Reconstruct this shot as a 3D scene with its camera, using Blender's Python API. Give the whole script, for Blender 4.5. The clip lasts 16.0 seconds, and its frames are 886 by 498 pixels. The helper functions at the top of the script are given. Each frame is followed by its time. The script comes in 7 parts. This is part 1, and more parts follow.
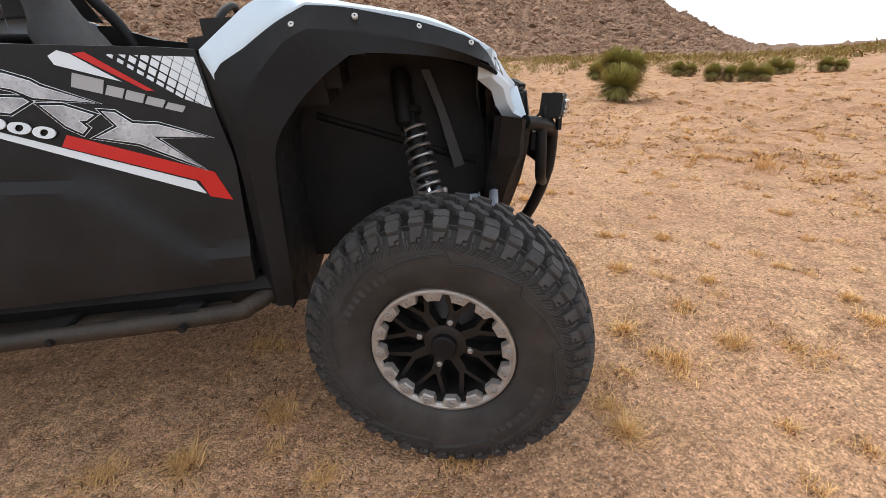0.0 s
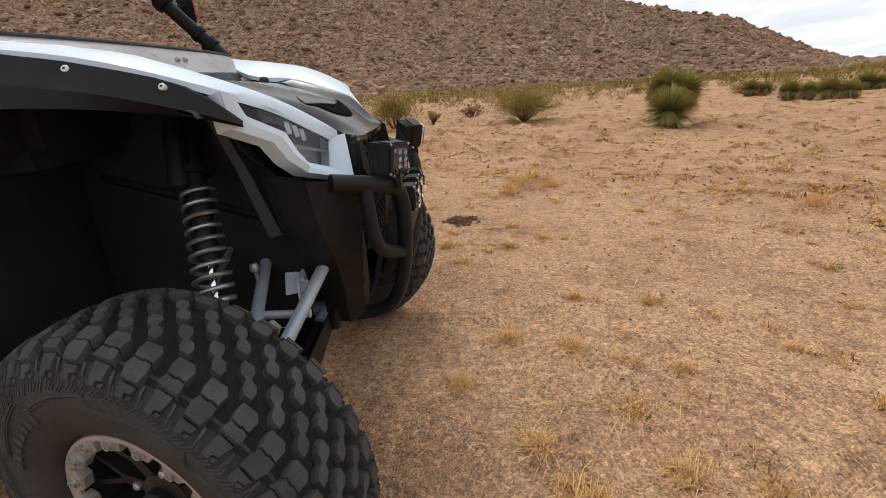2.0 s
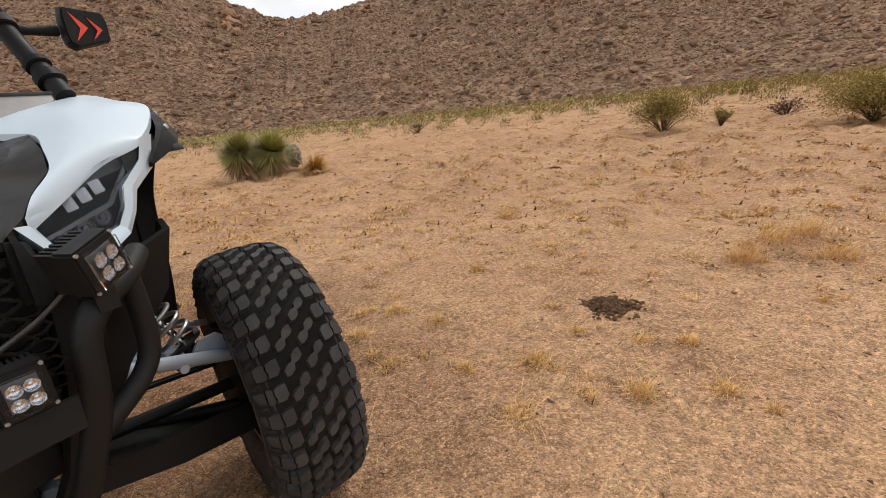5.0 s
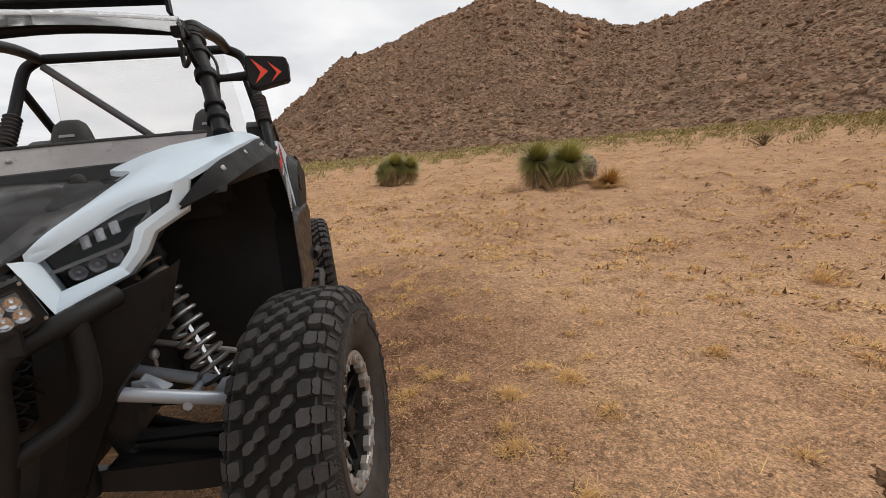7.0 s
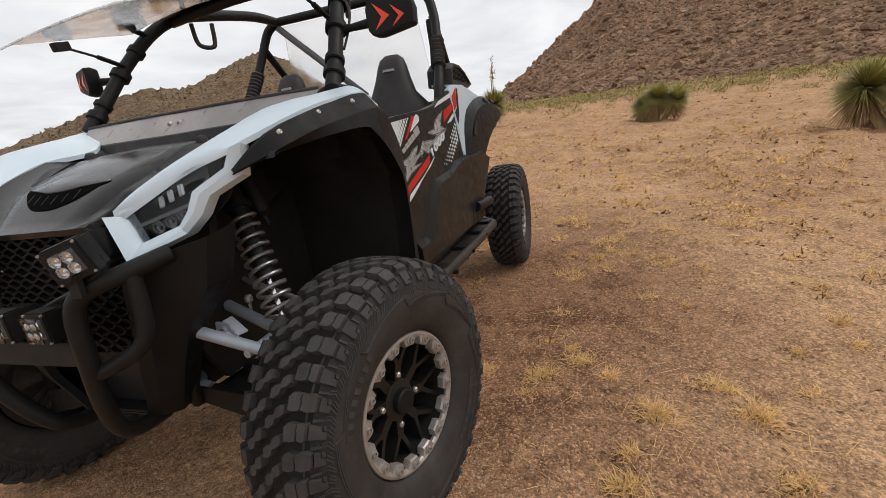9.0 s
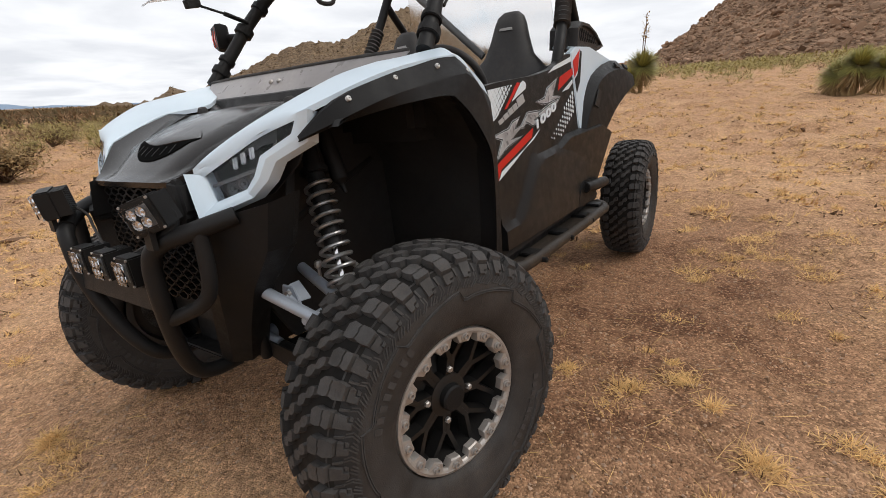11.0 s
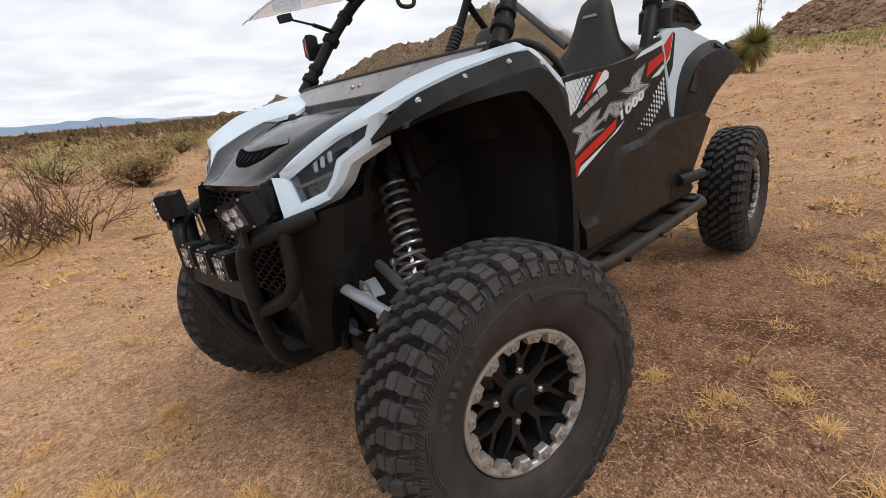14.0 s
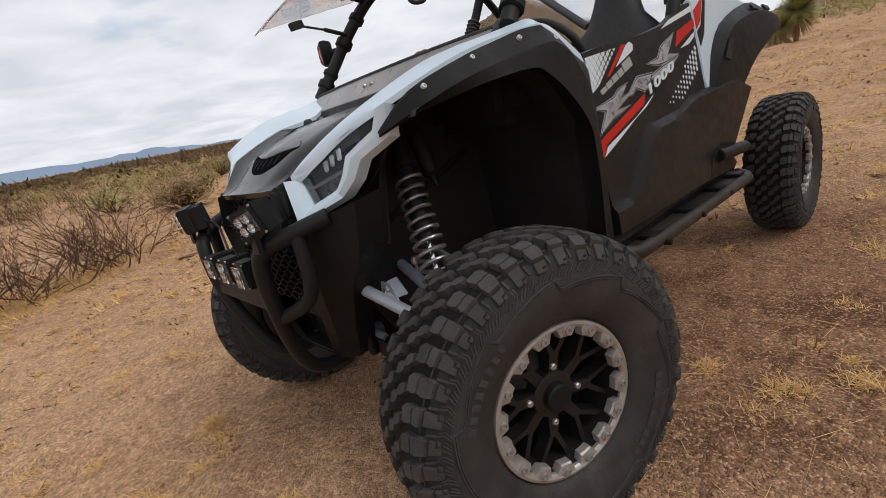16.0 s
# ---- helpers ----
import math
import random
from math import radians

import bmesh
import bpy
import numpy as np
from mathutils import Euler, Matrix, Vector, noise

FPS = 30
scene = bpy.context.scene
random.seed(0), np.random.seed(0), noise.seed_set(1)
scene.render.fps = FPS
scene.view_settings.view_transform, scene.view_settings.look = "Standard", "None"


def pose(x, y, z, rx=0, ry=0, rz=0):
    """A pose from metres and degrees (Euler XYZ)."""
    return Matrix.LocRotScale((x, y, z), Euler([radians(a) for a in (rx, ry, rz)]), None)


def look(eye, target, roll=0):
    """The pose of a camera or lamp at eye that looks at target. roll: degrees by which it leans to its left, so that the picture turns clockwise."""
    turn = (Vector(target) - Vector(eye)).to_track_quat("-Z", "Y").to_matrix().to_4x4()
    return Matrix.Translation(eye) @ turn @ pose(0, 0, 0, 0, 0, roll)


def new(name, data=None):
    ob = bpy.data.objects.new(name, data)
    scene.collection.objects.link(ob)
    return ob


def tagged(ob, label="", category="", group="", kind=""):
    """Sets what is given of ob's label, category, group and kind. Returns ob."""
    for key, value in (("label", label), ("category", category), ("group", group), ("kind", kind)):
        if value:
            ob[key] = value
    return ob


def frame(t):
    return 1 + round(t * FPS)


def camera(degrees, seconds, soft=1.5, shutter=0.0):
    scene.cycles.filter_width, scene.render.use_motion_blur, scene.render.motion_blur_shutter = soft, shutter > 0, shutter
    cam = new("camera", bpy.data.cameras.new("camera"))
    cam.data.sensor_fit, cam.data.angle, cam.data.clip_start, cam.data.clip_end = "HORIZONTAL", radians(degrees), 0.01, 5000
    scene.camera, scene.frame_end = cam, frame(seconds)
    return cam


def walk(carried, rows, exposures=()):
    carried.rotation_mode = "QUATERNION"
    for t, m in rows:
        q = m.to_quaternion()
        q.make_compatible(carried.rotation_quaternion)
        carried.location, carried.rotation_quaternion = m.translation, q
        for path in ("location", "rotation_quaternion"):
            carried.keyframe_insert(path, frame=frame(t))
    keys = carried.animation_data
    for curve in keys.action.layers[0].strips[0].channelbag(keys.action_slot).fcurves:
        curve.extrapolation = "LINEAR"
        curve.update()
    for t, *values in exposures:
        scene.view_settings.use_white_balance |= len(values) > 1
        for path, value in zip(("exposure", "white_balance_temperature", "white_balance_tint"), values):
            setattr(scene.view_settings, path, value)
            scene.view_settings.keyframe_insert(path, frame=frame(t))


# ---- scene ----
cam = camera(88.1, 16.0, soft=0.8)
# the vehicle stands on ground that rises three degrees to its left; the path is written in the vehicle's own axes
LEVEL = pose(0, 0, 0, 3.0, 0, 0)
PATH = [
    (0, (-0.069, -1.805, 1.146), (0.085, 0.011, 0.322), -3.5),
    (0.5, (0.147, -1.823, 1.163), (0.244, 0.03, 0.416), -5.1),
    (1, (0.387, -1.795, 1.207), (0.466, 0.07, 0.489), -5.1),
    (1.5, (0.542, -1.601, 1.158), (0.518, 0.268, 0.446), -5.6),
    (2, (0.636, -1.423, 1.106), (0.523, 0.448, 0.41), -6.1),
    (2.5, (0.847, -1.271, 1.161), (0.643, 0.605, 0.497), -6.3),
    (3, (0.975, -1.048, 1.142), (0.605, 0.813, 0.508), -7.0),
    (3.2, (1.009, -0.905, 1.12), (0.549, 0.938, 0.494), -7.4),
    (5.3, (1.385, 0.194, 1.071), (0.062, 1.596, 0.538), -8.8),
    (5.5, (1.421, 0.275, 1.088), (0.008, 1.597, 0.583), -8.8),
    (6, (1.461, 0.43, 1.111), (-0.173, 1.504, 0.69), -8.4),
    (6.5, (1.389, 0.642, 1.085), (-0.419, 1.43, 0.755), -6.8),
    (7, (1.37, 0.81, 1.08), (-0.54, 1.286, 0.723), -7.1),
    (7.5, (1.369, 0.977, 1.097), (-0.584, 1.019, 0.669), -9.3),
    (8, (1.303, 1.094, 1.082), (-0.648, 0.868, 0.706), -8.9),
    (8.5, (1.165, 1.183, 1.08), (-0.733, 0.746, 0.625), -7.7),
    (9, (1.112, 1.29, 1.088), (-0.729, 0.681, 0.598), -7.6),
    (9.5, (1.09, 1.354, 1.102), (-0.697, 0.613, 0.594), -7.2),
    (9.7, (1.058, 1.354, 1.104), (-0.708, 0.567, 0.594), -6.6),
    (12, (0.912, 1.361, 1.104), (-0.543, 0.15, 0.46), -5.1),
    (12.5, (0.907, 1.363, 1.105), (-0.52, 0.12, 0.458), -5.2),
    (13, (0.901, 1.365, 1.103), (-0.504, 0.094, 0.462), -5.7),
    (13.5, (0.904, 1.382, 1.104), (-0.458, 0.041, 0.515), -7.3),
    (14, (0.902, 1.387, 1.107), (-0.447, 0.025, 0.538), -7.7),
    (14.5, (0.905, 1.37, 1.108), (-0.39, -0.041, 0.531), -7.5),
    (15, (0.9, 1.353, 1.095), (-0.325, -0.111, 0.497), -8.4),
    (15.5, (0.887, 1.344, 1.098), (-0.315, -0.163, 0.566), -10.5),
    (16, (0.838, 1.377, 1.061), (-0.402, -0.101, 0.532), -12.8),
]
walk(cam, [(t, LEVEL @ look(eye, target, roll)) for t, eye, target, roll in PATH], exposures=[(0, 0.95, 6150, 10), (1.0, 0.76, 6200, 10), (2.5, 0.50, 6550, 10), (3.2, 0.49, 6600, 10), (5.5, 0.54, 6700, 10), (7.0, 0.33, 6700, 10), (8.6, 0.31, 6650, 10), (9.5, 0.39, 6600, 10), (12.0, 0.48, 6500, 10), (13.5, 0.48, 6450, 10), (16.0, 0.24, 6400, 10)])

# ---- world and light ----
SUN_AZ, SUN_EL = 110.0, 56.0
world = bpy.data.worlds.new("world")
scene.world = world
world.use_nodes = True
wn, wl = world.node_tree.nodes, world.node_tree.links
wn.clear()


def wnode(kind, **inputs):
    n = wn.new(kind)
    for key, value in inputs.items():
        n.inputs[key].default_value = value
    return n


sky = wn.new("ShaderNodeTexSky")
sky.sky_type, sky.sun_disc = "NISHITA", False
sky.sun_elevation, sky.sun_rotation = radians(SUN_EL), radians(90 - SUN_AZ)
sky_bg = wnode("ShaderNodeBackground", Strength=0.11)
wl.new(sky.outputs[0], sky_bg.inputs[0])
coord = wn.new("ShaderNodeTexCoord")
sep = wn.new("ShaderNodeSeparateXYZ")
wl.new(coord.outputs["Generated"], sep.inputs[0])
up = wn.new("ShaderNodeMath")
up.operation = "MAXIMUM"
up.inputs[1].default_value = 0.0
wl.new(sep.outputs[2], up.inputs[0])
lift = wn.new("ShaderNodeMath")
lift.operation = "ADD"
lift.inputs[1].default_value = 0.14
wl.new(up.outputs[0], lift.inputs[0])
flat = wn.new("ShaderNodeVectorMath")
flat.operation = "DIVIDE"
comb = wn.new("ShaderNodeCombineXYZ")
for k in range(3):
    wl.new(lift.outputs[0], comb.inputs[k])
wl.new(coord.outputs["Generated"], flat.inputs[0])
wl.new(comb.outputs[0], flat.inputs[1])
veil = wnode("ShaderNodeTexNoise", Scale=0.85, Detail=7.0, Roughness=0.52, Distortion=0.25)
wl.new(flat.outputs[0], veil.inputs["Vector"])
cover = wn.new("ShaderNodeValToRGB")
cover.color_ramp.elements[0].position, cover.color_ramp.elements[1].position = 0.22, 0.37
wl.new(veil.outputs["Fac"], cover.inputs[0])
thick = wnode("ShaderNodeTexNoise", Scale=1.7, Detail=6.0, Roughness=0.5, Distortion=0.3)
wl.new(flat.outputs[0], thick.inputs["Vector"])
tone = wn.new("ShaderNodeValToRGB")
tone.color_ramp.elements[0].position, tone.color_ramp.elements[1].position = 0.34, 0.66
tone.color_ramp.elements[0].color, tone.color_ramp.elements[1].color = (0.58, 0.60, 0.64, 1), (0.75, 0.765, 0.79, 1)
wl.new(thick.outputs["Fac"], tone.inputs[0])
cloud_bg = wnode("ShaderNodeBackground", Strength=0.99)
wl.new(tone.outputs[0], cloud_bg.inputs[0])
blend = wn.new("ShaderNodeMixShader")
wl.new(cover.outputs[0], blend.inputs[0])
wl.new(sky_bg.outputs[0], blend.inputs[1])
wl.new(cloud_bg.outputs[0], blend.inputs[2])
wl.new(blend.outputs[0], wn.new("ShaderNodeOutputWorld").inputs[0])

sun = new("sun", bpy.data.lights.new("sun", "SUN"))
sun.data.energy, sun.data.angle, sun.data.color = 0.85, radians(25), (1.0, 0.95, 0.88)
sun_way = Vector((math.cos(radians(SUN_AZ)) * math.cos(radians(SUN_EL)), math.sin(radians(SUN_AZ)) * math.cos(radians(SUN_EL)), math.sin(radians(SUN_EL))))
sun.matrix_world = look(sun_way * 60, (0, 0, 0))

# ---- materials ----
DUST = (0.30, 0.20, 0.12)


def mat(name, base, rough=0.5, metal=0.0, var=0.2, scale=6.0, bump=0.0, bscale=250.0, dust=0.0, coat=0.0, island=0.0, spec=0.5, dscale=5.0, rvar=0.1):
    """A surface with two scales of tone, fine relief and, where asked, dry dust in clouds."""
    m = bpy.data.materials.new(name)
    m.use_nodes = True
    n, l = m.node_tree.nodes, m.node_tree.links
    bsdf = n["Principled BSDF"]
    tc = n.new("ShaderNodeTexCoord")

    def noise_at(s, detail=5.0, rough_=0.55):
        t = n.new("ShaderNodeTexNoise")
        t.inputs["Scale"].default_value, t.inputs["Detail"].default_value, t.inputs["Roughness"].default_value = s, detail, rough_
        l.new(tc.outputs["Object"], t.inputs["Vector"])
        return t.outputs["Fac"]

    def mix(fac, a, b, mode="MIX"):
        x = n.new("ShaderNodeMix")
        x.data_type, x.blend_type = "RGBA", mode
        for socket, value in ((x.inputs["Factor"], fac), (x.inputs["A"], a), (x.inputs["B"], b)):
            if hasattr(value, "is_linked"):
                l.new(value, socket)
            else:
                socket.default_value = (*value, 1) if isinstance(value, tuple) else value
        return x.outputs["Result"]

    def ramp(fac, lo, hi):
        r = n.new("ShaderNodeMapRange")
        r.inputs["From Min"].default_value, r.inputs["From Max"].default_value = lo, hi
        l.new(fac, r.inputs["Value"])
        return r.outputs["Result"]

    dark, light = tuple(c * (1 - var) for c in base), tuple(min(1, c * (1 + var)) for c in base)
    colour = mix(ramp(noise_at(scale), 0.3, 0.7), dark, light)
    colour = mix(ramp(noise_at(scale * 11), 0.25, 0.75), colour, mix(0.5, colour, tuple(c * (1 - var) for c in base)))
    if island:
        g = n.new("ShaderNodeNewGeometry")
        colour = mix(ramp(g.outputs["Random Per Island"], 0.0, 1.0), mix(island, colour, (0.0, 0.0, 0.0)), mix(island * 0.5, colour, light))
    r_out = ramp(noise_at(scale * 4), 0.2, 0.8)
    rr = n.new("ShaderNodeMapRange")
    rr.inputs["To Min"].default_value, rr.inputs["To Max"].default_value = max(0.02, rough - rvar), min(1, rough + rvar)
    l.new(r_out, rr.inputs["Value"])
    rough_out = rr.outputs["Result"]
    if dust:
        a, b = ramp(noise_at(dscale), 0.35, 0.75), ramp(noise_at(dscale * 14), 0.3, 0.8)
        both = n.new("ShaderNodeMath")
        both.operation = "MULTIPLY_ADD"
        l.new(a, both.inputs[0])
        l.new(b, both.inputs[1])
        both.inputs[2].default_value = 0.15
        amount = n.new("ShaderNodeMath")
        amount.operation, amount.use_clamp = "MULTIPLY", True
        l.new(both.outputs[0], amount.inputs[0])
        amount.inputs[1].default_value = dust
        colour = mix(amount.outputs[0], colour, DUST)
    l.new(colour, bsdf.inputs["Base Color"])
    l.new(rough_out, bsdf.inputs["Roughness"])
    bsdf.inputs["Metallic"].default_value = metal
    bsdf.inputs["Specular IOR Level"].default_value = spec
    if coat:
        bsdf.inputs["Coat Weight"].default_value, bsdf.inputs["Coat Roughness"].default_value = coat, 0.08
    if bump:
        b = n.new("ShaderNodeBump")
        b.inputs["Strength"].default_value, b.inputs["Distance"].default_value = bump, 0.002
        l.new(noise_at(bscale, 3.0), b.inputs["Height"])
        l.new(b.outputs[0], bsdf.inputs["Normal"])
    return m


def clear(name, tint, rough, alpha_like=1.0, ior=1.42, specks=0.0):
    m = bpy.data.materials.new(name)
    m.use_nodes = True
    n, l = m.node_tree.nodes, m.node_tree.links
    b = n["Principled BSDF"]
    b.inputs["Base Color"].default_value = (*tint, 1)
    b.inputs["Transmission Weight"].default_value = alpha_like
    b.inputs["IOR"].default_value = ior
    tc, t = n.new("ShaderNodeTexCoord"), n.new("ShaderNodeTexNoise")
    t.inputs["Scale"].default_value, t.inputs["Detail"].default_value = 14.0, 6.0
    l.new(tc.outputs["Object"], t.inputs["Vector"])
    r = n.new("ShaderNodeMapRange")
    r.inputs["From Min"].default_value, r.inputs["From Max"].default_value = 0.35, 0.75
    r.inputs["To Min"].default_value, r.inputs["To Max"].default_value = rough * 0.3, rough
    l.new(t.outputs["Fac"], r.inputs["Value"])
    l.new(r.outputs["Result"], b.inputs["Roughness"])
    if specks:
        fine, cells, mixed = n.new("ShaderNodeTexVoronoi"), n.new("ShaderNodeMapRange"), n.new("ShaderNodeMix")
        fine.inputs["Scale"].default_value = 150.0
        l.new(tc.outputs["Object"], fine.inputs["Vector"])
        cells.inputs["From Min"].default_value, cells.inputs["From Max"].default_value = 0.30, 0.55
        cells.inputs["To Min"].default_value, cells.inputs["To Max"].default_value = specks, 0.0
        l.new(fine.outputs["Distance"], cells.inputs["Value"])
        patch = n.new("ShaderNodeMath")
        patch.operation = "MULTIPLY"
        l.new(cells.outputs["Result"], patch.inputs[0])
        l.new(r.outputs["Result"], patch.inputs[1])
        gain = n.new("ShaderNodeMath")
        gain.operation, gain.use_clamp = "MULTIPLY", True
        gain.inputs[1].default_value = 1.0 / max(rough, 0.01)
        l.new(patch.outputs[0], gain.inputs[0])
        mixed.data_type = "RGBA"
        mixed.inputs["A"].default_value, mixed.inputs["B"].default_value = (*tint, 1), (0.30, 0.30, 0.31, 1)
        l.new(gain.outputs[0], mixed.inputs["Factor"])
        l.new(mixed.outputs["Result"], b.inputs["Base Color"])
    return m


M_PAINT = mat("ice_white_paint", (0.60, 0.70, 0.78), 0.38, var=0.04, scale=3, dust=0.05, coat=0.12, spec=0.4, dscale=9)
M_BLACK = mat("black_moulded_plastic", (0.0115, 0.0115, 0.012), 0.52, var=0.45, bump=0.35, bscale=600, dust=0.012, spec=0.18, rvar=0.18)
M_DOOR = mat("charcoal_door_plastic", (0.0125, 0.0122, 0.0125), 0.43, var=0.45, bump=0.25, bscale=450, dust=0.014, spec=0.24, rvar=0.18)
M_SCUFF = mat("scuffed_black", (0.012, 0.012, 0.012), 0.5, var=0.3, bump=0.4, bscale=300, dust=0.25, spec=0.3, dscale=11)
M_LINER = mat("matt_black_liner", (0.0150, 0.0150, 0.0155), 0.55, var=0.45, dust=0.03, spec=0.32, rvar=0.2)
M_HOOD = mat("gloss_black_hood", (0.009, 0.0082, 0.0082), 0.20, var=0.2, scale=5, bump=0.02, dust=0.035, coat=0.0, spec=0.32, rvar=0.08)
M_STEEL = mat("black_powder_coat", (0.0115, 0.0115, 0.012), 0.5, var=0.2, bump=0.15, bscale=900, dust=0.02, spec=0.22)
M_RUBBER = mat("tyre_rubber", (0.050, 0.050, 0.051), 0.78, var=0.45, scale=22, bump=0.9, bscale=330, dust=0.12, island=0.25, spec=0.35, dscale=9, rvar=0.18)
M_GROOVE = mat("shaded_tread_groove", (0.014, 0.0135, 0.013), 0.9, var=0.4, dust=0.06, spec=0.2)
# clear screen plastic: the sky reflected in it is put into this grey
M_SCREEN = mat("sky_grey_dusty_plastic", (0.31, 0.295, 0.295), 0.34, var=0.28, scale=6, dust=0.15, spec=0.35, rvar=0.15)
M_SLOTSHADE = mat("slot_shade_black", (0.004, 0.004, 0.004), 0.95, var=0.2, spec=0.02)
M_BAND = mat("dark_tyre_shoulder", (0.022, 0.022, 0.0225), 0.7, var=0.4, scale=12, bump=0.6, bscale=380, dust=0.04, spec=0.3)
M_WALL = mat("tyre_sidewall", (0.031, 0.030, 0.030), 0.68, var=0.5, scale=14, bump=0.9, bscale=300, dust=0.11, spec=0.4, dscale=6, rvar=0.15)
M_ALLOY = mat("machined_alloy", (0.40, 0.375, 0.35), 0.42, 0.45, var=0.2, scale=20, bump=0.1, dust=0.15)
M_BOLT = mat("zinc_bolt", (0.40, 0.38, 0.36), 0.4, 0.6, var=0.2, scale=60)
M_RIVET = mat("white_rivet", (0.62, 0.62, 0.60), 0.4, 0.2, var=0.1, scale=60)
M_RIM = mat("satin_black_rim", (0.012, 0.012, 0.0122), 0.45, 0.2, var=0.25, dust=0.035)
M_SPRING = mat("grey_spring_steel", (0.36, 0.36, 0.36), 0.35, 0.8, var=0.15, scale=40, dust=0.12)
M_CHROME = mat("bright_shaft", (0.75, 0.75, 0.75), 0.12, 1.0, var=0.05, scale=40)
M_ARM = mat("silver_blue_arm", (0.38, 0.43, 0.50), 0.4, 0.3, var=0.12, scale=12, dust=0.25, dscale=12)
M_RED = mat("red_decal", (0.52, 0.016, 0.010), 0.4, var=0.08, coat=0.08, spec=0.3)
M_MIRRED = mat("orange_red_insert", (0.80, 0.06, 0.02), 0.35, var=0.06)
M_WHITE = mat("white_decal", (0.70, 0.76, 0.80), 0.35, var=0.04, coat=0.3, dust=0.06)
M_SILVER = mat("silver_decal", (0.42, 0.42, 0.43), 0.3, 0.3, var=0.5, scale=14, coat=0.2)
M_GREYTXT = mat("grey_decal", (0.36, 0.36, 0.36), 0.35, var=0.08)
M_SEAT = mat("black_seat_vinyl", (0.014, 0.014, 0.015), 0.6, var=0.2, bump=0.3, bscale=900, dust=0.1)
M_SEATG = mat("grey_seat_vinyl", (0.085, 0.08, 0.07), 0.65, var=0.15, bump=0.3, bscale=900)
M_LENS = clear("clear_lens", (0.9, 0.92, 0.95), 0.05, 1.0, 1.2)
M_POLY = clear("dusty_clear_polycarbonate", (0.93, 0.92, 0.91), 0.14)
M_RAIN = clear("rain_spotted_polycarbonate", (0.90, 0.90, 0.90), 0.16, specks=0.9)
M_REFL = mat("lamp_reflector", (0.72, 0.73, 0.75), 0.18, 0.35, var=0.05, scale=60)
M_LED = mat("led_bowl", (0.50, 0.51, 0.53), 0.25, 0.2, var=0.1, scale=80)
M_AMBER = mat("amber_led_tile", (0.70, 0.66, 0.55), 0.3, 0.3, var=0.2, scale=70)
M_SMOKE = mat("smoked_lamp_housing", (0.007, 0.007, 0.008), 0.6, var=0.2, spec=0.08)
M_BALL = mat("dark_projector_lens", (0.13, 0.13, 0.14), 0.15, 0.5, var=0.1, spec=0.6)
M_DKTUBE = mat("dark_grey_plate", (0.045, 0.045, 0.047), 0.5, var=0.2, dust=0.05)
M_EDGE = clear("pale_plastic_edge", (0.86, 0.87, 0.88), 0.5, 0.55)
M_GREYTUBE = mat("grey_tube", (0.12, 0.12, 0.12), 0.5, var=0.2)

# ---- builders ----


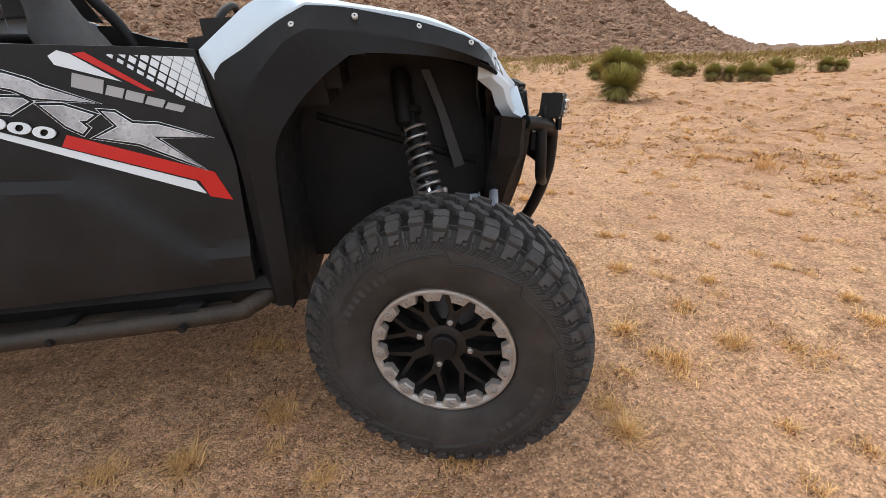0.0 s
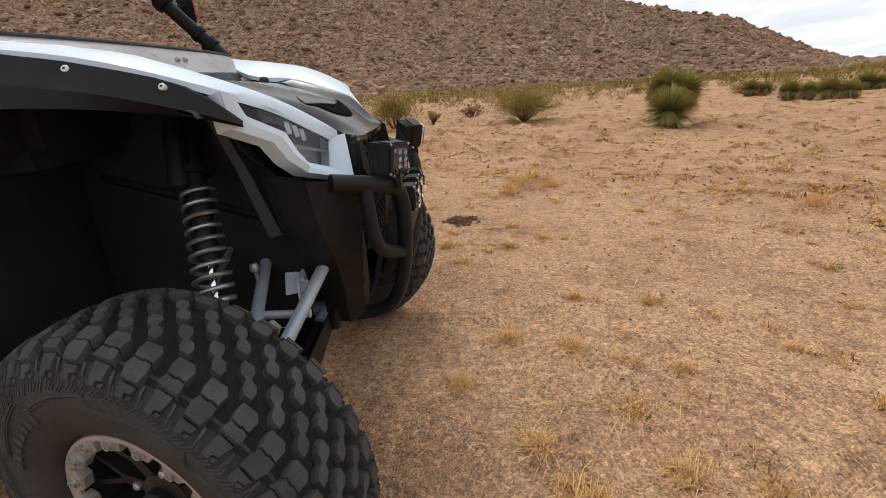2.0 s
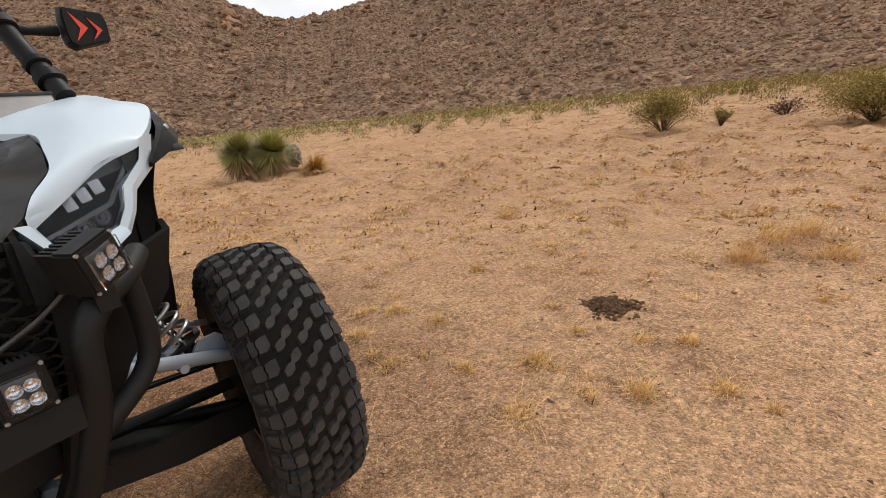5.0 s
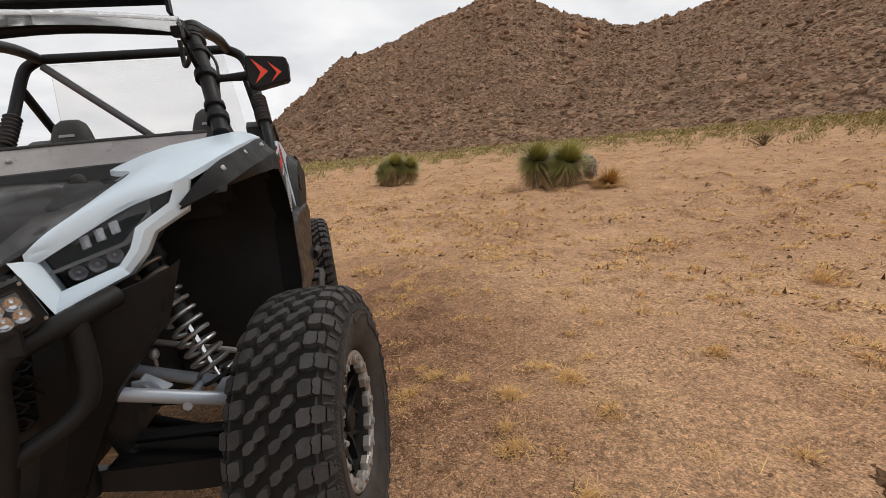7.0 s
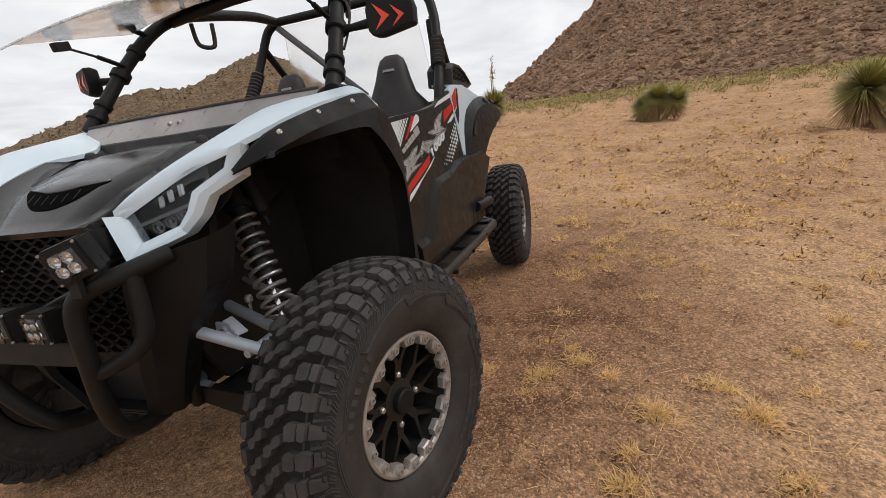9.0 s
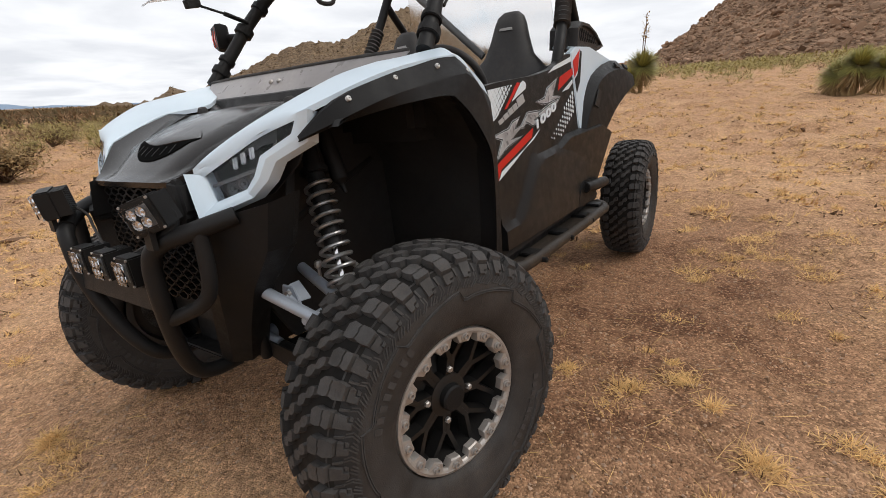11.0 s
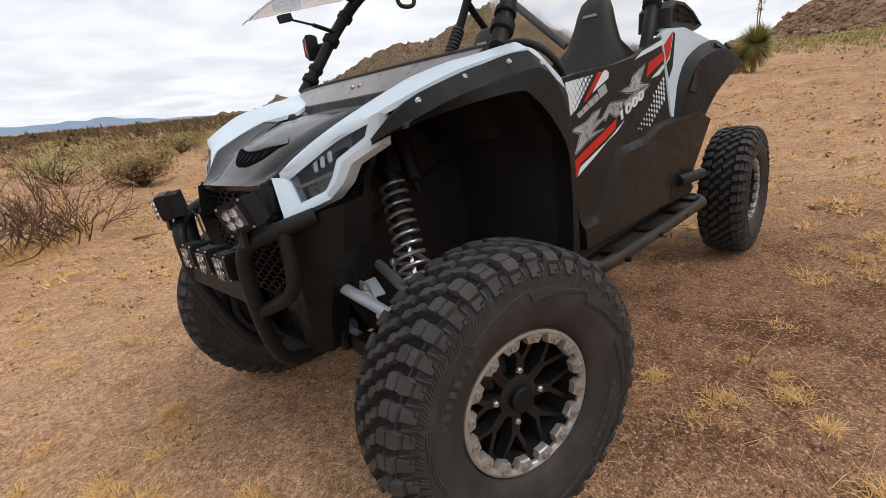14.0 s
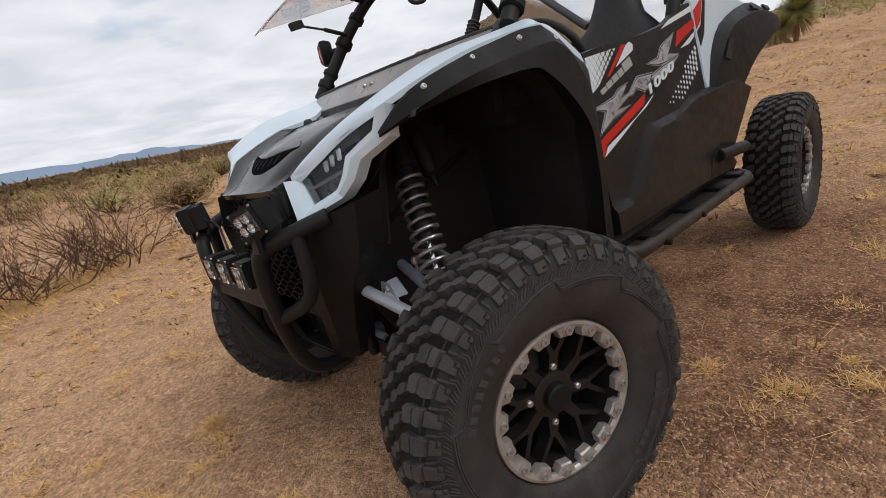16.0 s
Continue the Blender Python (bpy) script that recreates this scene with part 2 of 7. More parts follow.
class Mesh:
    """Collects corners and faces of one mesh."""

    def __init__(self):
        self.v, self.f = [], []

    def add(self, verts, faces):
        k = len(self.v)
        self.v += [tuple(p) for p in verts]
        self.f += [tuple(i + k for i in face) for face in faces]
        return self

    def box(self, c, size, turn=(0, 0, 0), taper=1.0):
        r = Euler([radians(a) for a in turn]).to_matrix()
        out = []
        for x, y, z in ((-1, -1, -1), (1, -1, -1), (1, 1, -1), (-1, 1, -1), (-1, -1, 1), (1, -1, 1), (1, 1, 1), (-1, 1, 1)):
            k = taper if z > 0 else 1.0
            out.append(Vector(c) + r @ Vector((x * size[0] / 2 * k, y * size[1] / 2 * k, z * size[2] / 2)))
        return self.add(out, [(0, 3, 2, 1), (4, 5, 6, 7), (0, 1, 5, 4), (1, 2, 6, 5), (2, 3, 7, 6), (3, 0, 4, 7)])

    def tube(self, points, radius, n=12, cap=True, smooth=0, flat=1.0):
        pts = [Vector(p) for p in points]
        rad = list(radius) if isinstance(radius, (list, tuple)) else [radius] * len(pts)
        if smooth and len(pts) > 2:
            fine, fr = [], []
            for i in range(len(pts) - 1):
                a, b, c, d = pts[max(i - 1, 0)], pts[i], pts[i + 1], pts[min(i + 2, len(pts) - 1)]
                for k in range(smooth):
                    t = k / smooth
                    fine.append(0.5 * (2 * b + (c - a) * t + (2 * a - 5 * b + 4 * c - d) * t * t + (3 * b - a - 3 * c + d) * t ** 3))
                    fr.append(rad[i] * (1 - t) + rad[i + 1] * t)
            pts, rad = fine + [pts[-1]], fr + [rad[-1]]
        ring, side = [], None
        for i, p in enumerate(pts):
            way = (pts[min(i + 1, len(pts) - 1)] - pts[max(i - 1, 0)]).normalized()
            if side is None:
                side = way.orthogonal().normalized()
            side = (side - way * side.dot(way)).normalized()
            other = way.cross(side)
            ring.append([p + (side * math.cos(a) + other * math.sin(a) * flat) * rad[i] for a in [2 * math.pi * k / n for k in range(n)]])
        return self.loft(ring, cap)

    def loft(self, rings, cap=True, closed=True):
        n = len(rings[0])
        verts = [p for r in rings for p in r]
        faces = []
        for i in range(len(rings) - 1):
            for k in range(n if closed else n - 1):
                a, b = i * n + k, i * n + (k + 1) % n
                faces.append((a, b, b + n, a + n))
        if cap and closed:
            faces += [tuple(range(n - 1, -1, -1)), tuple((len(rings) - 1) * n + k for k in range(n))]
        return self.add(verts, faces)

    def plate(self, outline, way):
        """A flat outline with thickness, pushed along way."""
        a = [Vector(p) for p in outline]
        b = [p + Vector(way) for p in a]
        return self.loft([a, b])

    def dish(self, rim, thick, bulge=(0, 0, 0)):
        """A shallow lens over a rim that need not be flat, with thickness."""
        a = [Vector(p) for p in rim]
        c = sum(a, Vector()) / len(a)
        mid = [c + (p - c) * 0.55 + Vector(bulge) * 0.75 for p in a]
        n, t = len(a), Vector(thick)
        top = a + mid + [c + Vector(bulge)]
        faces = []
        for i in range(n):
            j = (i + 1) % n
            faces += [(i, j, n + j, n + i), (n + i, n + j, 2 * n)]
        k = len(top)
        faces += [tuple(k + q for q in reversed(f)) for f in faces]
        faces += [((i + 1) % n, i, k + i, k + (i + 1) % n) for i in range(n)]
        return self.add(top + [p - t for p in top], faces)

    def sheet(self, rows, thick):
        """A grid of points given thickness along the vector thick."""
        h, w = len(rows), len(rows[0])
        top = [Vector(p) for r in rows for p in r]
        low = [p + Vector(thick) for p in top]
        n = h * w
        faces = []
        for i in range(h - 1):
            for k in range(w - 1):
                q = (i * w + k, i * w + k + 1, (i + 1) * w + k + 1, (i + 1) * w + k)
                faces += [q, tuple(n + j for j in reversed(q))]
        rim = [i for i in range(w)] + [i * w + w - 1 for i in range(1, h)] + [(h - 1) * w + i for i in range(w - 2, -1, -1)] + [i * w for i in range(h - 2, 0, -1)]
        for a, b in zip(rim, rim[1:] + rim[:1]):
            faces.append((b, a, n + a, n + b))
        return self.add(top + low, faces)

    def lathe(self, profile, n=48, axis="y", closed=False):
        """profile: rows of (distance from the axis, place along it)."""
        rings = []
        for k in range(n):
            a = 2 * math.pi * k / n
            rings.append([(r * math.cos(a), w, r * math.sin(a)) if axis == "y" else ((w, r * math.cos(a), r * math.sin(a)) if axis == "x" else (r * math.cos(a), r * math.sin(a), w)) for r, w in profile])
        m = len(profile)
        verts = [p for r in rings for p in r]
        faces = []
        for k in range(n):
            q = (k + 1) % n
            for i in range(m if closed else m - 1):
                j = (i + 1) % m
                faces.append((k * m + i, k * m + j, q * m + j, q * m + i))
        return self.add(verts, faces)

    def moved(self, m):
        self.v = [tuple(m @ Vector(p)) for p in self.v]
        return self


def part(name, mesh, material, parent=None, label="", bevel=0.0, segments=2, smooth=True, fix=True, sharp=38):
    """Links a mesh as one object under a thing or a part."""
    data = bpy.data.meshes.new(name)
    data.from_pydata(mesh.v, [], mesh.f)
    if fix or bevel:
        bm = bmesh.new()
        bm.from_mesh(data)
        if fix:
            bmesh.ops.recalc_face_normals(bm, faces=bm.faces)
        if bevel:
            edges = [e for e in bm.edges if len(e.link_faces) == 2 and e.calc_face_angle(0) > radians(25)]
            bmesh.ops.bevel(bm, geom=edges, offset=bevel, segments=segments, affect="EDGES", clamp_overlap=True)
        bm.to_mesh(data)
        bm.free()
    if smooth:
        data.polygons.foreach_set("use_smooth", [True] * len(data.polygons))
        data.set_sharp_from_angle(angle=radians(sharp))
    data.materials.append(material)
    ob = new(name, data)
    if parent:
        ob.parent = parent
    if label:
        tagged(ob, label)
    return ob


def curve(points, k):
    """A smooth run through the points, k steps between neighbours."""
    pts, out = [np.array(q, float) for q in points], []
    for i in range(len(pts) - 1):
        a, b, c, d = pts[max(i - 1, 0)], pts[i], pts[i + 1], pts[min(i + 2, len(pts) - 1)]
        for j in range(k):
            t = j / k
            out.append(tuple(0.5 * (2 * b + (c - a) * t + (2 * a - 5 * b + 4 * c - d) * t * t + (3 * b - a - 3 * c + d) * t ** 3)))
    return out + [tuple(pts[-1])]


def bent(points, k, corner):
    """Like curve(), with a sharp turn at the point numbered corner."""
    return curve(points[:corner + 1], k)[:-1] + curve(points[corner:], k)


def clipped(poly, border):
    """The part of a convex or plain polygon inside a convex border; both as (x, z), border clockwise."""
    out = list(poly)
    for (ax, az), (bx, bz) in zip(border, border[1:] + border[:1]):
        src, out = out, []
        for i, (px, pz) in enumerate(src):
            qx, qz = src[i - 1]
            dp = (bx - ax) * (pz - az) - (bz - az) * (px - ax)
            dq = (bx - ax) * (qz - az) - (bz - az) * (qx - ax)
            if (dp <= 0) != (dq <= 0):
                t = dq / (dq - dp)
                out.append((qx + (px - qx) * t, qz + (pz - qz) * t))
            if dp <= 0:
                out.append((px, pz))
        if not out:
            break
    return out


def widened(poly, d):
    """The polygon with its edges pushed out by d."""
    n = len(poly)
    area = sum(poly[i - 1][0] * poly[i][1] - poly[i][0] * poly[i - 1][1] for i in range(n))
    g = 1 if area > 0 else -1
    out = []
    for i in range(n):
        a, b, c = (Vector(poly[j % n]) for j in (i - 1, i, i + 1))
        e, h = (b - a).normalized(), (c - b).normalized()
        m = Vector((e.y + h.y, -e.x - h.x)) * g
        m = m.normalized() if m.length > 0.05 else Vector((e.y, -e.x)) * g
        k = min(2.4, 1 / max(0.25, m.dot(Vector((e.y, -e.x)) * g)))
        out.append(tuple(b + m * d * k))
    return out


def thing(name, label, category, group="", m=None):
    ob = new(name)
    tagged(ob, label, category, group)
    if m is not None:
        ob.matrix_basis = m
    return ob


def bulk(name, verts, faces, material, smooth=False):
    """One large mesh from arrays."""
    data = bpy.data.meshes.new(name)
    data.from_pydata(verts, [], faces)
    if smooth:
        data.polygons.foreach_set("use_smooth", [True] * len(data.polygons))
    data.materials.append(material)
    return new(name, data)


def vnoise(x, y, seed=0):
    """Smooth value noise in 0..1 on arrays."""
    xi, yi = np.floor(x).astype(np.int64), np.floor(y).astype(np.int64)
    fx, fy = x - xi, y - yi
    fx, fy = fx * fx * (3 - 2 * fx), fy * fy * (3 - 2 * fy)

    def corner(a, b):
        h = (a * 374761393 + b * 668265263 + seed * 974711) & 0xFFFFFFFF
        h = ((h ^ (h >> 13)) * 1274126177) & 0xFFFFFFFF
        return ((h ^ (h >> 16)) & 0xFFFF) / 65535.0

    top = corner(xi, yi) * (1 - fx) + corner(xi + 1, yi) * fx
    low = corner(xi, yi + 1) * (1 - fx) + corner(xi + 1, yi + 1) * fx
    return top * (1 - fy) + low * fy


def terrain(x, y):
    """Height of the open ground: it rises gently towards the hills and lies level in the other way."""
    x, y = np.asarray(x, float), np.asarray(y, float)
    d = -0.82 * x + 0.57 * y
    far = 0.052 * np.where(d > 0, d, d * np.exp(-((d / 9.0) ** 2)))
    far = far + 0.05 * (vnoise(x / 3.1 + 7, y / 3.1) - 0.5) + 0.5 * (vnoise(x / 30 + 3, y / 30) - 0.5) * np.clip((np.hypot(x, y) - 6) / 30, 0, 1)
    q = ((x + 1.2) / 2.2) ** 2 + (y / 1.5) ** 2
    w = np.clip((2.6 - q) / 1.9, 0, 1)
    w = w * w * (3 - 2 * w)
    return far * (1 - w) + w * 0.0524 * y


def ground_z(x, y):
    """The ground with its small humps."""
    x, y = np.asarray(x, float), np.asarray(y, float)
    r = np.hypot(x, y)
    near = np.clip(1.15 - r / 45, 0, 1)
    q = np.clip((((x + 1.2) / 2.0) ** 2 + (y / 1.4) ** 2 - 0.3) / 0.8, 0.15, 1)
    return terrain(x, y) + near * q * (0.050 * (vnoise(x / 0.55, y / 0.55, 2) - 0.5) + 0.17 * np.clip((r - 2.6) / 5, 0, 1) * np.maximum(vnoise(x / 0.40, y / 0.40, 8) - 0.52, 0) * 2 + 0.036 * (vnoise(x / 0.16, y / 0.16, 3) - 0.5)) + near * 0.012 * (vnoise(x / 0.05, y / 0.05, 4) - 0.5)

# ---- the land ----


def earth(name, pale, brown, dark, gravel, k=1.0, track=True):
    """Sandy desert soil: wide patches, fine gravel and damp-looking brown spots."""
    m = bpy.data.materials.new(name)
    m.use_nodes = True
    n, l = m.node_tree.nodes, m.node_tree.links
    bsdf = n["Principled BSDF"]
    tc = n.new("ShaderNodeTexCoord")

    def tex(s, detail=6.0):
        t = n.new("ShaderNodeTexNoise")
        t.inputs["Scale"].default_value, t.inputs["Detail"].default_value, t.inputs["Roughness"].default_value = s * k, detail, 0.6
        l.new(tc.outputs["Object"], t.inputs["Vector"])
        return t.outputs["Fac"]

    def span(f, lo, hi):
        r = n.new("ShaderNodeMapRange")
        r.inputs["From Min"].default_value, r.inputs["From Max"].default_value = lo, hi
        l.new(f, r.inputs["Value"])
        return r.outputs["Result"]

    def mix(fac, a, b, mode="MIX"):
        x = n.new("ShaderNodeMix")
        x.data_type, x.blend_type = "RGBA", mode
        l.new(fac, x.inputs["Factor"]) if hasattr(fac, "is_linked") else setattr(x.inputs["Factor"], "default_value", fac)
        for s, v in ((x.inputs["A"], a), (x.inputs["B"], b)):
            l.new(v, s) if hasattr(v, "is_linked") else setattr(s, "default_value", (*v, 1))
        return x.outputs["Result"]

    def grey(f, lo, hi):
        r = n.new("ShaderNodeMapRange")
        r.inputs["To Min"].default_value, r.inputs["To Max"].default_value = lo, hi
        l.new(f, r.inputs["Value"])
        return r.outputs["Result"]

    c = mix(span(tex(0.55), 0.36, 0.66), pale, brown)
    c = mix(span(tex(1.5, 9.0), 0.53, 0.70), c, mix(0.42, c, dark))
    c = mix(span(tex(3.4, 4.0), 0.50, 0.66), c, mix(0.35, c, tuple(min(1, q * w) for q, w in zip(pale, (1.12, 1.16, 1.02)))))
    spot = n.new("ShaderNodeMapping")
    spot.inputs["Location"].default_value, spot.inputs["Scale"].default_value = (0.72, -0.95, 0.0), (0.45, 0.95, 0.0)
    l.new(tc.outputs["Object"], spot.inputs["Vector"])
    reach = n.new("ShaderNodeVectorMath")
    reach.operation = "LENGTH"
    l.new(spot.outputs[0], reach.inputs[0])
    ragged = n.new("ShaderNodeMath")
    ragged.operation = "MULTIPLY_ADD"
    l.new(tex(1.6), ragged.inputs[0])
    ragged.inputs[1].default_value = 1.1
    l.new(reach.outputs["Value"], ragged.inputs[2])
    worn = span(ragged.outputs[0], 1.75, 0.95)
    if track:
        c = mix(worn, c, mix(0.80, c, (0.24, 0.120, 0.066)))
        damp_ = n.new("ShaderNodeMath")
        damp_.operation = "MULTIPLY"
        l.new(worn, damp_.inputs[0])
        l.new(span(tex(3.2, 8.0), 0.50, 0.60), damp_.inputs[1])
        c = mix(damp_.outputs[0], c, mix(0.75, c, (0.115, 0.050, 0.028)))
    c = mix(span(tex(6.5, 7.0), 0.54, 0.66), c, mix(0.44, c, dark))
    c = mix(span(tex(15, 5.0), 0.58, 0.70), c, mix(0.26, c, dark))
    c = mix(1.0, c, grey(span(tex(42), 0.30, 0.70), 0.86, 1.12), "MULTIPLY")
    stones = n.new("ShaderNodeTexVoronoi")
    stones.inputs["Scale"].default_value = gravel
    l.new(tc.outputs["Object"], stones.inputs["Vector"])
    hsv = n.new("ShaderNodeSeparateColor")
    l.new(stones.outputs["Color"], hsv.inputs[0])
    c = mix(1.0, c, grey(hsv.outputs[0], 0.62, 1.34), "MULTIPLY")
    c = mix(span(hsv.outputs[1], 0.80, 0.95), c, mix(0.55, c, tuple(min(1, q * 1.5) for q in pale)))
    coarse = n.new("ShaderNodeTexVoronoi")
    coarse.inputs["Scale"].default_value = gravel * 0.34
    l.new(tc.outputs["Object"], coarse.inputs["Vector"])
    pick = n.new("ShaderNodeSeparateColor")
    l.new(coarse.outputs["Color"], pick.inputs[0])
    c = mix(1.0, c, grey(pick.outputs[2], 0.78, 1.22), "MULTIPLY")
    l.new(c, bsdf.inputs["Base Color"])
    bsdf.inputs["Roughness"].default_value = 0.95
    bsdf.inputs["Specular IOR Level"].default_value = 0.15
    b1, b2 = n.new("ShaderNodeBump"), n.new("ShaderNodeBump")
    b1.inputs["Strength"].default_value, b1.inputs["Distance"].default_value = 0.9, 0.005 / k
    b1.invert = True
    l.new(stones.outputs["Distance"], b1.inputs["Height"])
    b2.inputs["Strength"].default_value, b2.inputs["Distance"].default_value = 0.8, 0.016 / k
    l.new(tex(24), b2.inputs["Height"])
    b3 = n.new("ShaderNodeBump")
    b3.inputs["Strength"].default_value, b3.inputs["Distance"].default_value = 0.8, 0.045 / k
    l.new(tex(8.5, 3.0), b3.inputs["Height"])
    l.new(b3.outputs[0], b2.inputs["Normal"])
    l.new(b2.outputs[0], b1.inputs["Normal"])
    l.new(b1.outputs[0], bsdf.inputs["Normal"])
    return m


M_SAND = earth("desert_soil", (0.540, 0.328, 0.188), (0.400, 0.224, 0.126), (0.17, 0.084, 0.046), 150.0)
# slope darker than its boulders: shade in the gaps put into the colour
M_SLOPE = earth("gap_shaded_hill_rubble", (0.25, 0.155, 0.098), (0.20, 0.122, 0.077), (0.09, 0.056, 0.036), 1.3, 0.03, False)
M_SLOPE2 = earth("olive_hill_rubble", (0.19, 0.130, 0.078), (0.15, 0.100, 0.060), (0.08, 0.052, 0.032), 1.6, 0.04, False)
M_ROCK2 = mat("olive_brown_granite", (0.22, 0.150, 0.092), 0.9, var=0.35, scale=0.05, bump=0.0, island=0.5, spec=0.15)
M_ROCK = mat("weathered_granite", (0.375, 0.236, 0.153), 0.9, var=0.30, scale=0.06, bump=0.0, island=0.55, spec=0.15)
M_STRAW = mat("dry_grass", (0.88, 0.535, 0.220), 0.8, var=0.20, scale=1.5, island=0.32, spec=0.2)
M_CREOS = mat("olive_shrub_leaf", (0.40, 0.320, 0.115), 0.75, var=0.4, scale=0.8, island=0.5, spec=0.2)
M_BUSH = mat("creosote_leaf", (0.50, 0.380, 0.125), 0.75, var=0.4, scale=0.8, island=0.5, spec=0.2)
M_YUCCA = mat("yucca_blade", (0.46, 0.420, 0.135), 0.6, var=0.35, scale=1.0, island=0.4, spec=0.3)
M_DEADL = mat("dead_yucca_skirt", (0.40, 0.27, 0.13), 0.85, var=0.3, scale=2.0, island=0.4, spec=0.1)
M_TUFTSHADE = mat("dead_base_and_shade", (0.15, 0.080, 0.042), 0.9, var=0.3, scale=2.0, island=0.5, spec=0.1)
M_TWIG = mat("bare_twig", (0.15, 0.092, 0.060), 0.9, var=0.3, scale=3.0, island=0.3, spec=0.1)
M_DUNG = mat("dry_dung", (0.155, 0.088, 0.050), 0.95, var=0.4, scale=20, island=0.2, spec=0.1)
M_PEBBLE = mat("pebble", (0.50, 0.335, 0.225), 0.9, var=0.3, scale=4, island=0.32, spec=0.15)
M_FARMT = mat("haze_tinted_mountain", (0.25, 0.32, 0.42), 1.0, var=0.05, scale=0.002, spec=0.0)

# one sheet of ground out to the horizon, finest round the vehicle
n_az = 540
radii = np.concatenate([np.linspace(0.02, 4.2, 160), 4.2 * (45 / 4.2) ** (np.linspace(0, 1, 270)[1:]), 45 * (3600 / 45) ** (np.linspace(0, 1, 60)[1:])])
az = np.linspace(0, 2 * math.pi, n_az, endpoint=False)
R, A = np.meshgrid(radii, az, indexing="ij")
GX, GY = 0.3 + R * np.cos(A), 0.3 + R * np.sin(A)
GZ = ground_z(GX, GY)
damp = np.clip((R - 160) / 200, 0, 1)
GZ = GZ * (1 - damp) + damp * np.minimum(GZ, 6.0)
gv = np.stack([GX, GY, GZ], -1).reshape(-1, 3)
gf = [(i * n_az + k, i * n_az + (k + 1) % n_az, (i + 1) * n_az + (k + 1) % n_az, (i + 1) * n_az + k) for i in range(len(radii) - 1) for k in range(n_az)]
gf.append(tuple(range(n_az - 1, -1, -1)))
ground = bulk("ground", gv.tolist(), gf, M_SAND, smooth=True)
tagged(ground, "sandy tan desert ground with fine gravel and brown patches", "ground", kind="structure")

# crest of the hills seen from the vehicle: bearing and angle of height
CREST_AZ = [40, 47, 49, 52, 56, 58, 61, 64, 66, 70, 78, 88, 100, 115, 125, 131, 138, 142, 145, 149, 153, 155.5, 156.5, 157.5, 160, 163, 166, 169, 172, 176, 179, 181.5, 185, 188, 190, 194, 199, 205, 210, 213, 216, 218.5, 221, 224.5, 228, 232, 235, 238, 240.2, 241.8, 244, 250]
CREST_EL = [0, 0, 0.1, 0.6, 2.6, 3.9, 5.4, 6.1, 6.8, 8.2, 11, 15, 18.5, 18.5, 16.6, 15.4, 14.3, 13.8, 14.8, 16.2, 18.2, 18.9, 19.4, 19.3, 18.4, 17.6, 16.8, 15.3, 14.3, 13.6, 10.8, 9.1, 6.1, 3.8, 2.6, 2.0, 2.6, 3.8, 5.8, 8.0, 9.3, 8.4, 7.2, 5.7, 5.9, 4.4, 2.9, 1.7, 0.9, 1.5, 0.3, 0]


def crest(deg):
    return np.interp(deg, CREST_AZ, CREST_EL)


def hill_z(deg, t, base, top):
    """Height on the hillside at bearing deg and share t of the way from foot to crest."""
    a = np.radians(deg)
    r = base + (top - base) * t
    foot = terrain(base * np.cos(a), base * np.sin(a)) - 0.5
    high = 1.1 + top * np.tan(np.radians(np.maximum(crest(deg) + 0.25 * (vnoise(deg * 1.3, deg * 0 + 5) - 0.5) + 0.35 * (vnoise(deg * 3.5, deg * 0, 9) - 0.5), 0.0)))
    s = np.clip(t, 0, 1) ** 1.12
    z = foot + (high - foot) * s
    rough = np.clip((high - foot) / 25, 0, 1) * np.sin(np.clip(t, 0, 1) * math.pi)
    x, y = r * np.cos(a), r * np.sin(a)
    z = z + rough * (9 * (vnoise(x / 38, y / 38, 5) - 0.55) + 4 * (vnoise(x / 14, y / 14, 6) - 0.5))
    return np.where(t > 1, z - (t - 1) * 0.9 * (top - base), z)


FOOT, TOP = 105.0, 215.0
ht = np.concatenate([np.linspace(-0.02, 1, 60), [1.06, 1.3]])
for lo, hi, n_hd, material, label in ((40, 195, 470, M_SLOPE, "bare reddish-brown desert hills rising behind the flat"), (195, 250, 170, M_SLOPE2, "low olive-brown rocky hill behind the vehicle")):
    hd = np.linspace(lo, hi, n_hd)
    HT, HD = np.meshgrid(ht, hd, indexing="ij")
    HZ = hill_z(HD, HT, FOOT, TOP)
    HR = FOOT + (TOP - FOOT) * HT
    hv = np.stack([HR * np.cos(np.radians(HD)), HR * np.sin(np.radians(HD)), HZ], -1).reshape(-1, 3)
    w = len(hd)
    hf = [(i * w + k, i * w + k + 1, (i + 1) * w + k + 1, (i + 1) * w + k) for i in range(len(ht) - 1) for k in range(w - 1)]
    hill = bulk("hillside", hv.tolist(), hf, material, smooth=True)
    tagged(hill, label, "hill", kind="structure")


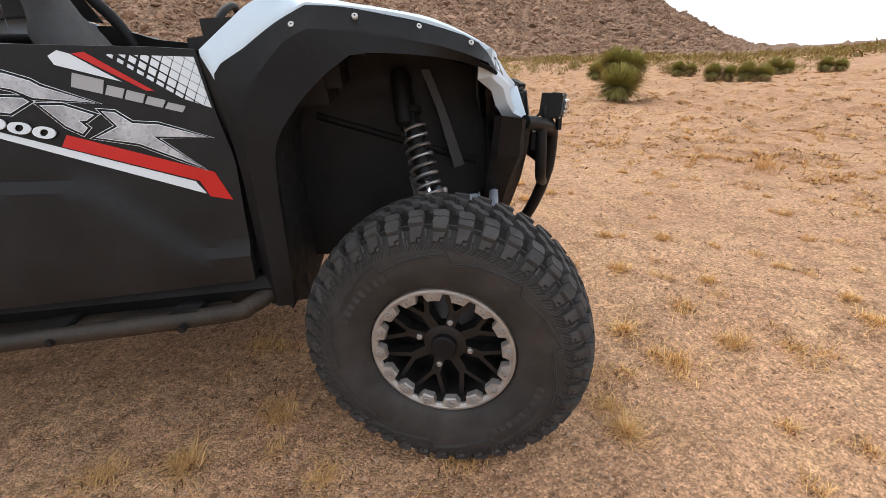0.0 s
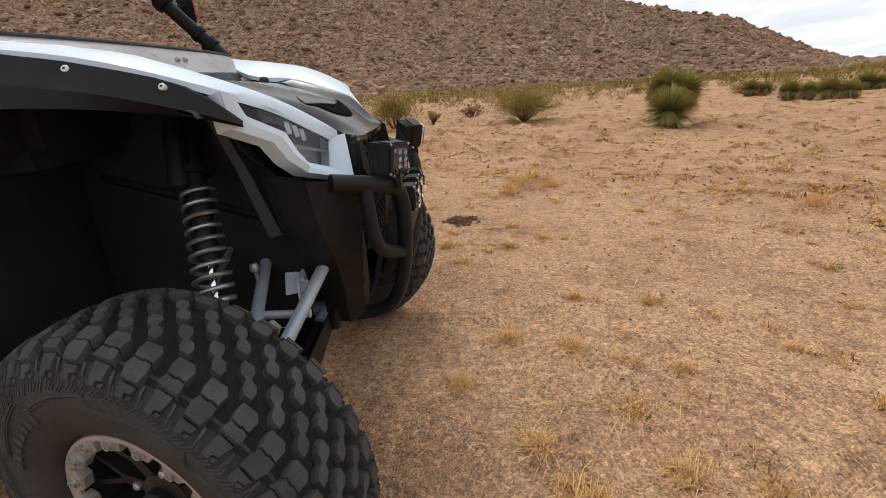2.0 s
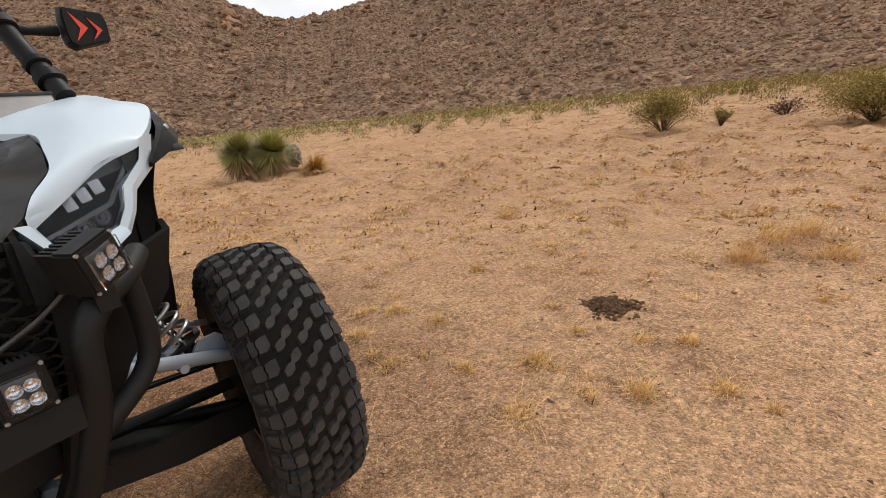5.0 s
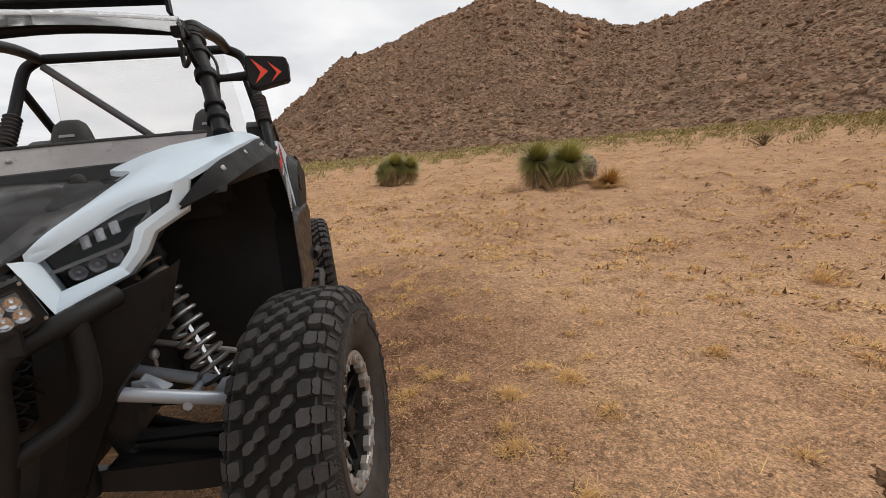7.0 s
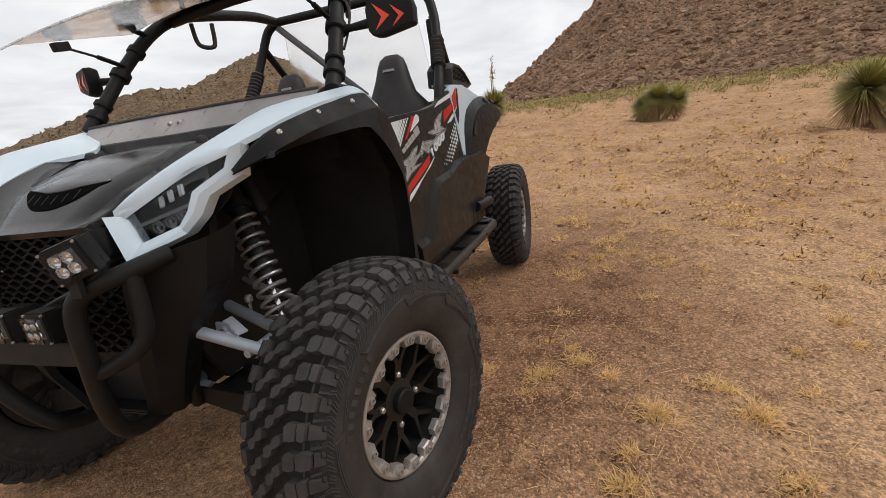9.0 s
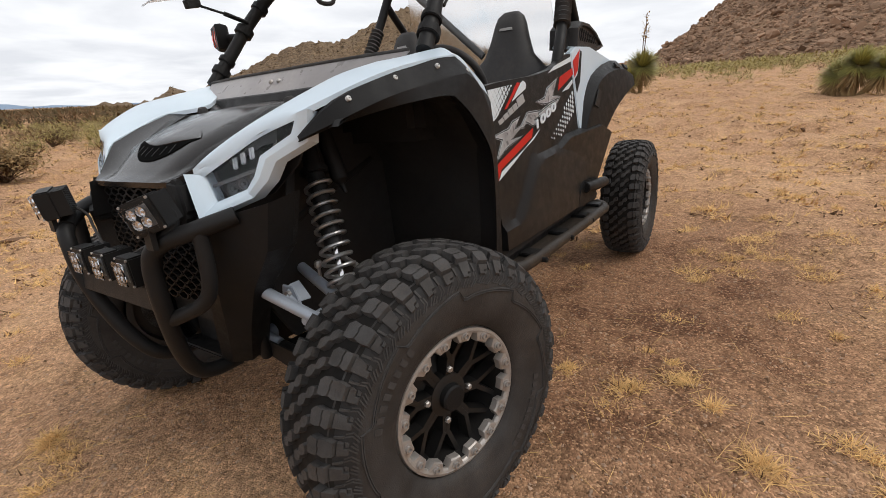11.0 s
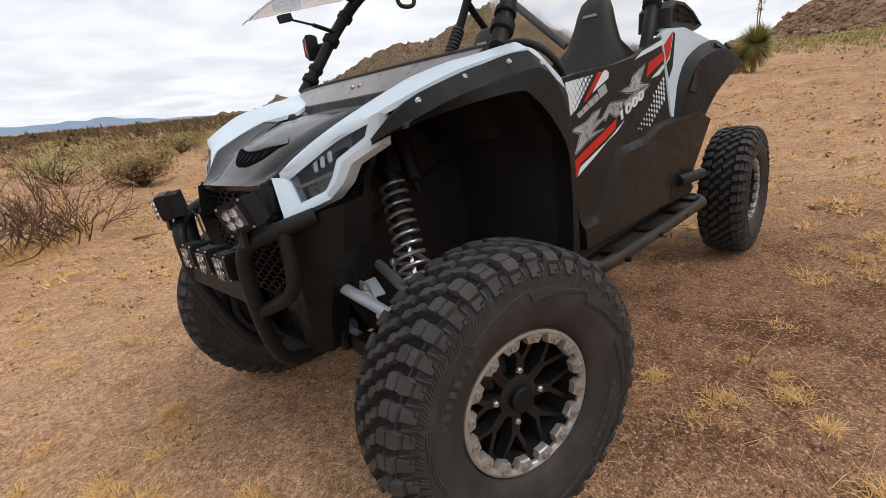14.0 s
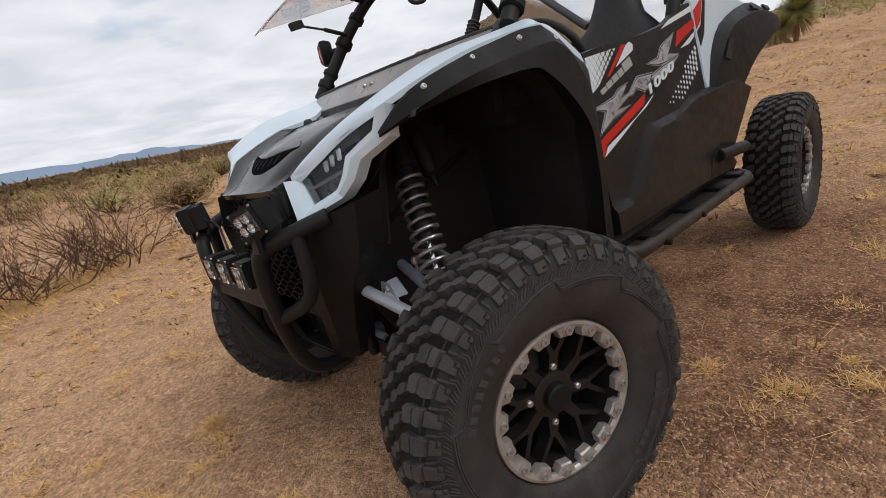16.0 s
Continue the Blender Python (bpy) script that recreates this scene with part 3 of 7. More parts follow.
def rock_shapes(count, sub, seed):
    rng = random.Random(seed)
    out = []
    for _ in range(count):
        bm = bmesh.new()
        bmesh.ops.create_icosphere(bm, subdivisions=sub, radius=1.0)
        stretch = (rng.uniform(0.8, 1.25), rng.uniform(0.8, 1.25), rng.uniform(0.6, 0.9))
        cuts = [(Vector((rng.gauss(0, 1), rng.gauss(0, 1), rng.gauss(0, 1))).normalized(), rng.uniform(0.35, 0.75)) for _ in range(7)]
        for v in bm.verts:
            p = v.co * rng.uniform(0.80, 1.15)
            for way, d in cuts:
                if p.dot(way) > d:
                    p -= way * (p.dot(way) - d)
            v.co = Vector((p.x * stretch[0], p.y * stretch[1], p.z * stretch[2]))
        bm.verts.index_update()
        out.append((np.array([v.co[:] for v in bm.verts]), np.array([[v.index for v in f.verts] for f in bm.faces])))
        bm.free()
    return out


def scatter(shapes, places, sizes, rng, squash=(1, 1, 1)):
    vs, fs, k = [], [], 0
    for p, s in zip(places, sizes):
        v, f = shapes[rng.integers(len(shapes))]
        e = Euler((rng.normal(0, 0.35), rng.normal(0, 0.35), rng.uniform(0, 6.28))).to_matrix()
        vs.append((v * s) @ np.array(e).T + p)
        fs.append(f + k)
        k += len(v)
    return np.concatenate(vs), np.concatenate(fs)


rng = np.random.default_rng(4)
nb = 74000
bd, bt = rng.uniform(44, 246, nb), rng.uniform(0.0, 1.01, nb) ** 0.85
keep = (crest(bd) > rng.uniform(0.2, 3.0, nb)) & ((bd <= 194) | (rng.uniform(0, 1, nb) < 0.6))
bd, bt = bd[keep], bt[keep]
br = FOOT + (TOP - FOOT) * bt
size = 0.25 * rng.uniform(0.012, 1, len(bd)) ** -0.40
size = np.clip(size, 0.25, 1.35) * np.where(bd > 196, 0.62, 1.08)
bz = hill_z(bd, bt, FOOT, TOP)
places = np.stack([br * np.cos(np.radians(bd)), br * np.sin(np.radians(bd)), bz + size * 0.15], -1)
for part_of, material, label in ((bd <= 194, M_ROCK, "countless weathered brown granite boulders covering the hills"), (bd > 194, M_ROCK2, "small olive-brown rocks all over the lower hill")):
    big = part_of & (size > 1.1)
    small = part_of & (size <= 1.1)
    v2, f2 = scatter(rock_shapes(14, 1, 2), places[small], size[small], rng)
    if big.any():
        v1, f1 = scatter(rock_shapes(10, 2, 1), places[big], size[big], rng)
        v2, f2 = np.concatenate([v1, v2]), np.concatenate([f1, f2 + len(v1)]) if f1.shape[1] == f2.shape[1] else None
    tagged(bulk("boulders", v2.tolist(), f2.tolist(), material), label, "boulders", kind="stuff")

# pale crags that stand out of the slope: bearing, share of the way up, count, size
M_CRAG = mat("pale_granite_crag", (0.46, 0.285, 0.180), 0.9, var=0.3, scale=0.2, island=0.35, spec=0.15)
for k, (deg, share, count, big_) in enumerate(((147.4, 0.80, 16, 2.6), (157.0, 0.985, 14, 2.4), (157.6, 0.86, 12, 2.2), (126.2, 0.94, 14, 2.4), (133.0, 0.90, 8, 2.0), (112.0, 0.62, 8, 1.8))):
    g = np.random.default_rng(90 + k)
    cd, ct = deg + g.normal(0, 0.55, count), np.clip(share + g.normal(0, 0.035, count), 0, 1.0)
    cr = FOOT + (TOP - FOOT) * ct
    cz_ = hill_z(cd, ct, FOOT, TOP)
    spots = np.stack([cr * np.cos(np.radians(cd)), cr * np.sin(np.radians(cd)), cz_ + 0.4], -1)
    v1, f1 = scatter(rock_shapes(6, 2, 40 + k), spots, big_ * g.uniform(0.5, 1.15, count), g)
    tagged(bulk("crag", v1.tolist(), f1.tolist(), M_CRAG), "pale broken granite crag on the hillside", "rocks", kind="stuff")

# far range; the haze of distance is put into its blue
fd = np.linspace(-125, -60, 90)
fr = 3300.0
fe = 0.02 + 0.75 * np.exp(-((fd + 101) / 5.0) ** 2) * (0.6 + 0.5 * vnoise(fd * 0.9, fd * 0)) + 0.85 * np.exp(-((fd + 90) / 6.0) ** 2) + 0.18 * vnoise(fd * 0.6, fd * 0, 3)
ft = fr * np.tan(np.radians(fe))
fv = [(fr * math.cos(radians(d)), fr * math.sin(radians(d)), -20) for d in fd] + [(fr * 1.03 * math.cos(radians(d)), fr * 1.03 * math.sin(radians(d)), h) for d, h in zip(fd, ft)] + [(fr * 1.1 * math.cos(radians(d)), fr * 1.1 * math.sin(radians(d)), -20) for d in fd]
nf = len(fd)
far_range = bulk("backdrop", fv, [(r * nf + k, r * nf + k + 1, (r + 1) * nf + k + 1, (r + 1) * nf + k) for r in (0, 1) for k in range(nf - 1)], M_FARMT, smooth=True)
tagged(far_range, "low mountain range on the horizon, coloured with the blue of haze", "mountains", kind="structure")

# ---- the vehicle ----
car = thing("utility_vehicle", "white and black side-by-side off-road buggy with red graphics", "off-road vehicle", m=LEVEL)
STEER, AXLE_X, REAR_X, TYRE_R = 16.0, 0.05, -2.47, 0.393


def tyre_profile():
    return [(0.197, 0.088), (0.204, 0.104), (0.222, 0.114), (0.262, 0.126), (0.302, 0.129), (0.332, 0.124), (0.354, 0.113), (0.368, 0.098), (0.376, 0.06), (0.379, 0.0)]


def carcass(v):
    """Radius of the tread's base at v across."""
    a = abs(v)
    pts = [(0.0, 0.379), (0.06, 0.376), (0.098, 0.368), (0.113, 0.354), (0.124, 0.332), (0.129, 0.302)]
    for (x0, r0), (x1, r1) in zip(pts, pts[1:]):
        if a <= x1:
            return r0 + (r1 - r0) * (a - x0) / (x1 - x0)
    return 0.30


def build_wheel(name, m, label):
    """Beadlock wheel with its mud tyre; its outer face looks along +y."""
    rim = Mesh()
    rim.lathe([(0.192, -0.10), (0.192, 0.085), (0.178, 0.085), (0.170, 0.03), (0.168, -0.10)], 48, closed=True)
    rim.lathe([(0.060, 0.020), (0.058, 0.052), (0.040, 0.058), (0.0, 0.058)], 32)
    rim.lathe([(0.060, 0.020), (0.168, -0.02), (0.168, -0.05), (0.0, -0.05)], 32)
    wheel = part(name, rim, M_RIM, car, label, sharp=30)
    wheel.matrix_basis = m
    sp = Mesh()
    deep = Vector((0, -0.034, 0))

    def bar(a0, r0, a1, r1, w0, w1, y0, y1):
        p_, q_ = Vector((math.cos(a0) * r0, y0, math.sin(a0) * r0)), Vector((math.cos(a1) * r1, y1, math.sin(a1) * r1))
        across = (q_ - p_).cross(Vector((0, 1, 0))).normalized()
        sp.loft([[p_ - across * w0, p_ + across * w0, p_ + across * w0 * 1.3 + deep, p_ - across * w0 * 1.3 + deep], [q_ - across * w1, q_ + across * w1, q_ + across * w1 * 1.3 + deep, q_ - across * w1 * 1.3 + deep]])

    for d in (-1, 1):
        bar(d * 0.16, 0.046, d * 0.055, 0.112, 0.0070, 0.0060, 0.050, 0.054)
        bar(d * 0.055, 0.104, d * 0.250, 0.178, 0.0062, 0.0065, 0.054, 0.060)
    bar(0.0, 0.040, 0.0, 0.075, 0.011, 0.004, 0.046, 0.040)
    first = part("spoke", sp, M_RIM, wheel, sharp=30)
    for k in range(8):
        o = first if k == 0 else new("spoke", first.data)
        o.parent = wheel
        o.matrix_basis = pose(0, 0, 0, 0, 22.5 + 45 * k, 0)
    t = Mesh()
    prof = tyre_profile()
    full = prof + [(r, -w) for r, w in reversed(prof[:-1])]
    t.lathe(full, 96)
    part("tyre", t, M_WALL, wheel, "dusty black mud-terrain tyre sidewall")
    # groove floor darker than the lugs: shade between them put into the colour
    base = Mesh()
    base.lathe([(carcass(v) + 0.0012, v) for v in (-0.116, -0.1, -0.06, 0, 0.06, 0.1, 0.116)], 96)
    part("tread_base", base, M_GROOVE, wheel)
    lug = Mesh()

    def block(outline, h0, h1, u0):
        """A lug: outline of (arc metres, across metres) laid on the carcass."""
        low, high = [], []
        cu, cv = sum(p[0] for p in outline) / len(outline), sum(p[1] for p in outline) / len(outline)
        for u, v in outline:
            for lst, h, k in ((low, -0.004, 1.05), (high, h1, 0.94)):
                uu, vv = cu + (u - cu) * k, cv + (v - cv) * k
                r = carcass(vv)
                a = u0 + uu / 0.385
                tilt = max(0.0, abs(vv) - 0.10) / 0.03
                hr, hw = h * (1 - min(tilt, 1) * 0.55), h * min(tilt, 1) * 0.7 * (1 if vv > 0 else -1)
                lst.append(((r + hr) * math.cos(a), vv + hw, (r + hr) * math.sin(a)))
        lug.loft([low, high])

    n = 40
    pitch = 2 * math.pi * 0.385 / n
    for k in range(n):
        u0 = 2 * math.pi * k / n
        j = (k % 2) * 0.008
        p = pitch

        def lay(pts, s, h, shift=0.0):
            block([(s * u * p * 0.80 + shift * p + 0.42 * s * min(v, 0.072), s * v) for u, v in pts], 0, h, u0)

        for s in (1, -1):
            c, e = (0.0, 0.36) if s > 0 else (0.42, 0.78)
            lay([(-0.40, 0.004), (0.02, 0.002), (0.13, 0.011), (0.10, 0.026), (0.36, 0.029), (0.45, 0.041), (0.36, 0.053), (0.02, 0.054), (-0.11, 0.044), (-0.10, 0.031), (-0.36, 0.027), (-0.46, 0.015)], s, 0.0180, c)
            lay([(-0.36, 0.061), (0.26, 0.059), (0.40, 0.069), (0.37, 0.0895), (0.10, 0.0875), (-0.02, 0.0905), (-0.34, 0.0890), (-0.44, 0.077)], s, 0.0180, e)
            lay([(-0.34, 0.0915), (-0.02, 0.0930), (0.10, 0.0900), (0.37, 0.0920), (0.42, 0.103), (0.34, 0.1125 - j), (-0.34, 0.1125 - j), (-0.42, 0.102)], s, 0.0175, e + 0.02)
            lay([(-0.34, 0.1140 - j), (0.34, 0.1140 - j), (0.24, 0.1190), (0.00, 0.1195), (-0.04, 0.1235), (-0.36, 0.1235)], s, 0.0110, e + 0.02)
            lay([(0.46, 0.1085), (0.58, 0.1085), (0.62, 0.1190), (0.50, 0.1190)], s, 0.0070, e)
            lay([(0.06, 0.1205), (0.32, 0.1200), (0.24, 0.1232), (0.06, 0.1235)], s, 0.006, e)
    part("tread", lug, M_RUBBER, wheel, "chunky black tread lugs", sharp=25)
    # raised line with teeth round the sidewall, and worn raised marks
    edge = Mesh()
    for s in (1, -1):
        ring = []
        for k in range(160):
            a = 2 * math.pi * k / 160
            ph = (k % 16) / 16
            r = 0.287 + 0.026 * ph if ph < 0.82 else 0.308 - 0.034 * (1 - abs(ph - 0.91) / 0.09)
            w = float(np.interp(r, [0.262, 0.302, 0.332], [0.126, 0.129, 0.124])) * s
            c, q = math.cos(a), math.sin(a)
            ring.append([((r + d_) * c, w + s * h_, (r + d_) * q) for d_, h_ in ((-0.0045, -0.004), (-0.0030, 0.0030), (-0.0010, 0.0030), (-0.0002, 0.0004), (0.0012, 0.0004), (0.0020, 0.0034), (0.0042, 0.0034), (0.0060, -0.004))])
        edge.loft(ring + [ring[0]], cap=False, closed=False)
        for a0, count in ((0.5, 8), (3.5, 9)):
            for k in range(count):
                a = a0 + k * 0.095
                c = Vector((math.cos(a), 0, math.sin(a)))
                tdir = Vector((-math.sin(a), 0, math.cos(a)))
                o = c * 0.268 + Vector((0, s * 0.1262, 0))
                edge.plate([o - tdir * 0.007 - c * 0.010, o + tdir * 0.007 - c * 0.010, o + tdir * 0.007 + c * 0.010, o - tdir * 0.007 + c * 0.010], (0, s * 0.0022, 0))
        # slanted ribs between the line and the lugs
        def on_wall(a, r, h):
            w_ = float(np.interp(r, [0.262, 0.302, 0.332, 0.354, 0.368], [0.126, 0.129, 0.124, 0.113, 0.098]))
            return Vector((r * math.cos(a), s * (w_ + h), r * math.sin(a)))
        for k in range(n):
            a = 2 * math.pi * k / n
            for pts_ in (((a, 0.312), (a + 0.050, 0.330), (a + 0.044, 0.344)), ((a + 0.020, 0.311), (a + 0.070, 0.328), (a + 0.064, 0.342)), ((a + 0.080, 0.316), (a + 0.122, 0.334), (a + 0.114, 0.346)), ((a + 0.100, 0.314), (a + 0.146, 0.331)), ((a + 0.124, 0.314), (a + 0.164, 0.327))):
                for (a0, r0), (a1, r1) in zip(pts_, pts_[1:]):
                    p0, p1 = on_wall(a0, r0, 0.0), on_wall(a1, r1, 0.0)
                    across = (p1 - p0).cross(Vector((0, s, 0))).normalized() * 0.0024
                    edge.loft([[on_wall(a0, r0, -0.003) - across, on_wall(a0, r0, 0.0022) - across * 0.6, on_wall(a0, r0, 0.0022) + across * 0.6, on_wall(a0, r0, -0.003) + across], [on_wall(a1, r1, -0.003) - across, on_wall(a1, r1, 0.0022) - across * 0.6, on_wall(a1, r1, 0.0022) + across * 0.6, on_wall(a1, r1, -0.003) + across]])
    part("sidewall_ridge", edge, M_RUBBER, wheel, "raised zigzag line and ribs")
    band = Mesh()
    for s in (1, -1):
        band.lathe([(r_, s * (w_ + 0.0009)) for r_, w_ in ((0.318, 0.1265), (0.332, 0.124), (0.343, 0.1192), (0.354, 0.113), (0.361, 0.106))], 96)
    part("sidewall_band", band, M_BAND, wheel)
    ring = Mesh()
    nb = 16
    inner, outer = [], []
    m_ = nb * 16
    for k in range(m_):
        a = 2 * math.pi * k / m_
        ph = (k % 16) / 16
        tooth = 1.0 if ph < 0.26 or ph > 0.74 else (0.0 if 0.36 <= ph <= 0.64 else 0.5)
        ri = 0.178 - 0.020 * tooth
        inner.append((ri, a))
        outer.append((0.198, a))
    rows = []
    for (ri, a) in inner:
        c, q = math.cos(a), math.sin(a)
        rows.append([(ri * c, 0.074, ri * q), (ri * c, 0.092, ri * q), ((ri + 0.003) * c, 0.0965, (ri + 0.003) * q), (0.184 * c, 0.0985, 0.184 * q), (0.187 * c, 0.1005, 0.187 * q), (0.194 * c, 0.0985, 0.194 * q), (0.197 * c, 0.090, 0.197 * q), (0.197 * c, 0.080, 0.197 * q)])
    ring.loft(rows + [rows[0]], cap=False, closed=False)
    part("beadlock_ring", ring, M_ALLOY, wheel, "bronze-grey beadlock ring with scalloped inner edge", sharp=25)
    bolt = Mesh()
    bolt.lathe([(0.0, 0.1015), (0.0045, 0.1015), (0.0050, 0.1055), (0.0085, 0.1055), (0.0092, 0.1000), (0.0130, 0.0995), (0.0132, 0.094)], 14)
    first = None
    for k in range(nb):
        a = 2 * math.pi * k / nb
        if first is None:
            first = part("beadlock_bolt", bolt, M_BOLT, wheel)
            b = first
        else:
            b = new("beadlock_bolt", first.data)
            b.parent = wheel
        b.matrix_basis = pose(0.1755 * math.cos(a), 0, 0.1755 * math.sin(a))
    cap = Mesh()
    cap.lathe([(0.036, 0.05), (0.0355, 0.074), (0.031, 0.079), (0.0, 0.080)], 28)
    part("hub_cap", cap, M_BLACK, wheel, "plain round black hub cap")
    nut = Mesh()
    nut.lathe([(0.0, 0.060), (0.006, 0.060), (0.009, 0.057), (0.010, 0.045)], 6)
    first = None
    for k in range(4):
        a = radians(20 + 90 * k)
        if first is None:
            first = part("lug_nut", nut, M_BOLT, wheel, smooth=False)
            b = first
        else:
            b = new("lug_nut", first.data)
            b.parent = wheel
        b.matrix_basis = pose(0.072 * math.cos(a), 0, 0.072 * math.sin(a))
    disc = Mesh()
    disc.lathe([(0.05, -0.045), (0.135, -0.045), (0.135, -0.050), (0.05, -0.050)], 40, closed=True)
    disc.box((0.0, -0.06, 0.12), (0.11, 0.06, 0.06))
    part("brake_disc", disc, M_GREYTUBE, wheel)
    return wheel


sn, cs = math.sin(radians(STEER)) * 0.1, math.cos(radians(STEER)) * 0.1
build_wheel("front_wheel", pose(AXLE_X + sn, 0.622 + cs, 0.392, 0, 12, -STEER), "front wheel turned to the right, bronze beadlock ring on black spokes")
build_wheel("front_wheel", pose(AXLE_X - sn, -0.622 - cs, 0.392, 0, 5, 180 - STEER), "front wheel turned inwards, bronze beadlock ring on black spokes")
build_wheel("rear_wheel", pose(REAR_X, 0.698, 0.392, 0, 40, 0), "straight rear wheel with bronze beadlock ring")
build_wheel("rear_wheel", pose(REAR_X, -0.698, 0.392, 0, 77, 180), "straight rear wheel with bronze beadlock ring")

# -- body shell --


def side_y(x, z):
    """How far out the side skin stands."""
    y = 0.650 - 0.12 * (z - 0.82) + 0.035 * max(0.0, min(1.0, (-x - 0.5) / 0.9))
    crease = 0.885 + 0.06 * min(0, (x + 0.80)) * -1 if x < -0.80 else (0.885 + (x + 0.80) * -0.95 if x < -0.60 else 0.695)
    low = max(0.0, min(1.0, (crease - z) / 0.018))
    y += 0.016 * low
    if z < 0.70:
        y -= 0.10 * ((0.70 - z) / 0.15) ** 2 * 0.15
    return y


def door_top(x):
    return float(np.interp(x, [-1.42, -1.28, -1.10, -0.90, -0.60, -0.50], [1.300, 1.290, 1.225, 1.195, 1.172, 1.160]))


def door_front(z):
    return float(np.interp(z, [0.55, 0.62, 0.77, 0.91, 1.03, 1.17], [-0.478, -0.474, -0.472, -0.468, -0.492, -0.508]))


def flat_decal(mesh, outline, s, lift=0.0018):
    """A sticker that follows the door's skin; outline in (x, z)."""
    out = []
    n = len(outline)
    for i in range(n):
        (x0, z0), (x1, z1) = outline[i], outline[(i + 1) % n]
        steps = max(1, int(max(abs(x1 - x0), abs(z1 - z0)) / 0.05))
        for k in range(steps):
            t = k / steps
            out.append((x0 + (x1 - x0) * t, z0 + (z1 - z0) * t))
    # cut into vertical slices so that it bends with the skin
    mesh.plate([(x, s * (side_y(x, z) + 0.0003), z) for x, z in out], (0, s * lift, 0))


for s in (1, -1):
    door = Mesh()
    rows = []
    for i in range(30):
        t = i / 29
        row = []
        for k in range(25):
            q = k / 24
            zt = 0.60 + q * 0.60
            x0 = door_front(zt)
            x = x0 + (-1.335 - x0) * t
            z = 0.60 + (door_top(x) - 0.60) * q
            x = door_front(z) + (-1.335 - door_front(z)) * t
            row.append((x, s * side_y(x, z), z))
        rows.append(row)
    door.sheet(rows, (0, -s * 0.03, 0))
    d = part("door", door, M_DOOR, car, "charcoal plastic side door with red, white and silver graphics", sharp=28)
    # graphics
    def decal(name, outlines, material, lift=0.0018, label=""):
        m = Mesh()
        for o in outlines:
            flat_decal(m, o, s, lift)
        part(name, m, material, d, label, smooth=False)

    decal("stripe", [[(-0.446, 0.825), (-0.485, 0.894), (-0.829, 0.999), (-0.805, 0.964), (-0.525, 0.88), (-0.491, 0.843)]] if s > 0 else [[(-0.825, 0.998), (-0.521, 0.885), (-0.492, 0.814), (-0.543, 0.828), (-0.560, 0.868), (-0.842, 0.973)]], M_RED, label="long red stripe")
    decal("stripe", [[(-0.766, 1.168), (-0.741, 1.170), (-0.613, 1.079), (-0.631, 1.081)]], M_RED)
    decal("stripe", [[(-1.135, 1.134), (-1.171, 1.19), (-1.414, 1.249), (-1.415, 1.227)]] if s > 0 else [[(-1.17, 1.193), (-1.325, 1.262), (-1.325, 1.19), (-1.146, 1.136)]], M_RED)
    decal("line", [[(-0.5, 0.845), (-0.527, 0.872), (-0.819, 0.954), (-0.888, 0.987), (-0.627, 0.889)]] if s > 0 else [[(-1.00, 1.030), (-0.570, 0.867), (-0.550, 0.835), (-0.575, 0.845), (-1.00, 1.016)]], M_WHITE, label="thin white line")
    decal("line", [[(-0.815, 1.166), (-0.794, 1.176), (-0.771, 1.168), (-0.679, 1.104), (-0.807, 1.147)]], M_WHITE)
    decal("line", [[(-1.049, 1.206), (-1.12, 1.235), (-1.362, 1.287), (-1.373, 1.268)]] if s > 0 else [[(-1.057, 1.205), (-1.320, 1.282), (-1.325, 1.266)]], M_WHITE)
    decal("line", [[(-1.182, 1.128), (-1.325, 1.180), (-1.325, 1.165), (-1.261, 1.138)]], M_WHITE)
    check = []
    border = [(-0.700, 1.163), (-0.513, 1.146), (-0.497, 1.034), (-0.556, 1.059)]
    for i in range(-1, 12):
        for k in range(8):
            x, z = -0.6890 + 0.0180 * i + 0.0088 * k, 1.1580 - 0.0133 * i + 0.0162 * k
            g = min(0.47, 0.27 + 0.018 * i + 0.030 * k)
            ux, uz, vx, vz = 0.0180 * g, -0.0133 * g, 0.0088 * g, 0.0162 * g
            cell = clipped([(x - ux - vx, z - uz - vz), (x - ux + vx, z - uz + vz), (x + ux + vx, z + uz + vz), (x + ux - vx, z + uz - vz)], border)
            if len(cell) > 2 and g > 0:
                check.append(cell)
    for cell in check:
        decal("white_square", [cell], M_WHITE)
    # maker's lettering as plain slanted shapes
    for t0, t1, hgt in ((0.0, 0.27, 0.029), (0.29, 0.44, 0.020), (0.46, 0.62, 0.019), (0.64, 0.80, 0.016), (0.82, 0.98, 0.013)):
        xa, za, xb, zb = -0.786 + 0.227 * t0, 1.100 - 0.073 * t0, -0.786 + 0.227 * t1, 1.100 - 0.073 * t1
        decal("name_block", [[(xa, za), (xa + 0.010, za + hgt), (xb + 0.010, zb + hgt), (xb, zb)]], M_GREYTXT)
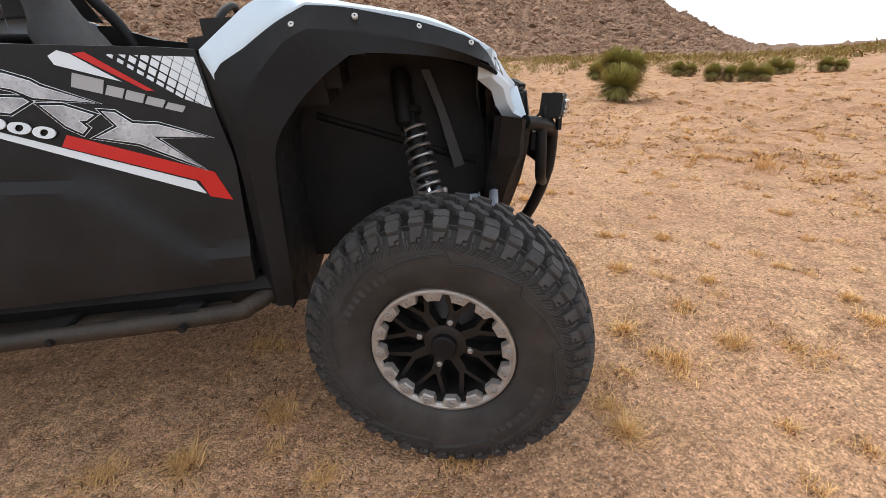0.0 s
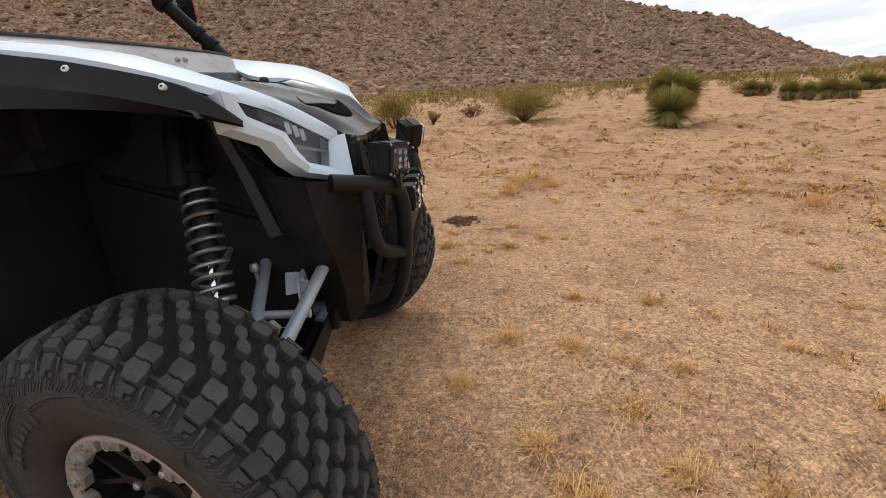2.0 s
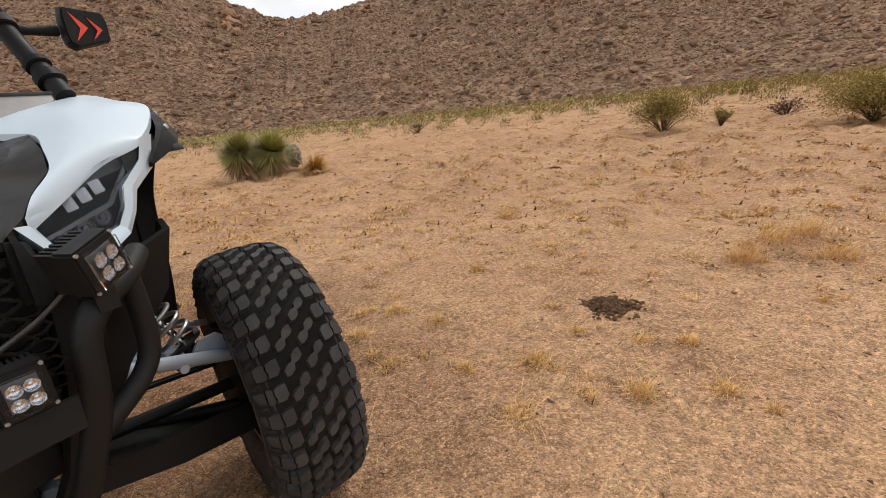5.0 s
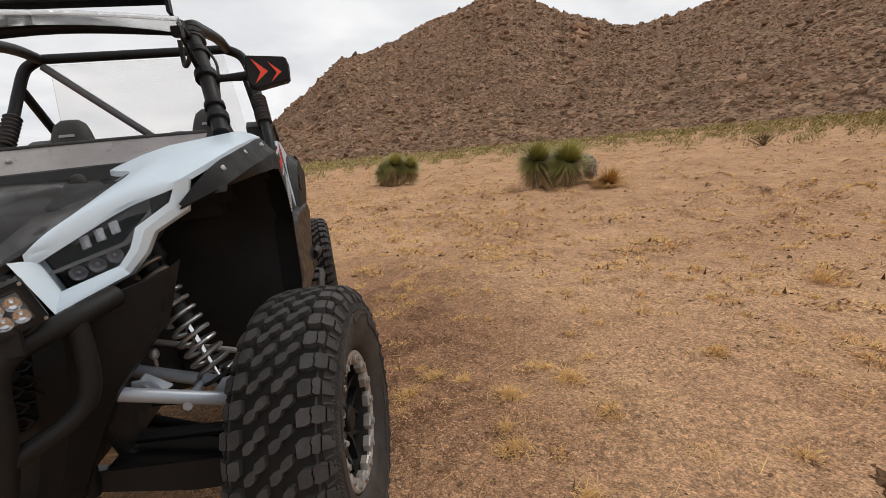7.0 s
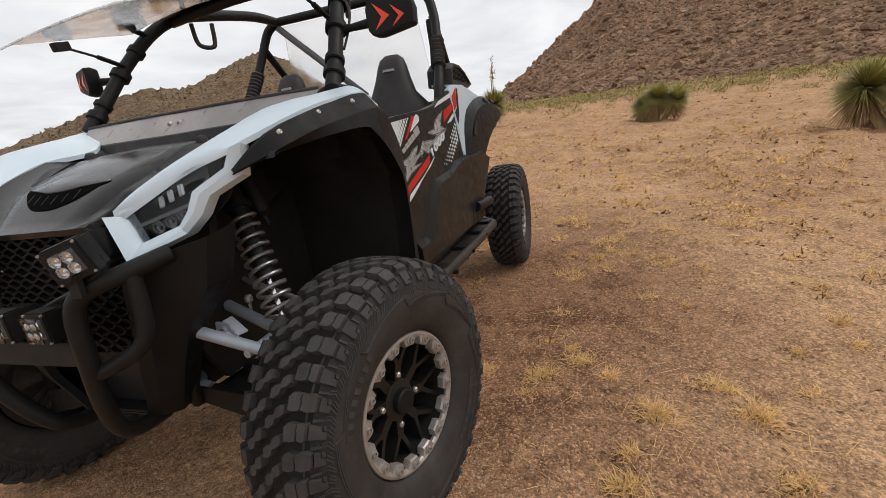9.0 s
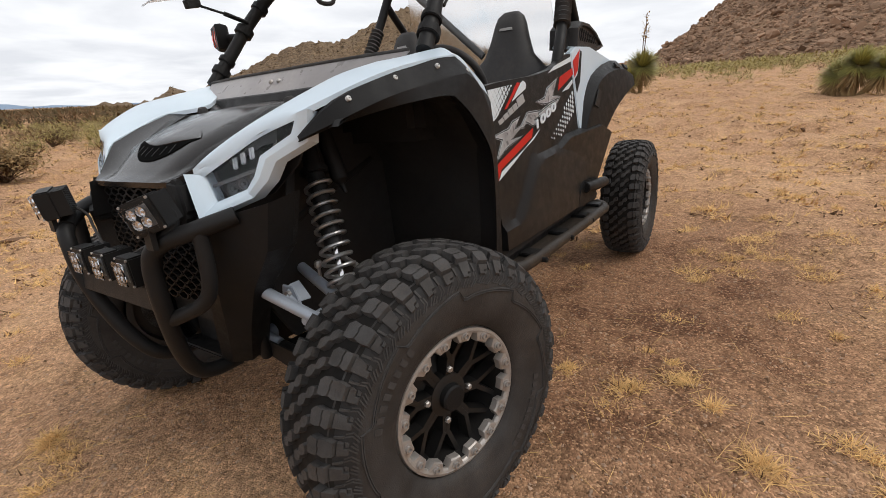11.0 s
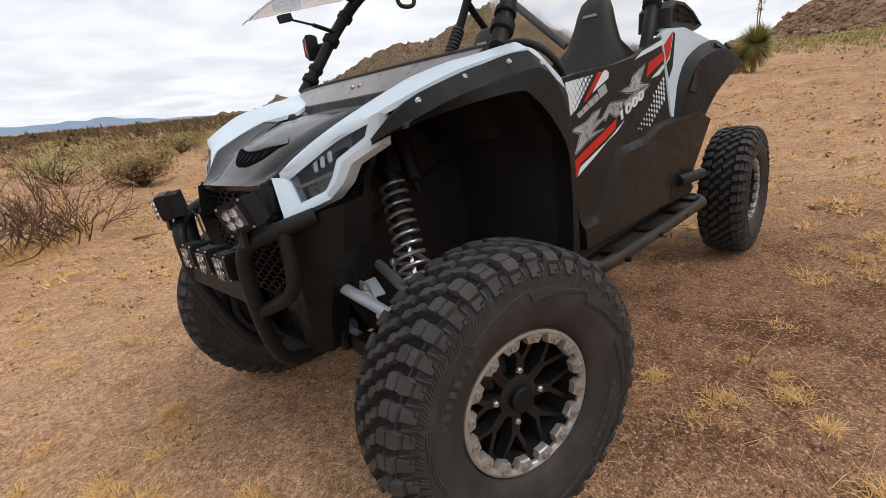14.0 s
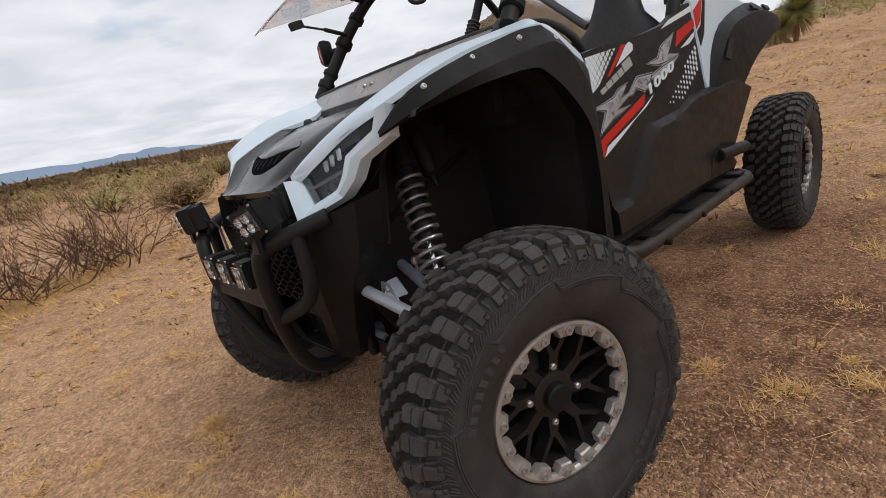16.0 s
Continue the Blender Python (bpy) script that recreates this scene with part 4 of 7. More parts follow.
    shards = [
        [(-0.738, 1.044), (-0.711, 1.040), (-0.679, 1.013), (-0.623, 1.006), (-0.520, 0.969), (-0.640, 0.980), (-0.548, 0.899), (-0.584, 0.919), (-0.675, 0.966), (-0.765, 0.987), (-0.712, 1.008)],
        [(-0.862, 1.066), (-0.815, 1.063), (-0.755, 1.037), (-0.774, 1.026), (-0.790, 1.026), (-0.776, 1.010), (-0.790, 0.998), (-0.820, 1.017)],
        [(-0.916, 1.138), (-0.866, 1.118), (-0.850, 1.106), (-0.745, 1.063), (-0.870, 1.082), (-0.908, 1.103), (-1.010, 1.130)],
        [(-0.939, 1.089), (-0.892, 1.084), (-0.880, 1.075), (-0.926, 1.053), (-0.952, 1.058)],
        [(-1.03, 1.165), (-0.945, 1.150), (-1.00, 1.120), (-1.05, 1.130)],
        [(-1.16, 1.193), (-1.10, 1.183), (-1.065, 1.140), (-1.02, 1.105), (-1.07, 1.112), (-1.125, 1.150)],
        [(-1.06, 1.098), (-1.02, 1.096), (-0.975, 1.055), (-1.03, 1.066)],
    ]
    if s > 0:
        shards = [
            [(-0.51, 0.917), (-0.569, 0.98), (-0.505, 0.993), (-0.626, 1.009), (-0.659, 1.03), (-0.715, 1.042), (-0.666, 1.004), (-0.74, 1.014), (-0.623, 0.97), (-0.718, 0.975), (-0.596, 0.953)],
            [(-0.726, 1.01), (-0.798, 1.055), (-0.899, 1.057), (-0.882, 1.038), (-0.835, 1.026), (-0.9, 1.023), (-0.831, 1.009), (-0.777, 1.028), (-0.746, 1.007)],
            [(-0.895, 1.094), (-0.978, 1.104), (-1.019, 1.142), (-1.133, 1.181), (-1.059, 1.112), (-1.147, 1.107), (-1.019, 1.089), (-0.952, 1.086)],
            [(-0.897, 1.047), (-1.016, 1.076), (-1.14, 1.098), (-1.01, 1.045), (-0.92, 1.035)],
        ]
    for o in shards:
        decal("emblem_outline", [widened(o, 0.0062)], M_WHITE, 0.0010)
        decal("emblem_gap", [widened(o, 0.0050)], M_BLACK, 0.0014)
        decal("emblem_rim", [o], M_WHITE, 0.0018)
        decal("emblem_piece", [widened(o, -0.0016)], M_SILVER, 0.0022, "faceted silver emblem shape")
    txt = bpy.data.curves.new("number", "FONT")
    txt.body, txt.size, txt.extrude, txt.shear, txt.offset = "1000", 0.036, 0.0014, 0.12, 0.0012
    txt.space_character = 1.08
    num = new("number", txt)
    nm = bpy.data.meshes.new_from_object(num)
    bpy.data.objects.remove(num)
    nm.materials.append(M_WHITE)
    num = new("number", nm)
    num.parent = d
    tagged(num, "white slanted figures 1000")
    wide = (0.20 if s < 0 else 0.262) / max(v_.co.x for v_ in nm.vertices)
    xa, za, slope = (-1.040, 1.044, -16) if s < 0 else (-0.836, 0.986, 16.9)
    yy = s * (side_y(xa, za) + (0.005 if s > 0 else 0.006))
    num.matrix_basis = Matrix.Translation((xa, yy, za)) @ Matrix.Rotation(radians(2.2 if s < 0 else 177.8), 4, "Z") @ Matrix.Rotation(radians(90 - 6.8), 4, "X") @ Matrix.Rotation(radians(slope), 4, "Z") @ Matrix.Diagonal((wide, 1.0 if s < 0 else 1.18, 1.0, 1.0))
    dots = []
    for i in range(12):
        for k in range(7):
            x, z = -0.985 - 0.030 * i + 0.004 * k, 0.958 + 0.0155 * i - 0.020 * k + 0.03
            if x < -1.325 or z < 0.935 + 0.0 * i or z > 0.905 + (-x - 0.955) * 0.62 + 0.01:
                continue
            g = 0.0035 + 0.0006 * i
            dots.append([(x - g, z), (x, z + g), (x + g, z), (x, z - g)])
    for dot in dots:
        decal("white_dot", [dot], M_WHITE)
    # white quarter panel behind the door
    q = Mesh()
    pan = [(-1.338, 0.975), (-1.338, 1.300), (-1.42, 1.328), (-1.66, 1.342), (-2.00, 1.300), (-2.12, 1.284), (-1.85, 1.258), (-1.62, 1.196), (-1.495, 1.115), (-1.415, 1.025), (-1.36, 0.93)]
    q.plate([(x, s * (side_y(x, z) + 0.004), z) for x, z in pan], (0, -s * 0.03, 0))
    panel = part("quarter_panel", q, M_PAINT, car, "ice-white rear quarter panel", bevel=0.004)
    m = Mesh()
    m.plate([(x, s * (side_y(x, z) + 0.0045), z) for x, z in [(-1.35, 1.262), (-1.47, 1.318), (-1.40, 1.22), (-1.35, 1.19)]], (0, s * 0.0015, 0))
    part("stripe", m, M_RED, panel, smooth=False)
    m = Mesh()
    m.plate([(x, s * (side_y(x, z) + 0.0045), z) for x, z in [(-1.35, 1.18), (-1.40, 1.205), (-1.48, 1.315), (-1.50, 1.31), (-1.42, 1.17), (-1.36, 1.12)]], (0, s * 0.0015, 0))
    part("stripe", m, M_BLACK, panel, smooth=False)
    # black rear flare over the rear wheel
    fl = Mesh()
    arch = [(-1.52, 0.800), (-1.62, 0.875), (-1.72, 0.945), (-1.84, 1.020), (-2.00, 1.070), (-2.15, 1.112), (-2.31, 1.145)]
    fold = [(-1.360, 0.925), (-1.420, 1.015), (-1.500, 1.105), (-1.620, 1.180), (-1.85, 1.222), (-2.10, 1.235), (-2.345, 1.205)]
    top = [(-1.355, 0.935), (-1.413, 1.030), (-1.493, 1.122), (-1.618, 1.200), (-1.85, 1.264), (-2.10, 1.287), (-2.340, 1.222)]
    rows = []
    for i, ((ax, az), (bx, bz), (cx, cz)) in enumerate(zip(curve(arch, 2), curve(fold, 2), curve(top, 2))):
        g = min(1.0, i / 6)
        y0, y1, y2 = 0.664 - 0.012 * g, 0.694 + 0.010 * g, 0.700 + 0.026 * g
        rows.append([(cx, s * y0, cz), (bx * 0.92 + cx * 0.08, s * (y1 - 0.004), bz * 0.92 + cz * 0.08), (bx, s * y1, bz), (bx * 0.9 + ax * 0.1, s * (y1 + 0.004), bz * 0.9 + az * 0.1), (ax, s * y2, az), (ax - 0.004, s * (y2 - 0.012), az - 0.004), (ax, s * (y2 - 0.075), az + 0.004)])
    fl.sheet(rows, (0, -s * 0.012, -0.004))
    rf_ = part("rear_flare", fl, M_BLACK, car, "black plastic rear wheel-arch flare", sharp=22)
    for x in (-1.93, -2.13):
        sl = Mesh()
        sl.plate([(x, s * 0.680, 1.262), (x - 0.09, s * 0.684, 1.252), (x - 0.08, s * 0.696, 1.232), (x + 0.005, s * 0.694, 1.242)], (0, s * 0.008, 0.006))
        part("slot", sl, M_LINER, rf_)
    mesh_ = Mesh()
    mesh_.plate([(-1.470, s * 0.706, 1.055), (-1.535, s * 0.706, 1.130), (-1.575, s * 0.708, 1.120), (-1.530, s * 0.708, 1.040)], (0, s * 0.004, 0))
    part("air_mesh", mesh_, M_LINER, rf_)
    # lower rear side panel standing proud, with a ledge on top
    lo = Mesh()
    pan = [(-1.04, 0.60), (-1.04, 0.90), (-1.16, 0.945), (-1.56, 0.968), (-1.74, 0.918), (-1.55, 0.70), (-1.46, 0.60)]
    back_ = [(x, s * 0.66, z) for x, z in pan]
    front_ = [(x, s * (float(np.interp(-x, [1.04, 1.25, 1.6], [0.674, 0.704, 0.730])) - (0.012 if z < 0.75 else 0.0)), z - (0.016 if z > 0.85 else 0)) for x, z in pan]
    lo.loft([[(x, s * 0.60, z) for x, z in pan], back_, front_])
    part("lower_side_panel", lo, M_DOOR, car, "proud black lower rear panel", bevel=0.006)
    kick = Mesh()
    kick.tube([(-1.27, s * 0.722, 0.680), (-1.34, s * 0.738, 0.676), (-1.55, s * 0.742, 0.664)], 0.026, 16)
    kb = part("kicker_tube", kick, M_STEEL, car, "stub of black tube beside the rear wheel", bevel=0.004)
    g = Mesh()
    g.plate([(-1.19, s * 0.690, 0.590), (-1.22, s * 0.694, 0.680), (-1.28, s * 0.702, 0.712), (-1.43, s * 0.708, 0.700), (-1.46, s * 0.708, 0.590)], (0, s * 0.022, 0))
    part("kicker_bracket", g, M_BLACK, kb, bevel=0.006)
    # sill and tubular side step
    sill = Mesh()
    rows = [[(x, s * 0.615, 0.60), (x, s * 0.655, 0.595), (x, s * 0.668, 0.565), (x, s * 0.650, 0.520), (x, s * 0.60, 0.500)] for x in np.linspace(-0.405, -1.70, 14)]
    sill.sheet(rows, (0, -s * 0.03, 0))
    part("sill", sill, M_BLACK, car, "dusty black sill under the door", sharp=35)
    step = Mesh()
    step.tube([(-0.44, s * 0.62, 0.545), (-0.50, s * 0.69, 0.530), (-0.62, s * 0.715, 0.522), (-1.40, s * 0.735, 0.512), (-1.60, s * 0.735, 0.512), (-1.68, s * 0.67, 0.515)], 0.024, 14, smooth=6)
    st = part("side_step", step, M_SCUFF, car, "worn black tubular side step")
    g = Mesh()
    g.sheet([[(x, s * 0.63, 0.532), (x, s * 0.68, 0.530), (x, s * 0.725, 0.530)] for x in np.linspace(-0.56, -1.66, 10)], (0, 0, -0.012))
    part("step_board", g, M_SCUFF, st, "scuffed black step board")
    for x in (-0.66, -0.98, -1.30, -1.55):
        g = Mesh()
        g.box((x, s * 0.672, 0.538), (0.075, 0.11, 0.014), (0, 0, 0))
        g.tube([(x, s * 0.760, 0.515), (x, s * 0.712, 0.515)], 0.011, 10)
        part("step_bracket", g, M_STEEL, st, bevel=0.003)
    # white deck above the rear flare
    deck = Mesh()
    edge_ = [(-1.460, 1.329), (-1.54, 1.336), (-1.66, 1.342), (-1.88, 1.315), (-2.10, 1.286), (-2.28, 1.262)]
    deck.sheet([[(x, s * (side_y(x, z) + 0.004 - 0.03 * t - 0.10 * t * t), z + 0.022 * t - 0.004) for t in (0, 0.25, 0.5, 0.75, 1.0)] for x, z in edge_], (0, 0, -0.012))
    part("rear_deck", deck, M_PAINT, car, "ice-white rear deck edge")
    # front flare over the front wheel
    # upper edge, and lip, from the nose round to the bottom behind the wheel
    edge_up = [(0.216, 0.508, 1.067), (0.155, 0.575, 1.140), (0.03, 0.620, 1.187), (-0.06, 0.638, 1.209), (-0.16, 0.650, 1.230), (-0.24, 0.655, 1.237), (-0.31, 0.655, 1.206), (-0.39, 0.648, 1.159), (-0.466, 0.643, 1.110), (-0.464, 0.643, 1.00), (-0.458, 0.646, 0.86), (-0.460, 0.648, 0.70), (-0.464, 0.648, 0.60), (-0.464, 0.646, 0.510)]
    edge_fold = [(0.217, 0.514, 1.061), (0.160, 0.598, 1.098), (0.06, 0.645, 1.135), (-0.05, 0.674, 1.160), (-0.15, 0.688, 1.178), (-0.236, 0.694, 1.188), (-0.290, 0.697, 1.165), (-0.350, 0.692, 1.112), (-0.405, 0.684, 1.048), (-0.425, 0.680, 0.96), (-0.428, 0.682, 0.83), (-0.430, 0.682, 0.70), (-0.434, 0.680, 0.60), (-0.436, 0.672, 0.508)]
    edge_lip = [(0.214, 0.506, 1.055), (0.150, 0.575, 1.086), (0.05, 0.642, 1.112), (-0.04, 0.680, 1.126), (-0.11, 0.694, 1.132), (-0.155, 0.700, 1.130), (-0.219, 0.703, 1.090), (-0.287, 0.705, 1.030), (-0.345, 0.704, 0.956), (-0.362, 0.700, 0.87), (-0.368, 0.698, 0.80), (-0.375, 0.692, 0.69), (-0.383, 0.682, 0.597), (-0.395, 0.668, 0.505)]
    rows = []
    for i, (a, b, c) in enumerate(zip(bent(edge_up, 3, 5), bent(edge_fold, 3, 5), bent(edge_lip, 3, 5))):
        a, b, c, k = Vector(a), Vector(b), Vector(c), min(1.0, i / 6)
        row = [a + Vector((0, -0.012, -0.004)) * k, a + Vector((0, 0.003, -0.002)) * k, a + (b - a) * 0.5, a + (b - a) * 0.9, b, b + (c - b) * 0.12, b + (c - b) * 0.55, c, c + Vector((-0.004, -0.016, 0.010)) * k, c + Vector((-0.006, -0.055, 0.030)) * k]
        rows.append([(p.x, s * p.y, p.z) for p in row])
    fl = Mesh()
    fl.sheet(rows, (0, -s * 0.006, 0.0))
    flare = part("front_flare", fl, M_BLACK, car, "black plastic front wheel-arch flare with rivets", sharp=24)
    for x, y, z, lean in ((0.133, 0.593, 1.138, 62), (0.006, 0.632, 1.179, 60), (-0.135, 0.664, 1.206, 56), (-0.272, 0.673, 1.196, 56)):
        m = pose(x, s * (y + 0.0042), z + 0.0026, -s * lean, 6, 0)
        r = Mesh()
        r.lathe([(0.0, 0.0006), (0.0022, 0.0008), (0.0026, 0.0020), (0.0054, 0.0017), (0.0066, 0.0004), (0.0066, -0.006)], 18, axis="z")
        rv = part("rivet", r, M_RIVET, flare)
        rv.matrix_basis = m
        r = Mesh()
        r.lathe([(0.0, 0.0022), (0.0021, 0.0020)], 10, axis="z")
        part("drive_hole", r, M_LINER, rv)
    post = Mesh()
    post.plate([(-0.53, s * 0.600, 0.50), (-0.40, s * 0.600, 0.50), (-0.40, s * 0.600, 1.06), (-0.45, s * 0.590, 1.14), (-0.55, s * 0.590, 1.15)], (0, s * 0.018, 0))
    part("door_post", post, M_LINER, car)
    # wheel-well liner
    ln = Mesh()
    path = [(-0.402, 0.50), (-0.400, 0.62), (-0.392, 0.80), (-0.380, 0.93), (-0.330, 1.04), (-0.245, 1.115), (-0.13, 1.150), (0.06, 1.135), (0.17, 1.085)]
    rows = [[(x + (0.01 if k % 2 else 0), s * y, z - 0.012 * math.sin(k * 1.3)) for k, y in enumerate((0.225, 0.30, 0.38, 0.46, 0.54, 0.60, 0.662 if i < 7 else 0.60 - (i - 7) * 0.18))] for i, (x, z) in enumerate(path)]
    ln.sheet(rows, (-0.006, 0, 0.010))
    part("wheel_well_liner", ln, M_LINER, car)
    inner = Mesh()
    inner.plate([(-0.44, s * 0.235, 0.46), (-0.44, s * 0.235, 1.15), (-0.10, s * 0.235, 1.145), (0.08, s * 0.235, 1.115), (0.22, s * 0.235, 1.055), (0.26, s * 0.235, 0.72), (0.12, s * 0.235, 0.46)], (0, -s * 0.02, 0))
    part("inner_wing", inner, M_LINER, car)

    # ice-white wing: from the nose over the lamp, along the bonnet and down to the door
    top_in = [(0.331, 0.249, 1.010), (0.296, 0.276, 1.043), (0.250, 0.322, 1.080), (0.150, 0.348, 1.121), (0.040, 0.363, 1.159), (-0.085, 0.290, 1.184), (-0.30, 0.545, 1.268), (-0.365, 0.588, 1.254), (-0.43, 0.602, 1.210), (-0.500, 0.608, 1.160)]
    top_out = [(0.316, 0.256, 1.000), (0.283, 0.325, 1.040), (0.240, 0.410, 1.087), (0.200, 0.512, 1.123), (0.05, 0.606, 1.188), (-0.10, 0.642, 1.222), (-0.24, 0.654, 1.241), (-0.31, 0.655, 1.210), (-0.39, 0.648, 1.163), (-0.470, 0.641, 1.110)]
    rows = []
    top_in, top_out = bent(top_in, 4, 6), bent(top_out, 4, 6)
    for i, (a, b) in enumerate(zip(top_in, top_out)):
        a, b = Vector(a), Vector(b)
        h = np.interp(i / 4, range(10), (0.003, 0.006, 0.012, 0.020, 0.028, 0.030, 0.012, 0.004, 0.002, 0.001))
        row = []
        for t in (0, 0.2, 0.4, 0.6, 0.8, 1.0):
            p = a + (b - a) * t
            row.append((p.x, s * p.y, p.z + h * math.sin(t * math.pi)))
        rows.append(row)
    wing = Mesh()
    wing.sheet(rows, (0, 0, -0.014))
    wing_ob = part("front_wing", wing, M_PAINT, car, "ice-white front wing", sharp=50)
    # band in front of the lamp, below it and up behind it
    lens_pts = [(0.313, 0.258, 0.996), (0.256, 0.380, 1.069), (0.207, 0.503, 1.119), (0.217, 0.484, 1.074), (0.266, 0.424, 1.031), (0.279, 0.409, 0.988), (0.290, 0.387, 0.958), (0.310, 0.282, 0.926)]
    bz = Mesh()
    ring_in = [lens_pts[i] for i in (2, 3, 4, 5, 6, 7, 0)]
    ring_out = [(0.200, 0.530, 1.124), (0.196, 0.514, 1.054), (0.246, 0.452, 1.016), (0.262, 0.432, 0.974), (0.288, 0.402, 0.938), (0.366, 0.292, 0.893), (0.345, 0.228, 1.000)]
    ring_back = [(x - 0.028, y - 0.004, z - 0.006) for x, y, z in ring_out]
    rows = []
    for proud, a, b, c in zip((0.0, 0.3, 1, 1, 1, 1, 1), ring_in, ring_out, ring_back):
        a, b, c = Vector(a), Vector(b), Vector(c)
        mid = a + (b - a) * 0.45 + Vector((0.006, 0.003, 0)) * proud
        rows.append([(p.x, s * p.y, p.z) for p in (a + Vector((-0.02, 0, 0)), a, mid, b, c)])
    bz.sheet(rows, (-0.006, 0, 0))
    part("lamp_surround", bz, M_PAINT, car, "ice-white frame round the headlamp", sharp=30)
    # headlamp
    back_ = Mesh()
    back_.plate([(0.222, s * 0.255, 0.900), (0.238, s * 0.250, 1.020), (0.190, s * 0.400, 1.085), (0.165, s * 0.500, 1.100), (0.175, s * 0.440, 1.000), (0.200, s * 0.360, 0.930)], (-0.006, 0, 0))
    part("lamp_tray", back_, M_LINER, car)
    house = Mesh()
    house.dish([(x - 0.036, s * y, z) for x, y, z in lens_pts], (0.008, 0, 0))
    lens_rim = [Vector((x - 0.002, s * y, z)) for x, y, z in lens_pts]
    lens_back = [p + Vector((-0.045, 0, 0)) for p in lens_rim]
    house.loft([lens_rim, lens_back], cap=False)
    lamp = part("headlamp", house, M_SMOKE, car, "black LED headlamp under a clear lens")
    for pts_, name in (([(0.271, 0.328, 1.014), (0.266, 0.355, 1.025), (0.259, 0.382, 1.036)], "led_block"), ([(0.276, 0.303, 0.954), (0.270, 0.338, 0.965), (0.265, 0.372, 0.978)], "led_bowl")):
        for x, y, z in pts_:
            b = Mesh()
            if name == "led_block":
                b.box((x - 0.004, s * y, z), (0.006, 0.0190, 0.026), (s * 14, -8, -s * 18))
                b.box((x - 0.001, s * y, z), (0.008, 0.0020, 0.026), (s * 14, -8, -s * 18))
            else:
                b.lathe([(0.0, 0.005), (0.005, 0.004), (0.0055, -0.004), (0.0095, -0.003), (0.0100, 0.001), (0.0140, 0.002), (0.0150, 0.005), (0.0162, 0.005), (0.0165, -0.016)], 20, axis="x").moved(pose(x - 0.006, s * y, z, 0, 0, s * 18))
            part(name, b, M_BALL if name == "led_bowl" else M_LED, lamp, bevel=0.002 if name == "led_block" else 0, sharp=25)
    b = Mesh()
    b.plate([(0.296, s * 0.270, 0.968), (0.252, s * 0.392, 1.003), (0.212, s * 0.462, 1.082), (0.208, s * 0.470, 1.082), (0.250, s * 0.398, 0.996), (0.296, s * 0.270, 0.961)], (0.006, 0, 0))
    part("light_strip", b, M_GREYTUBE, lamp)
    b = Mesh()
    b.plate([(x - 0.010, s * y, z) for x, y, z in [(0.228, 0.448, 1.103), lens_pts[2], lens_pts[3], (0.240, 0.448, 1.045)]], (0.004, s * 0.001, 0))
    part("rear_blank", b, M_BLACK, lamp)
    b = Mesh()
    b.plate([(0.262, s * 0.300, 1.018), (0.226, s * 0.400, 1.076), (0.206, s * 0.445, 1.092), (0.206, s * 0.450, 1.062), (0.234, s * 0.400, 1.052), (0.262, s * 0.305, 1.010)], (0.004, s * 0.001, 0))
    part("upper_reflector", b, M_DKTUBE, lamp)
    b = Mesh()
    b.dish([(x - 0.003, s * y, z) for x, y, z in lens_pts], (0.003, s * 0.001, 0), (0.004, s * 0.004, 0))
    ln_ob = part("lens", b, M_LENS, lamp, "clear plastic lens")
    ln_ob.visible_shadow = False

# bonnet sunk between the wings, with a raised middle and a vent


def hood_rise(a, x):
    """How the bonnet's skin stands to the wings' edges, at share a of its half width."""
    return float(np.interp(a, [0, 0.55, 0.64, 0.85, 1], [-0.008, -0.013, -0.028, -0.022, 0.0])) * min(1, max(0, (0.375 - x) / 0.08))


hood = Mesh()
rows = []
hx = [0.372, 0.345, 0.329, 0.296, 0.250, 0.150, 0.040, -0.050, -0.085, -0.20, -0.27]
hy = [0.205, 0.228, 0.247, 0.274, 0.320, 0.346, 0.361, 0.352, 0.300, 0.330, 0.40]
hz = [0.985, 0.999, 1.011, 1.043, 1.079, 1.120, 1.157, 1.172, 1.176, 1.190, 1.195]
for x, y, z in zip(hx, hy, hz):
    row = []
    for t in (-1, -0.85, -0.64, -0.55, -0.4, -0.2, 0, 0.2, 0.4, 0.55, 0.64, 0.85, 1):
        a = abs(t)
        rise = hood_rise(a, x)
        row.append((x + 0.012 * (1 - t * t), t * y, z + rise))
    rows.append(row)
hood.sheet(rows, (0, 0, -0.014))
bonnet = part("bonnet", hood, M_HOOD, car, "glossy dark bonnet with two vents", sharp=24)
ts = np.linspace(-1, 1, 17)


def deck_z(x, y):
    """Height of the bonnet's skin."""
    at = x
    for _ in range(4):
        half = float(np.interp(-at, [-v_ for v_ in hx], hy))
        a = min(1.0, abs(y) / half)
        at = x - 0.012 * (1 - a * a)
    rise = hood_rise(a, at)
    return float(np.interp(-at, [-v_ for v_ in hx], hz)) + rise + 0.0015


